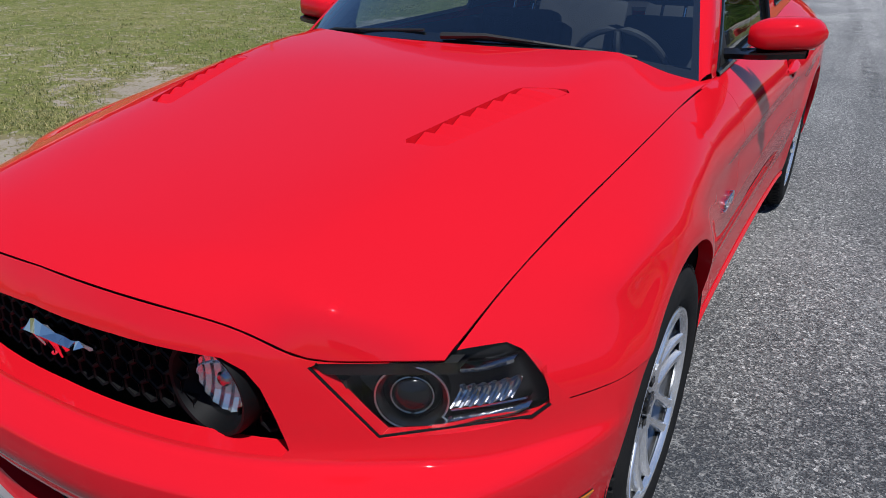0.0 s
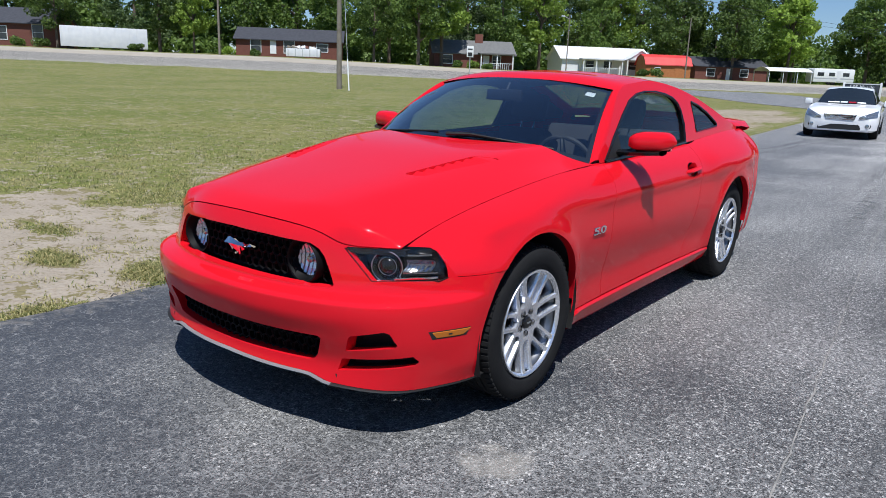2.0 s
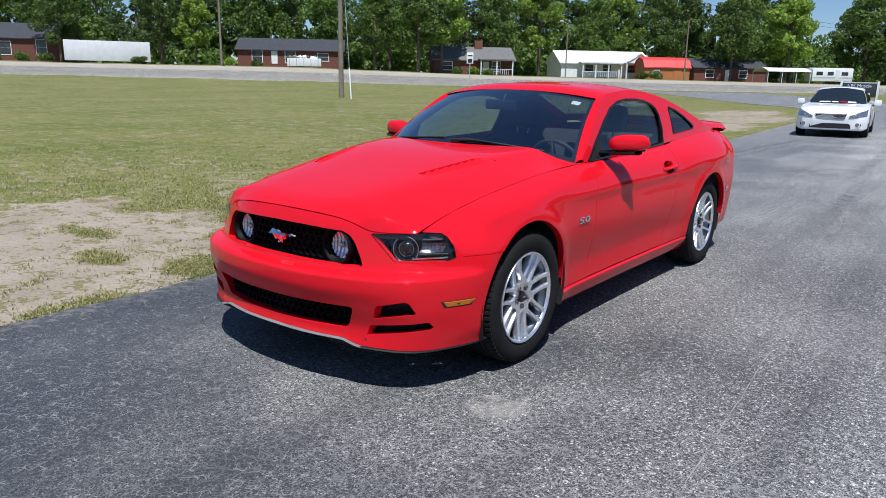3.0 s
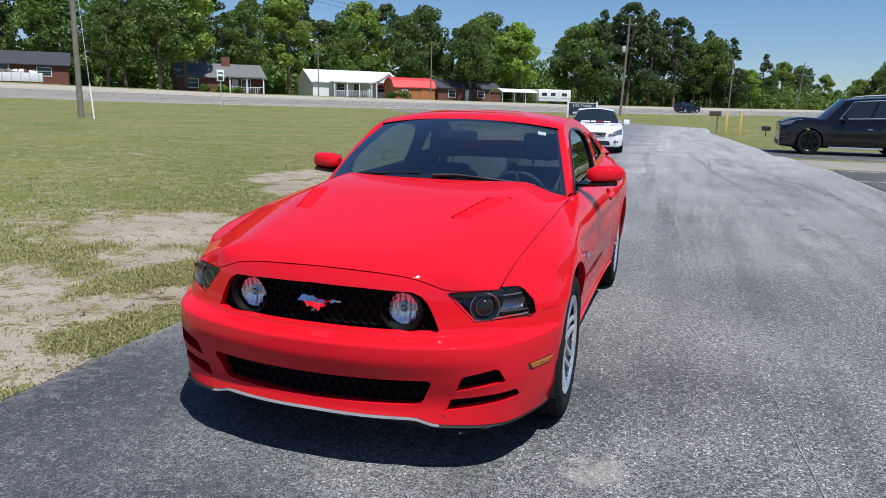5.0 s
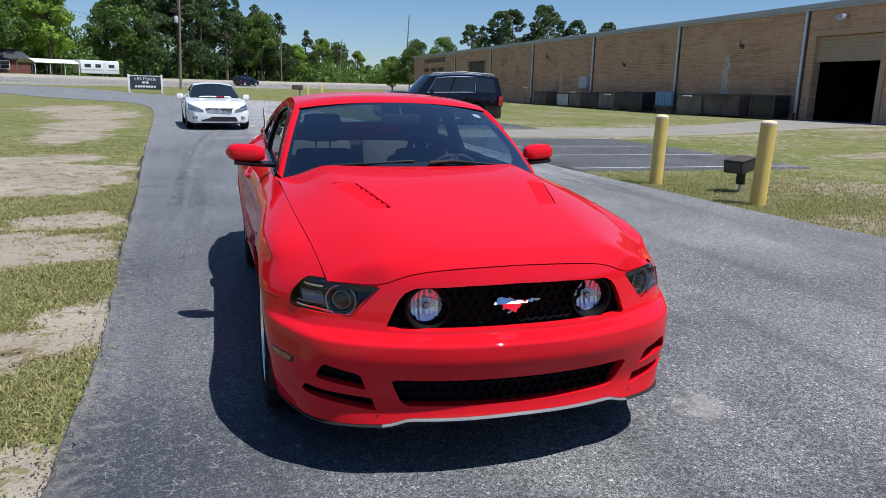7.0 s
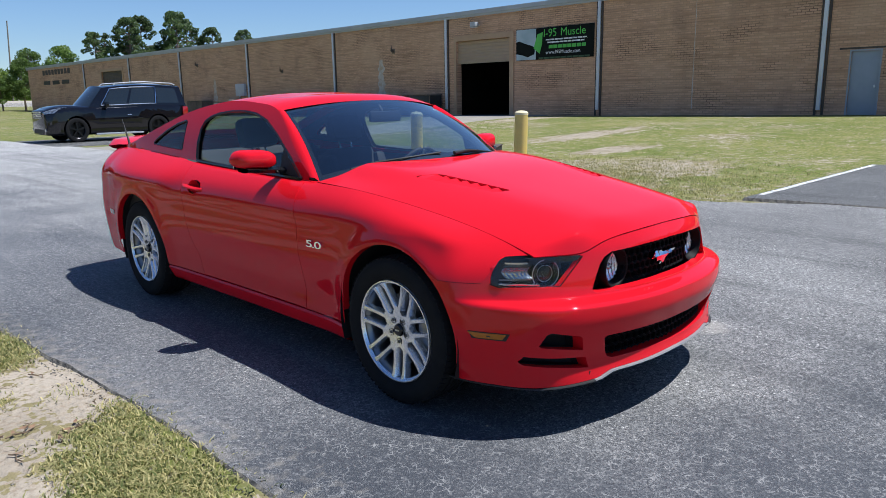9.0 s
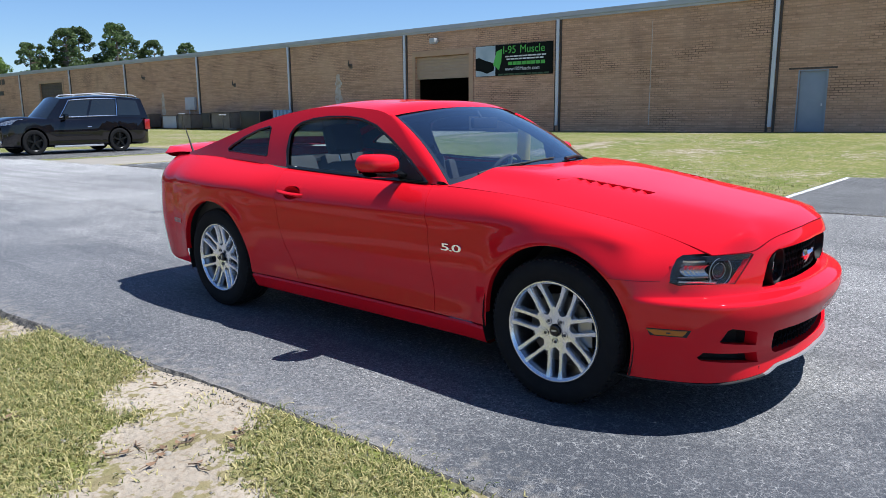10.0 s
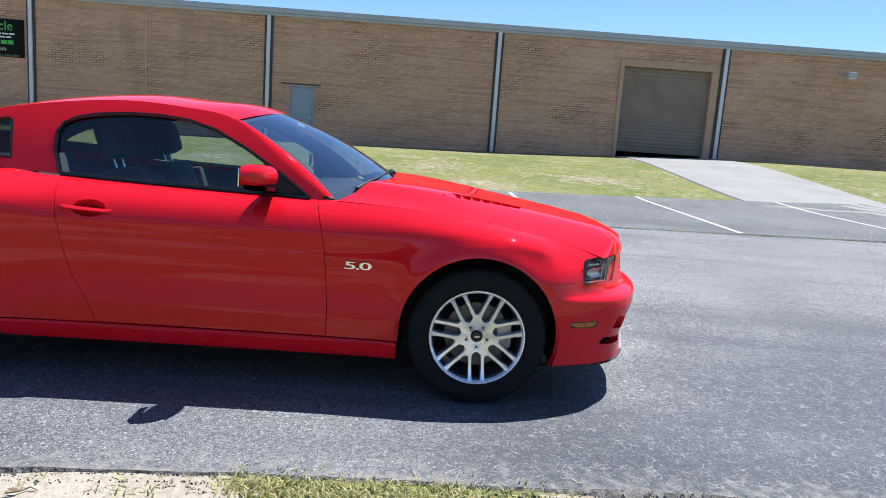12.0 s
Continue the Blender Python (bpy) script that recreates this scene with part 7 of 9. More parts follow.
# doors
for s in (-1, 1):
    bm = bmesh.new()
    side_grid(bm, s, lambda z: door_f(z) + 0.002, lambda z: door_r(z) - 0.002, lambda y: 0.292, lambda y: shut_z(y) - 0.004, 40, 30)
    flange(bm, 0.025)
    bowl = [(1.885 + 0.078 * math.cos(a), 0.848 + 0.040 * math.sin(a)) for a in np.linspace(0, 2 * math.pi, 25)[:-1]]
    cut_hole(bm, bowl, (1, 2), lip=(-s * 0.006, 0, 0), keep=lambda c, s=s: c.x * s > side_x(c.y, c.z) - 0.01)
    door = part("door", bm, M["red"], coupe, "closed red door")
    bm = bmesh.new()
    hx = side_x(1.9, 0.84)
    rows = []
    for k in range(15):
        f = k / 14
        y = 1.775 + 0.25 * f
        out = 0.026 * math.sin(math.pi * f) ** 0.35
        z = 0.836 + 0.012 * f
        xx = side_x(y, z)
        rows.append([(s * (xx + out * math.cos(a) * (1.0 if math.cos(a) > 0 else 0.0) - (0.012 if math.cos(a) < 0 else 0)), y, z + 0.011 * math.sin(a)) for a in np.linspace(-math.pi / 2, 1.5 * math.pi, 13)])
    add_grid(bm, rows)
    part("door_handle", bm, M["red"], door, "red pull handle")
    bm = bmesh.new()
    add_grid(bm, [[(s * (side_x(1.885, 0.848) - 0.004 - 0.022 * (1 - q * q)), 1.885 + 0.079 * q * math.cos(a), 0.848 + 0.041 * q * math.sin(a)) for a in np.linspace(0, 2 * math.pi, 25)] for q in (1.0, 0.8, 0.5, 0.2, 0.01)])
    part("handle_recess", bm, M["red"], door, "finger bowl behind the handle")
    # belt moulding
    bm = bmesh.new()
    add_grid(bm, [[(s * (cabin_x(y, shut_z(y) + dz) + o), y, shut_z(y) + dz) for y in np.linspace(0.86, 2.09, 20)] for dz, o in ((-0.003, 0.002), (0.0, 0.010), (0.010, 0.010), (0.014, 0.001))])
    part("belt_moulding", bm, M["gloss_black"], door, "black belt moulding")

# sills
for s in (-1, 1):
    bm = bmesh.new()
    rows = []
    for y in np.linspace(0.395, 2.325, 40):
        end = sstep(0.56, 0.395, y)
        row = [(s * (side_x(y, z) + o + 0.010 * end), y, z) for z, o in ((0.19, -0.10), (0.188, -0.02), (0.196, -0.004), (0.215, 0.003), (0.25, 0.008), (0.272, 0.010), (0.284, 0.002), (0.286, -0.03))]
        rows.append(row if s > 0 else row[::-1])
    add_grid(bm, rows)
    part("side_skirt", bm, M["red"], coupe, "red side skirt below the door")

# rear quarters, running up into the rear pillars
for s in (-1, 1):
    bm = bmesh.new()
    ys = sorted(set(list(np.linspace(1.9, 2.72 - ARCH_R - 0.002, 12)) + [2.72 + ARCH_R * math.sin(a) for a in np.linspace(-math.pi / 2 + 0.02, math.pi / 2 - 0.02, 44)] + list(np.linspace(2.72 + ARCH_R + 0.002, 3.3, 8))))
    rows = []
    for y in ys:
        lo, hi = arch_lo(y, 0.29 if y < 2.72 else 0.25), shut_z(y)
        f = sstep(2.72 - ARCH_R, 1.9, y)
        row = []
        for i in range(31):
            z = lo + (hi - lo) * i / 30
            yy = y + f * (door_r(z) + 0.0015 - 1.9)
            row.append((s * side_x(yy, z), yy, z))
        rows.append(row if s > 0 else row[::-1])
    # round the tail
    for k in range(1, 17):
        a = k / 16 * math.pi / 2
        cy, cx = math.sin(a) ** 0.8, math.cos(a) ** 0.55 if k < 16 else 0.0
        row = []
        for i in range(31):
            foot = 0.25 + 0.07 * sstep(0, 8, k)
            z = foot + (shut_z(3.3) - foot) * i / 30
            tuck = 0.085 * (1 - (z - 0.25) / 0.40) ** 2 if z < 0.65 else 0.03 * ((z - 0.65) / 0.37) ** 2
            row.append((s * side_x(3.3, z) * cx, 3.3 + (0.49 - tuck) * cy, z))
        rows.append(row if s > 0 else row[::-1])
    add_grid(bm, rows)
    flange(bm, 0.035, lambda e: all(abs(math.hypot(v.co.y - 2.72, v.co.z - ARCH_Z) - ARCH_R) < 0.004 for v in e.verts))
    flange(bm, 0.02, lambda e: all(v.co.y < 2.1 for v in e.verts))
    part("rear_quarter", bm, M["red"], coupe, "red rear quarter panel with flared arch")

# cabin frame with window openings
M["lining"] = mat("dark_cabin_lining", (0.05, 0.05, 0.05), (0.065, 0.065, 0.065), 8, 0.9)
DW = [(0.865, 0.955), (2.07, 0.985), (2.095, 1.0), (2.128, 1.10), (2.132, 1.19), (2.105, 1.235), (2.05, 1.265), (1.95, 1.288), (1.80, 1.302), (1.634, 1.302), (1.50, 1.288), (1.36, 1.250), (1.20, 1.172), (1.02, 1.066)]
QW = [(2.335, 1.05), (2.79, 1.070), (2.80, 1.082), (2.76, 1.108), (2.64, 1.165), (2.50, 1.215), (2.38, 1.240), (2.362, 1.230)]
for s in (-1, 1):
    bm = bmesh.new()
    rows = []
    for y in np.linspace(0.80, 3.34, 90):
        lo, hi = shut_z(y), roof_z(y)
        row = [(s * cabin_x(y, lo + (hi - lo) * i / 16), y, lo + (hi - lo) * i / 16) for i in range(17)]
        rows.append(row if s > 0 else row[::-1])
    add_grid(bm, rows)
    reveal = cut_hole(bm, DW, (1, 2), lip=(-s * 0.03, 0, 0)) + cut_hole(bm, QW, (1, 2), lip=(-s * 0.02, 0, 0))
    for f in reveal:
        if f.is_valid:
            f.material_index = 1
    part("cabin_side", bm, [M["red"], M["mesh_black"]], coupe, "red window frame, roof rail and rear pillar")
    bm = bmesh.new()
    rows = []
    for y in np.linspace(0.86, 3.1, 60):
        lo, hi = shut_z(y), roof_z(y) - 0.012
        row = [(s * (cabin_x(y, lo + (hi - lo) * i / 12) - 0.030), y, lo + (hi - lo) * i / 12) for i in range(13)]
        rows.append(row if s > 0 else row[::-1])
    add_grid(bm, rows)
    cut_hole(bm, DW, (1, 2))
    cut_hole(bm, QW, (1, 2))
    part("cabin_lining", bm, M["lining"], coupe, "dark lining inside the window frame")

    def pane(poly, grow, inset):
        b2 = bmesh.new()
        cy, cz = sum(p[0] for p in poly) / len(poly), sum(p[1] for p in poly) / len(poly)
        q = [(cy + (y - cy) * grow, cz + (z - cz) * grow) for y, z in poly]
        y0, y1 = min(p[0] for p in q), max(p[0] for p in q)
        add_grid(b2, [[(s * (cabin_x(y, z) - inset), y, z) for z in np.linspace(0.93, 1.32, 10)] for y in np.linspace(y0, y1, 24)])
        for (a0, b0), (a1, b1) in zip(q, q[1:] + q[:1]):
            bmesh.ops.bisect_plane(b2, geom=b2.verts[:] + b2.edges[:] + b2.faces[:], dist=1e-5, plane_co=(0, a0, b0), plane_no=(0, b1 - b0, a0 - a1))
        bmesh.ops.delete(b2, geom=[f for f in b2.faces if not inside(q, (f.calc_center_median().y, f.calc_center_median().z))], context="FACES")
        if s > 0:
            bmesh.ops.reverse_faces(b2, faces=b2.faces[:])
        return b2

    dg = part("door_glass", pane(DW, 1.012, 0.014), M["side_glass"], coupe, "raised door window")
    qg = part("quarter_glass", pane(QW, 1.02, 0.008), M["rear_glass"], coupe, "small rear quarter window")
    dg.visible_shadow = qg.visible_shadow = False
    for poly, r, nm in ((DW, 0.009, "window_trim"), (QW, 0.007, "quarter_trim")):
        b2 = bmesh.new()
        add_tube(b2, [(s * (cabin_x(y, z) - 0.001), y, z) for y, z in poly + poly[:1]], r, 6, cap=False)
        part(nm, b2, M["gloss_black"], coupe, "black rubber window trim")
    b2 = bmesh.new()
    add_grid(b2, [[(s * (cabin_x(y, z) + 0.004), y, z) for y, z in zip(np.linspace(0.90, 1.10, 6), np.linspace(0.968 + dz, 1.10 + dz, 6))] for dz in (0.012, 0.020)])
    part("sail_trim", b2, M["chrome"], coupe, "thin bright strip on the mirror sail", smooth=False)
    b2 = bmesh.new()
    bm_pts = [(0.868, 0.957), (1.10, 0.962), (1.105, 1.115)]
    b2.faces.new([b2.verts.new((s * (cabin_x(y, z) - 0.004), y, z)) for y, z in bm_pts])
    part("mirror_sail", b2, M["matt_black"], coupe, "black mirror sail", smooth=False)

# roof, rear screen, deck
bm = bmesh.new()
rows = []
for j in range(31):
    f = j / 30
    row = []
    for i in range(41):
        u = -1 + i / 20
        yf = 1.275 - 0.11 * (1 - u * u)
        row.append(roof_at(u, yf + (2.36 - yf) * f))
    rows.append(row)
add_grid(bm, rows)
part("roof", bm, M["red"], coupe, "red steel roof")
bm = bmesh.new()
for u0, u1 in ((-1, -0.80), (0.80, 1)):
    add_grid(bm, [[roof_at(u, y) for u in np.linspace(u0, u1, 6)] for y in np.linspace(2.36, 3.05, 20)])
add_grid(bm, [[roof_at(u, y) for u in np.linspace(-1, 1, 31)] for y in np.linspace(3.05, 3.36, 12)])
add_grid(bm, [[(u * (shut_x(3.3) - 0.02) * (1 - 0.12 * q * q), 3.36 + 0.36 * q, roof_z(3.36) + crown(3.36) * (1 - abs(u) ** 2.4) - 0.035 * q * q) for u in np.linspace(-1, 1, 31)] for q in np.linspace(0, 1, 9)])
part("deck", bm, M["red"], coupe, "red rear deck and screen pillars")
bm = bmesh.new()
add_grid(bm, [[roof_at(u * 0.81, y) for u in np.linspace(-1, 1, 21)] for y in np.linspace(2.345, 3.06, 16)])
for v in bm.verts:
    v.co.z -= 0.004
rs = part("rear_screen", bm, M["rear_glass"], coupe, "sloping rear screen")
rs.visible_shadow = False
bm = bmesh.new()
rows = []
deck_z = lambda u, y: roof_z(3.36) + crown(3.36) * (1 - abs(u) ** 2.4) - 0.035 * ((y - 3.36) / 0.36) ** 2  # noqa: E731
for u in np.linspace(-1, 1, 33):
    back, end = 0.10 * abs(u) ** 2.5, 1 - 0.75 * sstep(0.93, 1.0, abs(u))
    rows.append([(u * 0.715, y - back, deck_z(u * 0.9, min(y, 3.72)) + dz * end) for y, dz in ((3.47, -0.006), (3.52, 0.012), (3.60, 0.030), (3.70, 0.050), (3.775, 0.060), (3.79, 0.052), (3.785, 0.030), (3.75, 0.012), (3.72, -0.02))])
add_grid(bm, rows)
part("rear_spoiler", bm, M["red"], coupe, "low red lip spoiler on the deck")

# windshield and its pillars
def wind(u, v):
    bx, by, bz = 0.742 * u, 0.50 + 0.235 * u * u, 1.040 - 0.088 * abs(u) ** 2.2
    tx, ty, tz = 0.588 * u, 1.165 + 0.095 * u * u, 1.345 + 0.012 - 0.052 * abs(u) ** 2.2
    b = 0.030 * math.sin(math.pi * v)
    return Vector((bx + (tx - bx) * v, by + (ty - by) * v - b * 0.5, bz + (tz - bz) * v + b * 0.85))


bm = bmesh.new()
add_grid(bm, [[wind(u, v) for u in np.linspace(-1, 1, 33)] for v in np.linspace(0, 1, 20)])
ws = part("windshield", bm, M["windshield"], coupe, "raked clear windshield")
ws.visible_shadow = False
bm = bmesh.new()
ring = [[wind(u, v) + Vector((0, 0.003, -0.004)) for u in np.linspace(-1, 1, 33)] for v in (0.96, 1.0)]
add_grid(bm, ring)
for s in (-1, 1):
    add_grid(bm, [[wind(s * u, v) + Vector((0, 0.003, -0.004)) for u in (0.972, 1.0)] for v in np.linspace(0, 1, 20)])
add_grid(bm, [[wind(u, v) + Vector((0, 0.003, -0.004)) for u in np.linspace(-1, 1, 33)] for v in (0.0, 0.06)])
part("screen_border", bm, M["mesh_black"], coupe, "black printed screen border", smooth=False)
for s in (-1, 1):
    bm = bmesh.new()
    rows = []
    for v in np.linspace(0, 1, 24):
        p = wind(s, v) + Vector((0, 0, -0.004))
        y = 0.80 + (1.285 - 0.80) * v
        q = Vector((s * cabin_x(y, roof_z(y)), y, roof_z(y)))
        mid = (p + q) / 2 + Vector((s * 0.004, -0.004, 0.010))
        row = [p, p.lerp(mid, 0.5) + Vector((0, 0, 0.003)), mid, mid.lerp(q, 0.5) + Vector((s * 0.003, 0, 0.001)), q]
        rows.append(row if s < 0 else row[::-1])
    add_grid(bm, rows)
    part("windshield_pillar", bm, M["red"], coupe, "red windshield pillar")
    bm = bmesh.new()
    add_grid(bm, [[Vector(p) + Vector((-s * 0.012, 0.014, -0.014)) for p in row] for row in rows])
    part("pillar_lining", bm, M["lining"], coupe, "dark lining behind the pillar")
    # corner between fender, hood and pillar
    bm = bmesh.new()
    add_grid(bm, [[(s * x, y, z) for x, y, z in r] for r in (
        [(0.700, 0.69, 0.948), (0.725, 0.60, 0.945), (0.73, 0.55, 0.940)],
        [(0.742, 0.735, 0.952), (0.752, 0.70, 0.950), (0.75, 0.60, 0.943)],
        [(0.768, 0.80, 0.955), (0.772, 0.76, 0.949), (0.768, 0.70, 0.944)])])
    part("cowl_corner", bm, M["red"], coupe, "red corner at the foot of the pillar")
bm = bmesh.new()
add_grid(bm, [[(x, hood_rear(x) + dy, hood_z(x, hood_rear(x)) - dz) for x in np.linspace(-0.72, 0.72, 31)] for dy, dz in ((-0.05, 0.05), (0.03, 0.045), (0.09, 0.03))])
part("cowl", bm, M["matt_black"], coupe, "black cowl panel below the windshield")


def wiper(x0, x1):
    """An arm from the cowl and a blade lying at the foot of the glass."""
    on = lambda x, v, up: wind(x / 0.742, v) + Vector((0, -0.35 * up, up))  # noqa: E731
    bm = bmesh.new()
    xm = (x0 + x1) / 2
    add_tube(bm, [on(x0, 0.01, 0.014), on((x0 + xm) / 2, 0.025, 0.018), on(xm, 0.035, 0.010)], [0.011, 0.007, 0.004], 8)
    w = part("wiper", bm, M["matt_black"], coupe, "black wiper at rest")
    bm = bmesh.new()
    add_tube(bm, [on(x, 0.030 + 0.02 * k, 0.007) for k, x in ((0.0, x0 + 0.04), (0.5, xm), (1.0, x1))], 0.005, 6)
    part("wiper_blade", bm, M["matt_black"], w)


wiper(-0.60, -0.06)
wiper(0.02, 0.58)

# mirrors
for s in (-1, 1):
    bm = bmesh.new()
    rows = []
    for k in range(15):
        f = k / 14
        x = 0.815 + 0.215 * f
        end = max(0.02, 1 - ((f - 0.42) / 0.60) ** 6) if f > 0.42 else max(0.35, 1 - ((0.42 - f) / 0.55) ** 3)
        ring = []
        for a in np.linspace(0, 2 * math.pi, 21):
            c, sn = math.cos(a), math.sin(a)
            dy = (0.090 if c < 0 else 0.026) * math.copysign(abs(c) ** 0.5, c) * end
            dz = 0.056 * math.copysign(abs(sn) ** 0.45, sn) * end * ((1 - 0.25 * max(0.0, -c) ** 2) if sn > 0 else 0.74)
            ring.append((s * x, 1.075 + dy + 0.060 * f, 1.052 + dz + 0.006 * f))
        rows.append(ring if s > 0 else ring[::-1])
    vs = add_grid(bm, rows)
    bm.faces.new(vs[-1][:-1])
    bm.faces.new(vs[0][:-1][::-1])
    mirror = part("door_mirror", bm, M["red"], coupe, "red door mirror on a black stalk")
    part("mirror_glass", box((s * 0.925 - 0.075, 1.150, 1.010), (s * 0.925 + 0.075, 1.156, 1.095), 0.002), M["mirror"], mirror, "mirror glass")
    bm = bmesh.new()
    rows = []
    for k in range(9):
        f = k / 8
        x = 0.735 + 0.25 * f
        w = 0.032 + 0.040 * sstep(0.1, 0.5, f) * (1 - 0.4 * sstep(0.7, 1, f))
        zc = 0.984 + 0.020 * f
        rows.append([(s * x, 1.06 + 0.02 * f + dy * w, zc + dz) for dy, dz in ((-1, 0.010), (-0.9, -0.006), (0, -0.012), (0.9, -0.006), (1, 0.010), (0, 0.024), (-1, 0.010))])
    add_grid(bm, rows)
    part("mirror_stalk", bm, M["gloss_black"], mirror, "gloss black lower shell")

# wheels
SPOKES = 7


def wheel_parts(parent, s):
    """A wheel about its own centre, its face towards +x times s."""
    tyre = [(0.236, -0.100), (0.250, -0.112), (0.285, -0.120), (0.315, -0.116), (0.333, -0.100), (0.339, -0.080)]
    for c in (-0.052, -0.018, 0.018, 0.052):
        tyre += [(0.3415, c - 0.006), (0.334, c - 0.004), (0.334, c + 0.004), (0.3415, c + 0.006)]
    tyre += [(0.339, 0.080), (0.333, 0.100), (0.315, 0.116), (0.285, 0.120), (0.262, 0.115), (0.250, 0.112), (0.236, 0.100)]
    bm = lathe(tyre, 96)
    t = part("tyre", bm, M["rubber"], parent, "black road tyre")
    bm = bmesh.new()
    for k in range(72):
        a = 2 * math.pi * k / 72
        for sgn in (-1, 1):
            m = Matrix.Rotation(a, 4, "X") @ Matrix.Translation((sgn * 0.092, 0, 0.3365)) @ Matrix.Rotation(sgn * 0.25, 4, "Y")
            add_box(bm, (-0.014, -0.008, -0.006), (0.014, 0.008, 0.0035), 0, m)
    tagged(part("tread", bm, M["rubber"], t, smooth=False), kind="stuff")
    part("barrel", lathe([(0.234, 0.108), (0.238, 0.104), (0.238, 0.09), (0.224, 0.080), (0.215, 0.05), (0.205, -0.06), (0.215, -0.09), (0.236, -0.10)], 72), M["alloy_dark"], parent, "painted alloy barrel")
    rim = part("rim", lathe([(0.2365, 0.100), (0.2375, 0.107), (0.235, 0.112), (0.230, 0.112), (0.225, 0.108), (0.220, 0.098)], 72), M["alloy"], parent, "machined rim flange")
    bm = bmesh.new()
    for k in range(SPOKES):
        base = 2 * math.pi * k / SPOKES - math.pi / 2
        for sg in (-1, 1):
            # parallel pair that leaves a U-shaped pocket at the hub
            st = []
            for r, w, x in ((0.060, 0.0135, 0.078), (0.085, 0.0125, 0.082), (0.12, 0.0098, 0.086), (0.16, 0.0090, 0.090), (0.195, 0.0100, 0.096), (0.224, 0.0130, 0.106)):
                off = sg * (0.031 + 0.001 * (r / 0.22))
                st.append((r, w, x, off))
            rows = []
            for r, w, x, off in st:
                pr = math.sqrt(max(1e-6, r * r - off * off))
                ring = []
                for dw, dx in ((-1.35, -0.034), (-1.0, -0.004), (-0.72, 0.0), (0.72, 0.0), (1.0, -0.004), (1.35, -0.034)):
                    p, q = pr, off + dw * w
                    ring.append((x + dx, p * math.cos(base) - q * math.sin(base), p * math.sin(base) + q * math.cos(base)))
                rows.append(ring)
            add_grid(bm, rows)
    part("spokes", bm, M["alloy"], rim, "seven pairs of machined spokes")
    # hub face: a scalloped star between the pockets
    bm = bmesh.new()
    n = SPOKES * 24
    rows = [[], [], [], []]
    for k in range(n + 1):
        a = 2 * math.pi * k / n - math.pi / 2
        ph = (k % 24) / 24
        d = min(ph, 1 - ph) * 2 * math.pi / SPOKES
        lat = 0.078 * math.sin(d)
        pocket = 0.079 + 0.022 * (1 - math.cos(min(1.0, d / 0.28) * math.pi / 2)) if d < 0.28 else 0.101 + 0.012 * sstep(0.28, 0.45, d)
        for row, (r, x) in zip(rows, ((0.030, 0.076), (0.055, 0.080), (pocket, 0.084), (pocket + 0.004, 0.050))):
            row.append((x, r * math.cos(a), r * math.sin(a)))
    add_grid(bm, rows)
    part("hub", bm, M["alloy"], rim, "alloy hub face")
    cap = part("centre_cap", lathe([(0.026, 0.074), (0.026, 0.086), (0.023, 0.089), (0.0005, 0.090)], 24), M["gloss_black"], rim, "black centre cap")
    part("cap_mark", box((0.0895, -0.012, -0.003), (0.092, 0.014, 0.004), 0.001), M["silver_print"], cap, "small silver mark")
    for k in range(5):
        a = 2 * math.pi * k / 5 - math.pi / 2
        m = Matrix.Rotation(a + math.pi / 2, 4, "X")
        c = (0, 0.054 * math.cos(a), 0.054 * math.sin(a))
        part("lug_recess", lathe([(0.0165, 0.0806), (0.0158, 0.0822), (0.0145, 0.076), (0.0005, 0.075)], 14), M["mesh_black"], rim).location = c
        part("lug_nut", lathe([(0.0085, 0.074), (0.0085, 0.082), (0.006, 0.085), (0.0005, 0.0855)], 6), M["disc"], rim, "dark steel lug nut", smooth=False).location = c
    part("brake_disc", lathe([(0.07, 0.02), (0.072, 0.03), (0.16, 0.03), (0.162, 0.018), (0.07, 0.02)], 48), M["disc"], parent, "vented brake disc")
    part("caliper", box((0.0, 0.10, -0.07), (0.05, 0.175, 0.07), 0.012), M["alloy_dark"], parent)


wheel_fl = new("wheel")
wheel_fl.parent = coupe
tagged(wheel_fl, "road wheel with a seven pair spoke alloy rim")
wheel_parts(wheel_fl, 1)
wheel_fl.matrix_basis = pose(0.787, 0, 0.340)


def wheel_copy(m, child):
    made = {child: child.copy()}
    scene.collection.objects.link(made[child])
    for o in child.children_recursive:
        made[o] = o.copy()
        scene.collection.objects.link(made[o])
        made[o].parent = made[o.parent] if o.parent in made else o.parent
    made[child].matrix_basis = m
    return made[child]


wheel_copy(pose(0.790, 2.72, 0.340, 20), wheel_fl)
wheel_copy(pose(-0.787, 0, 0.340, 3, 0, 180), wheel_fl)
wheel_copy(pose(-0.790, 2.72, 0.340, -75, 0, 180), wheel_fl)

# wheel wells, underbody, firewall: all dark
for c in (0.0, 2.72):
    for s in (-1, 1):
        bm = bmesh.new()
        rows = []
        for a in np.linspace(-0.35, math.pi + 0.35, 24):
            r = ARCH_R + 0.012
            rows.append([(s * x, c + r * math.cos(a), ARCH_Z + r * math.sin(a)) for x in (0.895, 0.55)])
        add_grid(bm, rows)
        add_grid(bm, [[(s * 0.55, c + y, z) for y in (-0.42, 0.42)] for z in (0.18, 0.78)])
        part("wheel_well", bm, M["matt_black"], coupe, "black wheel well liner")
bm = bmesh.new()
add_box(bm, (-0.80, 0.42, 0.19), (0.80, 2.30, 0.23))
add_box(bm, (-0.53, -0.80, 0.20), (0.53, 0.42, 0.26))
add_box(bm, (-0.53, 2.30, 0.22), (0.53, 3.70, 0.30))
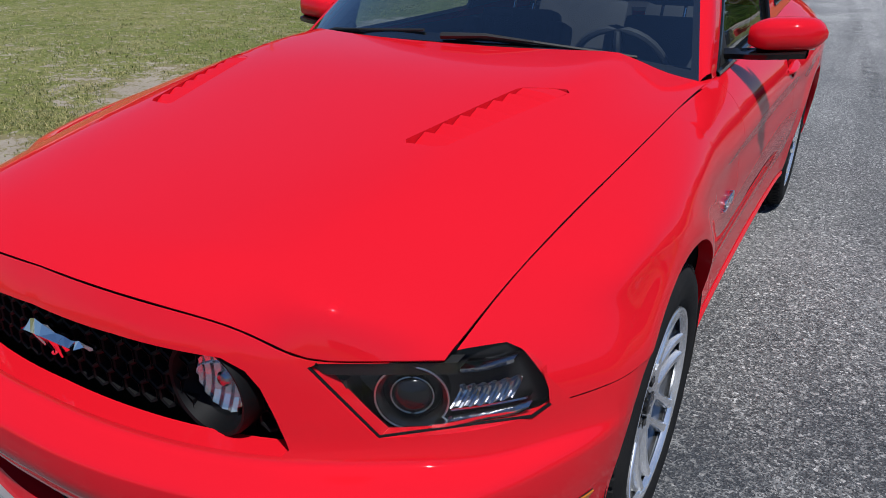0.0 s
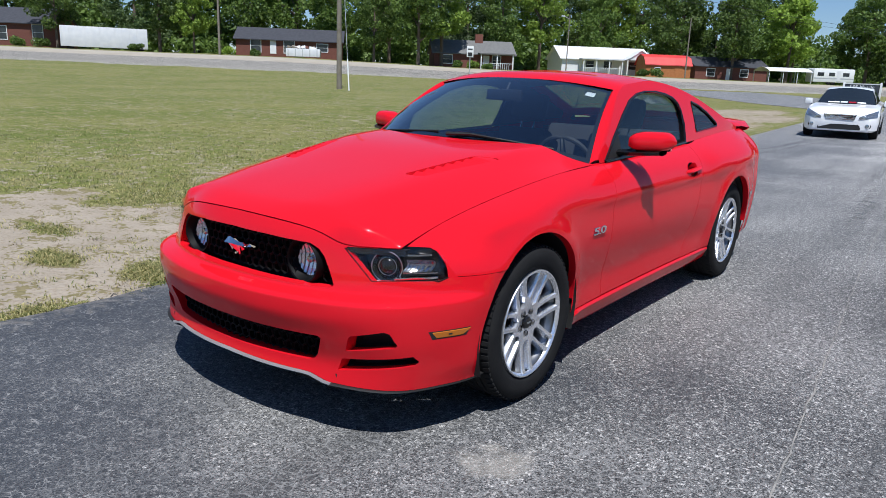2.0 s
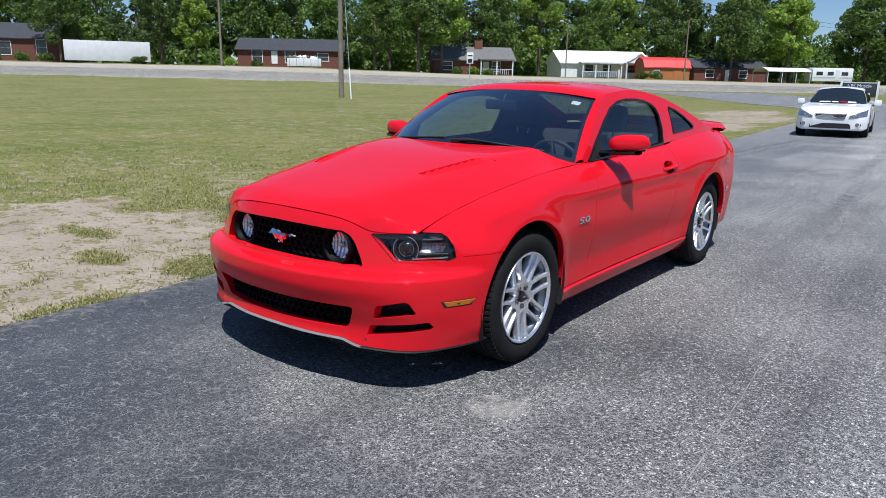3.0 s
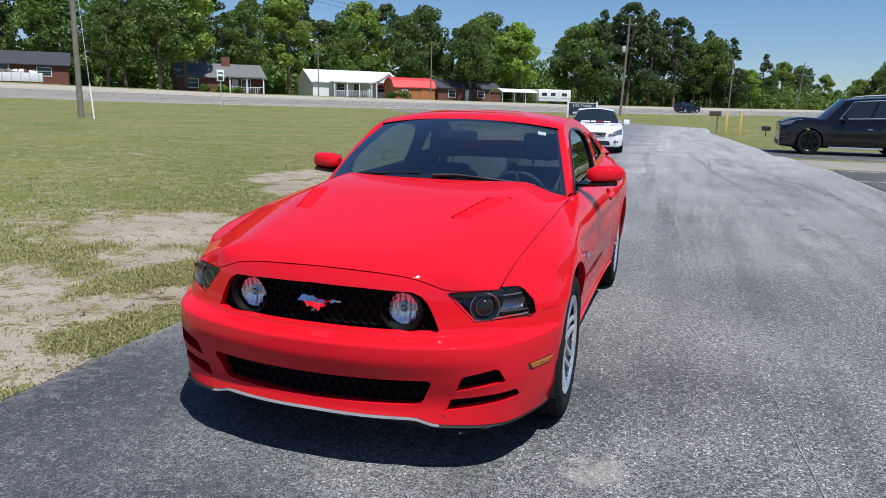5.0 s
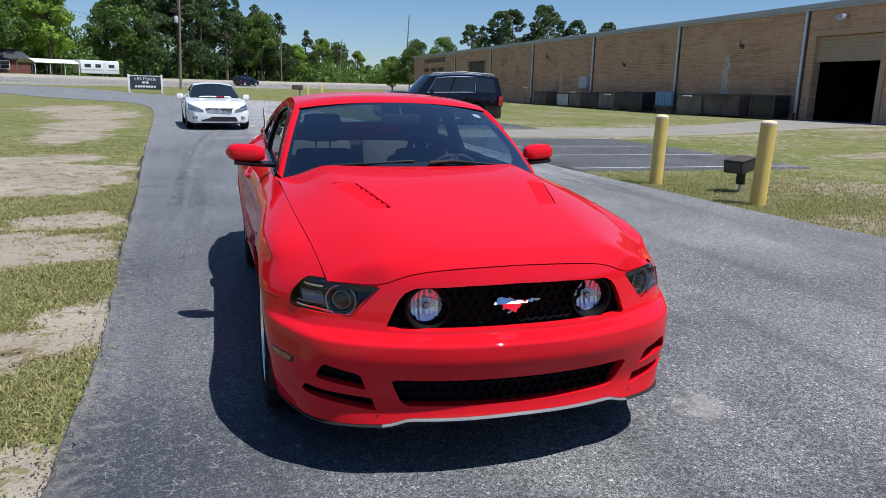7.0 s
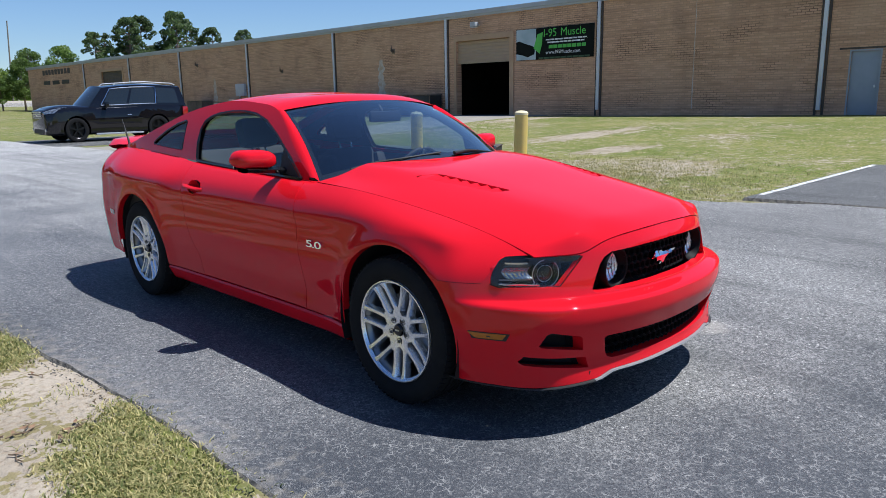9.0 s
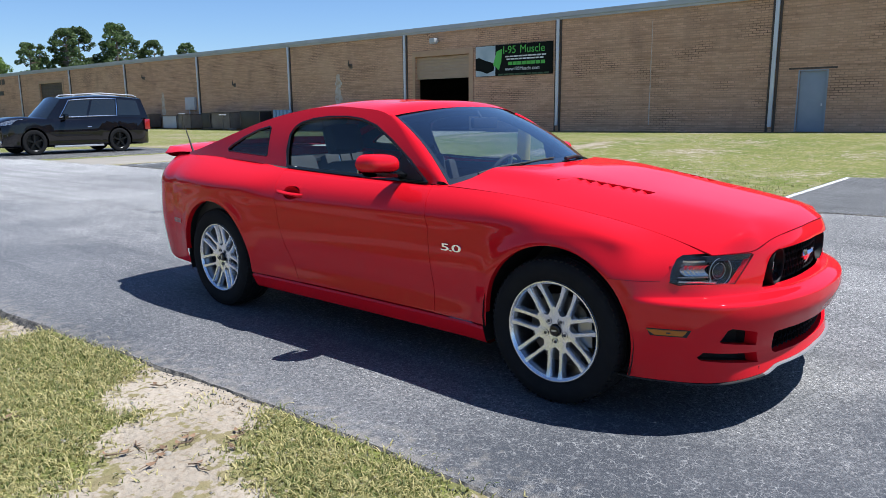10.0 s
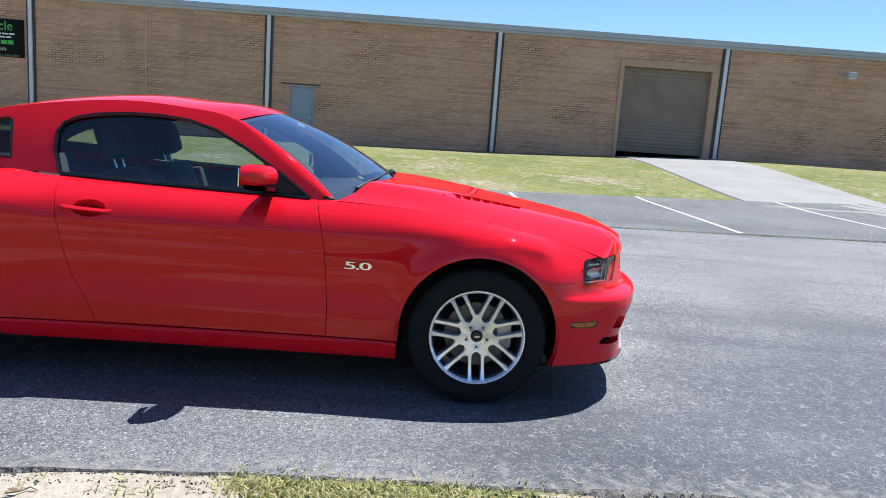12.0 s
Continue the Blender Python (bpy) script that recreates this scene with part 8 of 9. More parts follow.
add_box(bm, (-0.70, 0.44, 0.23), (0.70, 0.50, 0.93))
add_box(bm, (-0.55, -0.70, 0.27), (0.55, -0.66, 0.70))
part("underbody", bm, M["black_void"], coupe, "dark underbody and firewall", smooth=False)

# badges and marker lamps
for s in (-1, 1):
    cu = bpy.data.curves.new("badge", "FONT")
    cu.body, cu.size, cu.extrude, cu.bevel_depth, cu.align_x, cu.align_y = "5.0", 0.085, 0.004, 0.0015, "CENTER", "CENTER"
    cu.space_character = 0.86
    tmp = bpy.data.objects.new("badge", cu)
    scene.collection.objects.link(tmp)
    bpy.context.view_layer.update()
    me = bpy.data.meshes.new_from_object(tmp.evaluated_get(bpy.context.evaluated_depsgraph_get()))
    bpy.data.objects.remove(tmp)
    me.materials.clear()
    me.materials.append(M["chrome"])
    ob = new("badge", me)
    ob.parent = coupe
    tagged(ob, "chrome displacement badge")
    ob.matrix_basis = Matrix.Translation((s * (side_x(0.6, 0.657) + 0.003), 0.60, 0.657)) @ Matrix(((0, 0, s, 0), (s, 0, 0, 0), (0, 1, 0, 0), (0, 0, 0, 1))) @ Matrix.Diagonal((1.50, 0.60, 1, 1))
    # amber marker in its pocket
    def mk(f, dz, o):
        at = nose_at(0.86)
        y = -0.455 - 0.16 * f
        t = min((abs(nose_at(k / 80)(0.43)[1] - y), k / 80) for k in range(48, 81))[1]
        p = nose_at(t)(0.43 + dz)
        n = Vector((1.0, -0.55 * f - 0.25, 0)).normalized()
        return Vector((s * (p[0] + n.x * o), p[1] + n.y * o, 0.43 + dz))
    bm = bmesh.new()
    add_grid(bm, [[mk(f + 0.10 * (dz < 0) * (1 - 2 * f), dz, o) for f in np.linspace(0.0, 0.90, 9)] for dz, o in ((-0.0125, 0.0), (-0.010, 0.003), (0.010, 0.003), (0.0125, 0.0))])
    marker = part("side_marker", bm, M["amber"], coupe, "amber side marker lamp")
    bm = bmesh.new()
    add_grid(bm, [[mk(f + 0.10 * (dz < 0) * (1 - 2 * f), dz, 0.0008) for f in np.linspace(-0.035, 0.935, 9)] for dz in (-0.016, 0.016)])
    part("gasket", bm, M["matt_black"], marker, "dark seam round the lens", smooth=False)
    bm = bmesh.new()
    add_grid(bm, [[mk(f, dz, 0.0042) for f in (0.42, 0.52)] for dz in (-0.003, 0.003)])
    part("bulb", bm, M["smoke"], marker, "dark bulb mark", smooth=False)
for s in (-1, 1):
    bm = bmesh.new()
    add_grid(bm, [[(s * (side_x(min(3.3, y), z) + 0.0025), y, z) for y in np.linspace(3.16, 3.28, 6)] for z in (0.545, 0.552, 0.572, 0.579)])
    part("rear_marker", bm, M["tail_red"], coupe, "dark red side reflector behind the wheel")
bm = bmesh.new()
add_tube(bm, [(-0.690, 3.30, 1.015), (-0.692, 3.31, 1.045), (-0.694, 3.335, 1.10), (-0.698, 3.40, 1.24)], [0.022, 0.010, 0.0065, 0.003], 10)
part("antenna", bm, M["matt_black"], coupe, "short black antenna on the rear fender")
bm = bmesh.new()
add_grid(bm, [[wind(u, v) + Vector((0, 0.004, -0.006)) for u in (0.80, 0.88)] for v in (0.84, 0.91)])
part("windshield_sticker", bm, M["sign_white"], coupe, "pale sticker behind the windshield", smooth=False)

# cabin
inner = coupe
bm = bmesh.new()
rows = []
for x in np.linspace(-0.70, 0.70, 25):
    hoodb = 0.022 * math.exp(-(((x - 0.37) / 0.16) ** 2))
    rows.append([(x, 0.62 + 0.2 * (abs(x) / 0.7) ** 2 - 0.05, 0.945), (x, 0.80, 0.955 + hoodb), (x, 0.98, 0.950 + hoodb), (x, 1.04, 0.92), (x, 1.06, 0.80), (x, 1.0, 0.60)])
add_grid(bm, rows)
part("dashboard", bm, M["matt_black"], coupe, "dark dashboard")
bm = bmesh.new()
m = Matrix.Translation((0.37, 1.20, 0.875)) @ Matrix.Rotation(radians(-66), 4, "X")
pts = [m @ Vector((0.178 * math.cos(a), 0.178 * math.sin(a), 0)) for a in np.linspace(0, 2 * math.pi, 33)]
add_tube(bm, pts, 0.014, 8, cap=False)
sw = part("steering_wheel", bm, M["leather"], coupe, "three-spoke steering wheel")
bm = bmesh.new()
for a in (0.1, math.pi - 0.1, -math.pi / 2):
    add_tube(bm, [m @ Vector((0.03 * math.cos(a), 0.03 * math.sin(a), -0.02)), m @ Vector((0.172 * math.cos(a), 0.172 * math.sin(a), 0))], [0.022, 0.012], 8)
part("wheel_spoke", bm, M["silver_print"], sw, "silver spokes")
part("wheel_hub", box((-0.06, -0.05, -0.04), (0.06, 0.05, 0.005), 0.015, m), M["leather"], sw)


def seat(x, y):
    base = part("front_seat", box((x - 0.25, y - 0.28, 0.36), (x + 0.25, y + 0.25, 0.52), 0.06), M["leather"], coupe, "charcoal leather bucket seat")
    tilt = Matrix.Translation((x, y + 0.24, 0.46)) @ Matrix.Rotation(radians(-18), 4, "X")
    bm = bmesh.new()
    add_box(bm, (-0.20, -0.06, 0.0), (0.20, 0.08, 0.58), 0.05, tilt)
    add_box(bm, (-0.265, -0.10, 0.04), (-0.175, 0.07, 0.52), 0.04, tilt)
    add_box(bm, (0.175, -0.10, 0.04), (0.265, 0.07, 0.52), 0.04, tilt)
    part("backrest", bm, M["leather"], base)
    part("headrest", box((-0.135, -0.06, 0.63), (0.135, 0.06, 0.83), 0.055, tilt), M["leather"], base)
    bm = bmesh.new()
    for dx in (-0.05, 0.05):
        add_tube(bm, [tilt @ Vector((dx, 0.02, 0.56)), tilt @ Vector((dx, 0.02, 0.66))], 0.007, 8)
    part("headrest_post", bm, M["chrome"], base)


seat(-0.36, 1.52)
seat(0.36, 1.52)
for x in (-0.31, 0.31):
    b = part("rear_seat", box((x - 0.27, 2.12, 0.42), (x + 0.27, 2.5, 0.55), 0.05), M["leather"], coupe, "charcoal leather rear seat")
    tilt = Matrix.Translation((x, 2.50, 0.50)) @ Matrix.Rotation(radians(-24), 4, "X")
    part("backrest", box((-0.27, -0.06, 0.0), (0.27, 0.08, 0.55), 0.05, tilt), M["leather"], b)
bm = bmesh.new()
add_box(bm, (-0.66, 2.72, 0.96), (0.66, 3.2, 0.98))
add_box(bm, (-0.10, 1.0, 0.24), (0.10, 2.0, 0.62), 0.03)
add_box(bm, (-0.74, 0.5, 0.235), (0.74, 2.75, 0.25))
part("cabin_floor", bm, M["matt_black"], coupe, "dark console, floor and parcel shelf", smooth=False)
for s in (-1, 1):
    bm = bmesh.new()
    add_grid(bm, [[(s * (side_x(min(y, 3.2), min(z, 0.9)) - 0.07 if z < 0.9 else cabin_x(y, z) - 0.05), y, z) for y in np.linspace(0.7, 3.2, 14)] for z in (0.25, 0.5, 0.75, 0.9, 0.955)])
    part("door_lining", bm, M["matt_black"], coupe, "dark inner door lining")
bm = bmesh.new()
add_grid(bm, [[(p[0], p[1], p[2] - 0.018) for p in (roof_at(u, 1.285 - 0.11 * (1 - u * u) + (1.075 + 0.11 * (1 - u * u)) * f) for u in np.linspace(-0.98, 0.98, 13))] for f in np.linspace(0, 1, 12)])
M["headliner"] = mat("grey_headliner", (0.10, 0.10, 0.10), (0.13, 0.13, 0.13), 8, 0.9)
part("headliner", bm, M["headliner"], coupe, "grey cloth headliner")
mir = part("rear_view_mirror", box((-0.12, 1.06, 1.225), (0.12, 1.09, 1.29), 0.012), M["matt_black"], coupe, "black inside mirror")
part("mirror_arm", tube([(0, 1.09, 1.27), (0, 1.13, 1.325)], 0.01), M["matt_black"], mir)

# ---- other vehicles ----
from mathutils.bvhtree import BVHTree

M["white_car"] = mat("white_car_paint", (0.78, 0.79, 0.80), (0.80, 0.80, 0.81), 1, 0.5, coat=1.0, spec=0.0)
M["black_car"] = mat("black_car_paint", (0.004, 0.004, 0.006), (0.006, 0.006, 0.009), 1, 0.5, coat=1.0, spec=0.0)
M["navy_car"] = mat("navy_car_paint", (0.008, 0.010, 0.03), (0.012, 0.014, 0.04), 1, 0.5, coat=1.0, spec=0.0)
M["car_glass"] = mat("tinted_car_glass", (0.012, 0.016, 0.018), (0.016, 0.02, 0.022), 1, 0.04, coat=0.6)
M["headlight"] = mat("clear_headlight", (0.50, 0.53, 0.56), (0.10, 0.11, 0.12), 26, 0.1, metal=0.7, coat=1.0)
M["black_alloy"] = mat("black_alloy", (0.012, 0.012, 0.013), (0.02, 0.02, 0.02), 5, 0.3, metal=0.6)


def vehicle(name, label, m, L, W, deck, belt, roof, axle, r, paint, rim_m, spokes, cab, grille, group=""):
    """A car about its own middle, nose to -y. deck: (y, height) along the middle of bonnet and boot; belt and roof: (y, height) rails; cab: inset at belt and roof."""
    car = thing(name, label, "car", m, group)
    w = W / 2
    dk, bl = spline(*zip(*deck)), spline(*zip(*belt))
    zb = r * 0.62
    y0, y1 = -L / 2, L / 2
    ys = [y0 + 0.11 + (L - 0.11) * k / 60 for k in range(61)]

    def plan(y):
        e = max(0.0, (abs(y) - (L / 2 - 0.75)) / 0.75)
        return w * (1 - 0.30 * e**3.2)

    bm = bmesh.new()
    rows = []
    for y in ys:
        pw, top, sh = plan(y), dk(y), bl(y)
        tuck = 0.10 * max(0.0, (abs(y) - (L / 2 - 0.12)) / 0.12) ** 2
        half = [(0.90 * pw, zb), (0.975 * pw, zb + 0.05), (0.985 * pw, zb + 0.16), (pw, 0.5 * (zb + sh)), (0.985 * pw, sh - 0.10), (0.95 * pw, sh - 0.02), (0.86 * pw, min(top, sh) + 0.4 * max(0.0, top - sh)), (0.6 * pw, top - 0.008), (0.3 * pw, top), (0, top)]
        half = [(a, zz if zz > zb + 0.1 else zz) for a, zz in half]
        rows.append([(-a, y, zz) for a, zz in half] + [(a, y, zz) for a, zz in half[-2::-1]])
    vs = add_grid(bm, rows)
    # rounded nose in front of the first section
    ring, zc = vs[0], 0.5 * (zb + dk(y0))
    for k, d in ((0.992, 0.035), (0.965, 0.07), (0.91, 0.095), (0.80, 0.108)):
        new_ring = [bm.verts.new((v.co.x * k, y0 + 0.11 - d + 0.03 * (v.co.x / w) ** 2, zc + (v.co.z - zc) * (1 - 0.8 * (1 - k)))) for v in vs[0]]
        for i in range(len(ring)):
            j = (i + 1) % len(ring)
            bm.faces.new((ring[j], ring[i], new_ring[i], new_ring[j]))
        ring = new_ring
    bm.faces.new(ring[::-1]), bm.faces.new(vs[-1])
    tree = BVHTree.FromBMesh(bm)

    def skin(x, z, fall):
        """How far forward the nose lies at (x, z)."""
        hit = tree.ray_cast(Vector((x, y0 - 2, z)), Vector((0, 1, 0)))[0]
        return hit.y if hit and hit.y < y0 + 0.9 else fall

    for c in axle:
        poly = [(c + (r + 0.055) * math.cos(a), r + (r + 0.055) * math.sin(a)) for a in np.linspace(-0.4, math.pi + 0.4, 24)]
        for s in (-1, 1):
            cut_hole(bm, poly, (1, 2), lip=(-s * 0.16, 0, 0), keep=lambda q, s=s: q.x * s > w * 0.55)
    part("body", bm, paint, car)
    part("underbody", box((-w * 0.78, y0 + 0.3, zb - 0.02), (w * 0.78, y1 - 0.3, zb + 0.2)), M["black_void"], car, smooth=False)
    # cabin: rails from belt to roof
    (bf, br), (rf, rr) = (belt[0][0], belt[-1][0]), (roof[0][0], roof[-1][0])
    cb0, cb1, ci = cab[0], cab[1], cab[2]
    rz = spline(*zip(*roof))
    def low(f):
        y = cb0 + (cb1 - cb0) * f
        return Vector((w * ci[0], y, bl(y) - 0.03))
    def high(f):
        y = rf + (rr - rf) * f
        return Vector((w * ci[1], y, rz(y)))
    for s in (-1, 1):
        bm = bmesh.new()
        rows = []
        for k in range(31):
            f = k / 30
            a, b = low(f), high(f)
            row = []
            for j in range(9):
                p = a.lerp(b, j / 8)
                p.x += 0.02 * math.sin(math.pi * j / 8)
                row.append((s * p.x, p.y, p.z))
            rows.append(row if s > 0 else row[::-1])
        add_grid(bm, rows)
        part("cabin_side", bm, paint, car)
        for f0, f1 in cab[3]:
            bm = bmesh.new()
            rows = []
            for k in range(11):
                f = f0 + (f1 - f0) * k / 10
                a, b = low(f), high(f)
                row = []
                for q in np.linspace(0.14, 0.88, 6):
                    p = a.lerp(b, q)
                    p.x += 0.02 * math.sin(math.pi * q) + 0.006
                    row.append((s * p.x, p.y, p.z))
                rows.append(row if s > 0 else row[::-1])
            add_grid(bm, rows)
            part("side_window", bm, M["car_glass"], car, "dark tinted side window")
        if cab[4]:
            bm = bmesh.new()
            pts = []
            f0, f1 = cab[3][0][0] - 0.015, cab[3][1][1] + 0.015
            for f, q in [(f, 0.12) for f in np.linspace(f0, f1, 10)] + [(f1, 0.5)] + [(f, 0.90) for f in np.linspace(f1, f0, 10)] + [(f0, 0.5), (f0, 0.12)]:
                p = low(f).lerp(high(f), q)
                pts.append((s * (p.x + 0.012 + 0.02 * math.sin(math.pi * q)), p.y, p.z))
            add_tube(bm, pts, 0.017, 6, cap=False)
            part("window_strip", bm, M["chrome"], car, "bright window surround")
            rail = [(s * w * ci[1] * 0.90, y, rz(y) + 0.045 + dz) for y, dz in ((rf + 0.45, 0.0), (rf + 0.55, 0.05), (0.5 * (rf + rr), 0.06), (rr - 0.25, 0.05), (rr - 0.12, 0.0))]
            part("roof_rail", tube(rail, 0.022, 8), M["satin_chrome"], car, "pale roof rail")
            part("running_board", box((s * w * 0.96 - 0.09, axle[0] + 0.62, zb - 0.03), (s * w * 0.96 + 0.05, axle[1] - 0.62, zb + 0.03), 0.015), M["satin_chrome"], car, "bright running board")
    bm = bmesh.new()
    add_grid(bm, [[(u * w * ci[1], y, rz(y) + 0.05 * (1 - abs(u) ** 2.4)) for u in np.linspace(-1, 1, 17)] for y in np.linspace(rf, rr, 14)])
    part("roof", bm, paint, car)
    for f, nm in ((0.0, "windshield"), (1.0, "rear_window")):
        bm = bmesh.new()
        a, b = low(f), high(f)
        sign = -1 if f == 0 else 1
        rows = []
        for q in np.linspace(0.0, 1, 8):
            p = a.lerp(b, q)
            rows.append([(u * p.x * 0.985, p.y + sign * (0.16 * (1 - q) + 0.05) * (1 - u * u), p.z + (0.05 * q + 0.02) * (1 - u * u)) for u in np.linspace(-1, 1, 15)])
        add_grid(bm, rows)
        part(nm, bm, M["car_glass"], car, "dark raked glass")
    # nose
    gw, gz0, gz1, style = grille
    fy = lambda x: y0 - 0.012 + 0.24 * (abs(x) / w) ** 3  # noqa: E731
    bm = bmesh.new()
    taper = lambda z: 0.88 + 0.12 * (z - gz0) / (gz1 - gz0)  # noqa: E731
    add_grid(bm, [[(x * taper(z), skin(x * taper(z), z, fy(x)) - 0.006, z) for x in np.linspace(-gw, gw, 9)] for z in np.linspace(gz0, gz1, 4)])
    g = part("grille", bm, M["gloss_black"], car, "dark grille", smooth=False)
    n = 4 if style == "wide" else 3
    for k in range(n):
        z = gz0 + (gz1 - gz0) * (k + 0.5) / n
        bm = bmesh.new()
        add_grid(bm, [[(x * taper(z), skin(x * taper(z), z, fy(x)) - 0.004 - d, z + h) for x in np.linspace(-gw * 0.97, gw * 0.97, 9)] for d, h in ((0.004, -0.012), (0.018, -0.008), (0.018, 0.008), (0.004, 0.012))])
        part("grille_bar", bm, M["chrome"], g)
    ye = skin(0, (gz0 + gz1) / 2, y0)
    part("nose_emblem", box((-0.055, ye - 0.026, (gz0 + gz1) / 2 - 0.035), (0.055, ye, (gz0 + gz1) / 2 + 0.035), 0.01), M["chrome"], g)
    bm = bmesh.new()
    add_grid(bm, [[(x * k, skin(x * k, z, fy(x)) - 0.005, z) for x in np.linspace(-w * 0.56, w * 0.56, 13)] for z, k in ((zb + 0.055, 1.0), (zb + 0.10, 1.0), (zb + 0.16, 0.96), (zb + 0.195, 0.88))])
    part("lower_intake", bm, M["matt_black"], car, smooth=False)
    for s in (-1, 1):
        bm = bmesh.new()
        hx0, hx1 = gw + 0.06, w * 0.94
        hz = gz1 - 0.02
        rows = []
        for x in np.linspace(hx0, hx1, 17):
            f = (x - hx0) / (hx1 - hx0)
            yy = y0 - 0.008 + 0.42 * (x / w) ** 5 * 0.9
            yy = max(yy, fy(x) - 0.01)
            zl, zh = hz - 0.10 + 0.06 * f, hz - 0.05 + 0.19 * f ** 0.8
            rows.append([(s * x, skin(x, zl + (zh - zl) * q, yy) - 0.012, zl + (zh - zl) * q) for q in np.linspace(0, 1, 9)])
        add_grid(bm, rows)
        part("headlight", bm, M["headlight"], car, "clear headlight")
        bm = lathe([(0.055, 0.0), (0.05, -0.02), (0.0005, -0.025)], 14, "y")
        part("fog_light", bm, M["headlight"], car).location = (s * w * 0.72, skin(w * 0.72, zb + 0.17, y0 + 0.095) + 0.004, zb + 0.17)
        part("tail_light", box((s * w * 0.93 - 0.06, y1 - 0.24, bl(y1 - 0.2) - 0.42), (s * w * 0.93 + 0.05, y1 - 0.04, bl(y1 - 0.2) - 0.06), 0.02), M["tail_red"], car, "red tail lamp")
        mir = part("door_mirror", box((s * (w + 0.10) - 0.10, cb0 + 0.52, bl(cb0) - 0.02), (s * (w + 0.10) + 0.10, cb0 + 0.66, bl(cb0) + 0.15), 0.04), paint, car)
        part("mirror_arm", box((s * (w - 0.03) - 0.06, cb0 + 0.55, bl(cb0) - 0.04), (s * (w - 0.03) + 0.06, cb0 + 0.62, bl(cb0) + 0.0), 0.01), M["matt_black"], mir)
        bm = bmesh.new()
        add_tube(bm, [(s * (plan(y) * 0.995), y, 0.5 * (zb + bl(y)) + 0.16) for y in (cb0 + 1.35, cb0 + 1.5)], 0.016, 6)
        part("door_handle", bm, M["chrome"], car)
        for c in axle:
            wh = new("wheel")
            wh.parent = car
            wh.matrix_basis = pose(s * (w - 0.115), c, r, 0, 0, 0 if s > 0 else 180)
            part("tyre", lathe([(r * 0.68, -0.1), (r * 0.85, -0.115), (r * 0.97, -0.1), (r, -0.06), (r, 0.06), (r * 0.97, 0.1), (r * 0.85, 0.115), (r * 0.69, 0.1)], 40), M["rubber"], wh)
            rim = part("rim", lathe([(r * 0.70, 0.1), (r * 0.69, 0.105), (r * 0.64, 0.09), (r * 0.62, -0.05), (0.001, -0.05)], 40), rim_m, wh)
            bm = bmesh.new()
            for k in range(spokes):
                a = 2 * math.pi * k / spokes
                add_box(bm, (0.055, -0.028, 0.03), (0.085, 0.028, r * 0.66), 0, Matrix.Rotation(a, 4, "X"))
            part("spokes", bm, rim_m, rim, smooth=False)
            part("hub_cap", lathe([(0.05, 0.05), (0.05, 0.09), (0.0005, 0.095)], 14), rim_m, rim)
    return car


coupe_white = vehicle("white_coupe", "clean white two-door coupe parked on the drive", pose(-1.38, 22.30, 0, 0, 0, 5), 4.70, 1.88,
        [(-2.33, 0.66), (-2.0, 0.80), (-1.2, 0.90), (-0.75, 0.95), (0.5, 1.0), (1.5, 1.04), (2.33, 1.02)], [(-2.33, 0.62), (-1.6, 0.80), (-0.8, 0.90), (0.6, 0.95), (1.6, 0.99), (2.33, 0.95)],
        [(-0.05, 1.31), (0.5, 1.37), (1.0, 1.33)], (-1.42, 1.43), 0.335, M["white_car"], M["alloy"], 9, (-0.85, 1.75, (0.84, 0.64), [(0.12, 0.62), (0.66, 0.86)], False), (0.40, 0.52, 0.665, "wide"))
for s in (-1, 1):
    bm = lathe([(0.115, 0.0), (0.10, -0.014), (0.075, 0.006), (0.0005, 0.006)], 18, "y")
    pocket = part("fog_pocket", bm, M["matt_black"], coupe_white, "black pocket round the fog lamp")
    pocket.location, pocket.scale = (s * 0.66, -2.262, 0.37), (1.0, 1.0, 0.72)
for k, (u0, u1, key) in enumerate(((-0.62, -0.22, "sign_white"), (-0.18, 0.05, "sign_white"), (0.10, 0.34, "tail_red"), (0.38, 0.66, "sign_white"))):
    bm = bmesh.new()
    rows = []
    for q in (0.13, 0.20):
        y, z = -0.85 + 0.80 * q, 0.867 + 0.443 * q
        rows.append([(u * (0.79 - 0.19 * q), y - (0.16 * (1 - q) + 0.05) * (1 - u * u) - 0.008, z + (0.05 * q + 0.02) * (1 - u * u) + 0.010) for u in np.linspace(u0, u1, 6)])
    add_grid(bm, rows)
    part("text_bar", bm, M[key], coupe_white, smooth=False)
vehicle("sports_utility", "large black sports utility parked broadside on its bay", pose(7.20, 25.0, 0.008, 0, 0, -91) @ Matrix.Diagonal((1.0, 0.955, 1.04, 1.0)), 5.18, 2.03,
        [(-2.59, 1.02), (-2.3, 1.14), (-1.2, 1.19), (-0.9, 1.20), (1.0, 1.22), (2.59, 1.20)], [(-2.59, 0.96), (-2.2, 1.08), (-1.0, 1.13), (1.0, 1.16), (2.59, 1.14)],
        [(-0.55, 1.76), (0.4, 1.84), (1.6, 1.84), (2.35, 1.78)], (-1.6, 1.35), 0.40, M["black_car"], M["black_alloy"], 5, (-1.15, 2.50, (0.93, 0.76), [(0.12, 0.36), (0.385, 0.66), (0.69, 0.93)], True), (0.55, 0.78, 1.02, "wide"))
p = ROAD_A + ROAD_U * 134 + ROAD_N * 6.0
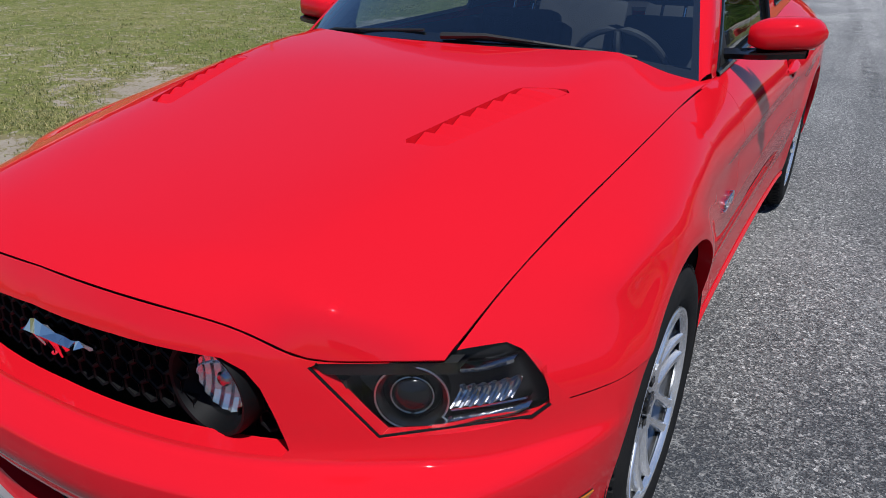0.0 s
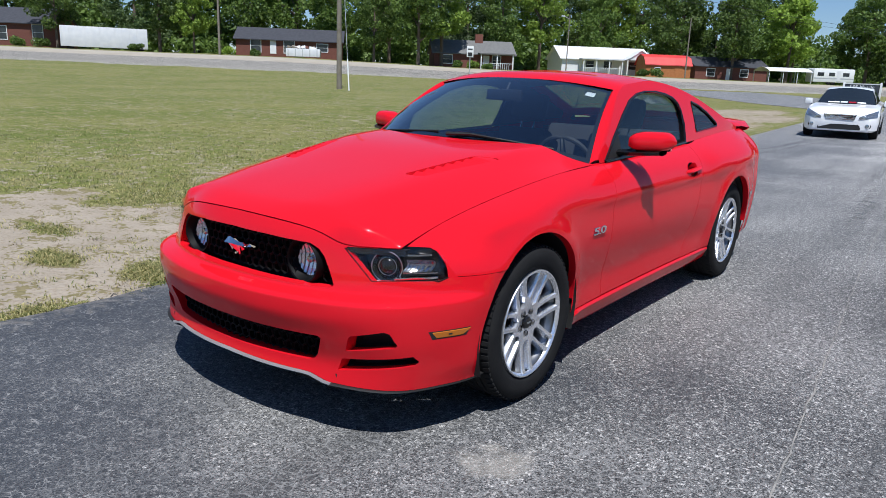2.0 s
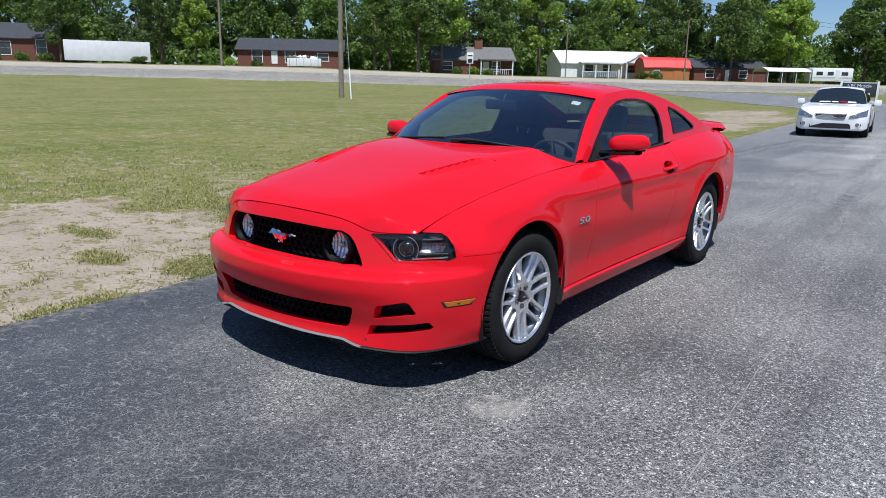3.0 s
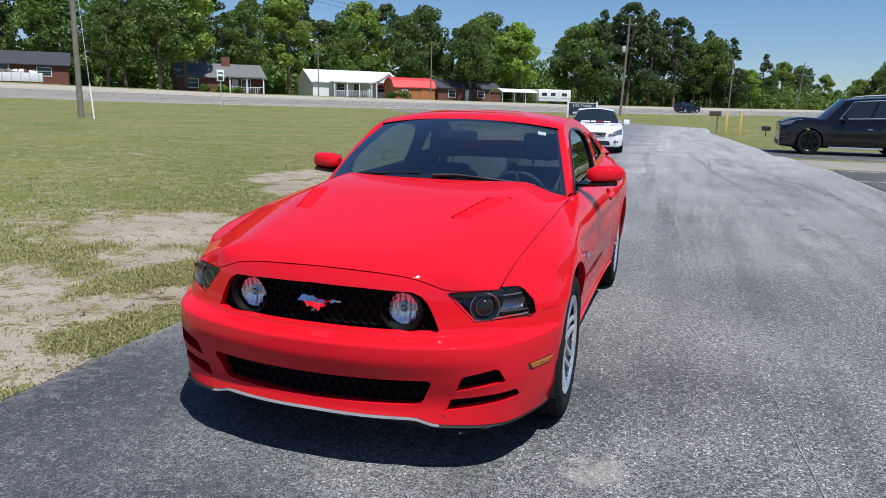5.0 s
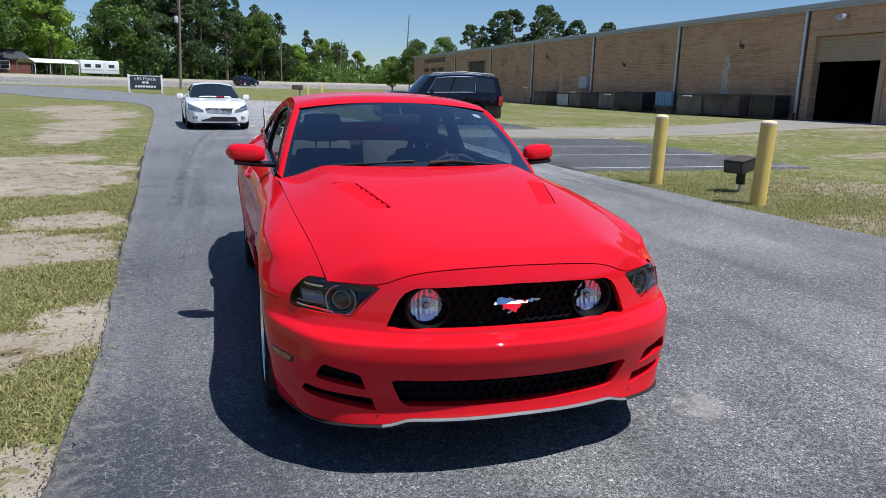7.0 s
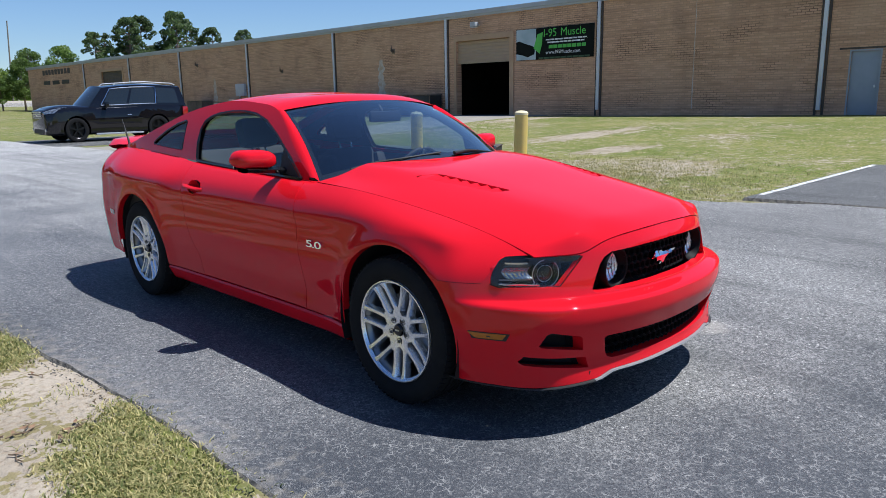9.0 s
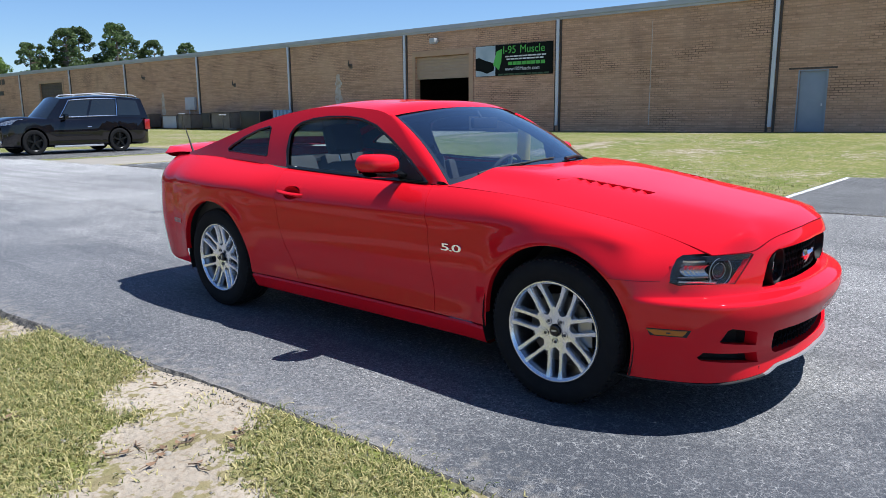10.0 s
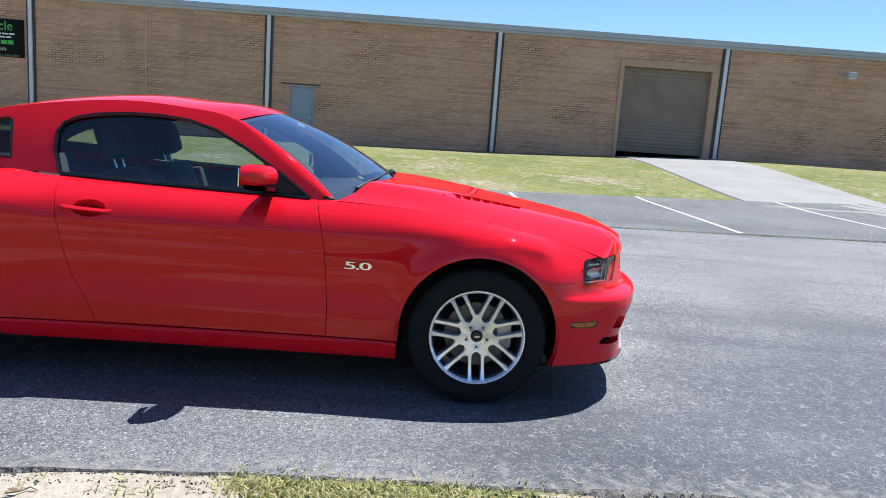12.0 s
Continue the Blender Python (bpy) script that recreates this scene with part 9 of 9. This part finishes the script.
vehicle("road_wagon", "dark blue wagon on the main road", Matrix.Translation((p[0], p[1], lie(p[0], p[1]) + 0.05)) @ Matrix(((ROAD_N[0], -ROAD_U[0], 0, 0), (ROAD_N[1], -ROAD_U[1], 0, 0), (0, 0, 1, 0), (0, 0, 0, 1))) @ Matrix.Rotation(0, 4, "Z"), 4.7, 1.9,
        [(-2.35, 0.92), (-2.1, 1.0), (-1.2, 1.06), (1.0, 1.08), (2.35, 1.05)], [(-2.35, 0.86), (-1.0, 1.0), (1.0, 1.04), (2.35, 1.0)],
        [(-0.5, 1.6), (0.4, 1.68), (1.5, 1.68), (2.1, 1.6)], (-1.4, 1.35), 0.36, M["navy_car"], M["alloy"], 6, (-1.1, 2.28, (0.92, 0.74), [(0.12, 0.36), (0.40, 0.66), (0.69, 0.92)], False), (0.5, 0.7, 0.9, "wide"))

# ---- verge: bollards, lamp, hydrants, posts ----
def bollard(x, y, h, lean, label):
    b = thing("bollard", label, "bollard", pose(x, y, lie(x, y) - 0.05, lean[0], lean[1]), group="bollards")
    part("pipe", lathe([(0.104, -0.2), (0.104, h), (0.098, h + 0.006)], 28, "z"), M["bollard"], b)
    part("cap", lathe([(0.106, h - 0.02), (0.106, h + 0.01), (0.085, h + 0.035), (0.04, h + 0.046), (0.0005, h + 0.048)], 28, "z"), M["bollard_cap"], b, "pale domed cap")


M["bollard_cap"] = mat("pale_concrete_cap", (0.62, 0.52, 0.30), (0.68, 0.60, 0.40), 8, 0.8)
bollard(5.77, 7.08, 1.11, (0, 1.0), "yellow painted pipe bollard on the grass verge")
bollard(5.97, 4.89, 1.13, (0.5, 1.2), "yellow painted pipe bollard beside the flood lamp")

fl = thing("flood_lamp", "black garden flood lamp on a short stake", "lamp", pose(6.6, 6.05, lie(6.6, 6.05) - 0.03, 0, 0, 20))
part("stake", tube([(0, 0, -0.1), (0, 0, 0.2)], 0.022, 10), M["grey_metal"], fl)
part("bracket", box((-0.05, -0.05, 0.12), (0.05, 0.05, 0.34), 0.01), M["matt_black"], fl)
part("housing", box((-0.20, -0.16, 0.33), (0.20, 0.16, 0.52), 0.02, Matrix.Rotation(radians(-8), 4, "Y")), M["black_plastic"], fl, "black lamp housing")
part("visor", box((-0.21, -0.17, 0.521), (0.21, 0.17, 0.535), 0.004, Matrix.Rotation(radians(-8), 4, "Y")), M["brown_steel"], fl, "dusty top plate")
part("lens", box((-0.207, -0.13, 0.36), (-0.201, 0.13, 0.49), 0, Matrix.Rotation(radians(-8), 4, "Y")), M["house_glass"], fl, smooth=False)

for x, y in ((8.9, 52.0), (19.3, 49.9)):
    hy = thing("hydrant", "red fire hydrant on the lawn", "hydrant", pose(x, y, lie(x, y) - 0.05), group="hydrants")
    part("barrel", lathe([(0.18, 0), (0.18, 0.06), (0.13, 0.08), (0.13, 0.62), (0.16, 0.64), (0.16, 0.70), (0.12, 0.80), (0.05, 0.86), (0.0005, 0.87)], 18, "z"), M["red_metal"], hy)
    part("outlet", lathe([(0.07, -0.22), (0.075, -0.2), (0.06, -0.16), (0.06, 0.16), (0.075, 0.2), (0.07, 0.22)], 12, "x"), M["red_metal"], hy).location = (0, 0, 0.5)
for x, y, h in ((4.25, 45.2, 1.35), (4.95, 43.6, 1.4)):
    b = thing("marker_post", "square yellow wooden post beside the drive", "post", pose(x, y, lie(x, y) - 0.05), group="marker posts")
    part("post", box((-0.07, -0.07, 0), (0.07, 0.07, h), 0.01), M["bollard"], b)
mb = thing("mailbox", "dark mailbox on a wooden post", "mailbox", pose(3.7, 45.0, lie(3.7, 45) - 0.05))
part("post", box((-0.05, -0.05, 0), (0.05, 0.05, 1.1)), M["wood_pole"], mb, smooth=False)
part("box", box((-0.5, -0.12, 1.1), (0.2, 0.12, 1.4), 0.05), M["brown_steel"], mb)
fl2 = thing("flood_lamp", "black garden flood lamp on a short stake", "lamp", pose(6.3, 42.8, lie(6.3, 42.8) - 0.03, 0, 0, 0))
part("stake", tube([(0, 0, -0.1), (0, 0, 0.35)], 0.025, 8), M["matt_black"], fl2)
part("housing", box((-0.24, -0.18, 0.33), (0.24, 0.18, 0.58), 0.03), M["black_plastic"], fl2)

# ---- grass and crumbs on the verge ----
def blades(name, spots, hmin, hmax, width, seed, m, label, flop=1.3):
    """Many bent blades: two joined slivers each."""
    rng = np.random.default_rng(seed)
    n = len(spots)
    c = np.array(spots)
    a = rng.uniform(0, 2 * np.pi, n)
    h = rng.uniform(hmin, hmax, n)
    lean = rng.uniform(0.2, flop, n) * h
    d = np.stack([np.cos(a), np.sin(a), 0 * a], 1)
    w = np.stack([-np.sin(a), np.cos(a), 0 * a], 1) * (width * rng.uniform(0.6, 1.3, n))[:, None]
    up = np.array([0, 0, 1.0])
    mid = c + d * (lean * 0.35)[:, None] + up * (h * 0.62)[:, None]
    tip = c + d * lean[:, None] + up * (h * 0.85)[:, None]
    v = np.stack([c - w, c + w, mid + w * 0.8, mid - w * 0.8, tip], 1).reshape(-1, 3)
    base = np.arange(n) * 5
    faces = np.stack([base, base + 1, base + 2, base + 3], 1).tolist() + np.stack([base + 3, base + 2, base + 4], 1).tolist()
    me = bpy.data.meshes.new(name)
    me.from_pydata(v.tolist(), [], faces)
    me.materials.append(m)
    return tagged(new(name, me), label, "grass", kind="stuff")


def clumps(rng, count, spot, accept, per, radius):
    """Places of blades gathered in tufts."""
    out = []
    while len(out) < count:
        x, y = spot(rng)
        k = accept(x, y)
        if k <= 0 or rng.random() > k:
            continue
        z = soil(x, y) - 0.002
        for _ in range(rng.randint(*per)):
            out.append((x + rng.gauss(0, radius), y + rng.gauss(0, radius), z))
    return out


def west(lo, hi, spread):
    def spot(rng):
        y = lo + (hi - lo) * rng.random() ** 1.25
        return left_edge(y) - 0.04 - abs(rng.gauss(0, spread)), y
    return spot


def turf(x, y):
    k = bare(x, y) + 0.22 * noise.fractal(Vector((x * 4.2, y * 4.2, 2.0)), 1.0, 2.0, 3)
    return 0.8 if k < 0.25 else 0.4 if k < 0.42 else 0.02


M["dead_blade"] = leaf_mat("dead_weeds", (0.09, 0.06, 0.03), (0.30, 0.23, 0.12))
rng = random.Random(77)
blades("grass", clumps(rng, 88000, west(-4, 9.5, 1.5), turf, (8, 26), 0.045), 0.008, 0.032, 0.0034, 1, M["blade"], "clumps of dry yellow-green grass on the sandy verge", 2.2)
blades("weeds", clumps(rng, 2000, west(-4, 9.5, 1.9), lambda x, y: 1.0 if bare(x, y) > 0.5 and noise.noise(Vector((x * 2.3, y * 2.3, 5.0))) > 0.28 else 0.0, (5, 22), 0.028), 0.003, 0.013, 0.0030, 9, M["dead_blade"], "dead brown weeds on the bare sand", 3.0)
blades("grass", clumps(rng, 60000, lambda r: (5.3 + abs(r.gauss(0, 2.6)), r.gauss(5.2, 2.0)), lambda x, y: 0.9 if x > right_edge(y) + 0.04 and y < 8.85 and not (y < 1.6 and x < 12.2) else 0, (6, 16), 0.06), 0.015, 0.05, 0.0030, 2, M["blade"], "rough mown grass round the bollards")
blades("grass", clumps(rng, 60000, west(-3, 18, 5.0), lambda x, y: 0.9 if bare(x, y) < 0.35 else 0, (6, 16), 0.07), 0.015, 0.045, 0.0035, 3, M["blade"], "thin mown lawn beyond the verge")
def crumbs(name, count, place, rmin, rmax, m, label, seed):
    """Small angular stones strewn over the soil."""
    rngn = np.random.default_rng(seed)
    verts, faces = [], []
    for k in range(count):
        x, y = place(rngn)
        r = rngn.uniform(rmin, rmax)
        b = len(verts)
        q = rngn.normal(size=(4, 3)) * 0.35 + np.array([[1, 0, 0], [-0.5, 0.87, 0], [-0.5, -0.87, 0], [0, 0, 1.1]])
        gap = left_edge(y) - x
        z = soil(x, y) + 0.001 if gap > 0.06 else lie(x, y) - 0.002 - 0.5 * max(0.0, gap)
        verts += [tuple(v * r + [x, y, z]) for v in q]
        faces += [(b, b + 1, b + 3), (b + 1, b + 2, b + 3), (b + 2, b, b + 3)]
    me = bpy.data.meshes.new(name)
    me.from_pydata(verts, [], faces)
    me.materials.append(m)
    return tagged(new(name, me), label, "gravel", kind="stuff")


def by_edge(rg):
    y = rg.uniform(-4, 12)
    w = 0.05 * (0.5 + noise.noise(Vector((3.3, y * 1.3, 0))))
    return left_edge(y) - 0.030 - w * 0.4 + rg.normal(0, 0.024), y


def on_verge(rg):
    y = rg.uniform(-4, 9)
    return left_edge(y) - 0.05 - abs(rg.normal(0, 1.2)), y


crumbs("asphalt_crumbs", 7000, by_edge, 0.002, 0.0065, mat("asphalt_crumbs", (0.028, 0.028, 0.029), (0.085, 0.082, 0.08), 30, 0.9, spread=0.2), "dark asphalt crumbs along the broken edge", 6)
crumbs("gravel", 1600, on_verge, 0.002, 0.008, mat("sandy_gravel", (0.36, 0.31, 0.25), (0.16, 0.15, 0.14), 9, 0.9, spread=0.2), "loose gravel on the sandy verge", 7)


def on_heap(rg):
    return -16.2 + rg.normal(0, 0.6), 43.0 + rg.normal(0, 0.9)


crumbs("rubble", 60, on_heap, 0.08, 0.30, mat("pale_rubble", (0.52, 0.49, 0.44), (0.34, 0.31, 0.27), 4, 0.9), "pale broken rubble lying on the lawn", 11)

# twigs and dead leaves on the bare sand
M["twig"] = mat("dry_twig_bark", (0.10, 0.065, 0.04), (0.20, 0.14, 0.09), 20, 0.9, bump=0.4, bump_scale=90)
M["dead_leaf"] = mat("dead_leaf", (0.16, 0.09, 0.05), (0.26, 0.16, 0.09), 30, 0.8)
rng = random.Random(31)
for x, y, size in ((-2.19, 0.94, 0.075), (-2.33, 1.06, 0.06), (-2.36, 0.90, 0.09), (-2.10, 0.76, 0.04), (-2.01, 0.82, 0.08), (-2.30, 0.98, 0.04), (-2.17, 0.98, 0.05), (-2.44, 1.05, 0.07), (-2.28, 0.69, 0.06), (-1.95, 1.62, 0.05), (-2.62, 1.75, 0.08), (-2.9, 2.9, 0.09), (-2.5, 3.3, 0.07), (-2.45, 0.45, 0.06)):
    z = soil(x, y) + 0.003
    tw = thing("twig", "dry brown twig lying on the sand", "twig", pose(x, y, z, 0, 0, rng.uniform(0, 360)), group="twigs on the verge")
    path = [(size * (k / 4 - 0.5) * 2, size * 0.25 * rng.uniform(-1, 1), 0.003 + 0.010 * rng.random()) for k in range(5)]
    part("stem", tube(path, [0.0028, 0.0032, 0.003, 0.0024, 0.0014], 6), M["twig"], tw)
    for k in (1, 2, 3):
        a = rng.uniform(0.5, 1.1) * rng.choice((-1, 1))
        p = Vector(path[k])
        part("side_shoot", tube([p, p + Vector((math.cos(a), math.sin(a), 0.08)) * size * rng.uniform(0.25, 0.5)], [0.0018, 0.0008], 5), M["twig"], tw)
    for k in range(1 if size < 0.07 else 2):
        bm = bmesh.new()
        m = Matrix.Translation(Vector(path[2 * k + 1]) + Vector((0, 0.01, 0.004))) @ Matrix.Rotation(rng.uniform(0, 6), 4, "Z") @ Matrix.Rotation(rng.uniform(-0.6, 0.6), 4, "X")
        add_grid(bm, [[m @ Vector((0.020 * u, 0.009 * w * math.sin(math.pi * (u + 1) / 2), 0.005 * u * u)) for u in (-1, -0.5, 0, 0.5, 1)] for w in (-1, 0.0, 1)])
        part("dead_leaf", bm, M["dead_leaf"], tw)
for x, y, r in ((-2.29, 0.92, 0.016), (-2.24, 1.22, 0.014), (-2.52, 1.35, 0.02), (-1.90, 0.62, 0.013)):
    bm = bmesh.new()
    bmesh.ops.create_icosphere(bm, subdivisions=2, radius=r)
    for v in bm.verts:
        v.co *= 1 + 0.22 * noise.noise(v.co * 60 + Vector((x, y, 0)) * 9)
        v.co.z *= 0.6
    st = solo("stone", bm, M["concrete"], "pale rounded stone half sunk in the sand", "stone", group="stones on the verge", smooth=True)
    st.location = (x, y, soil(x, y) + 0.002)
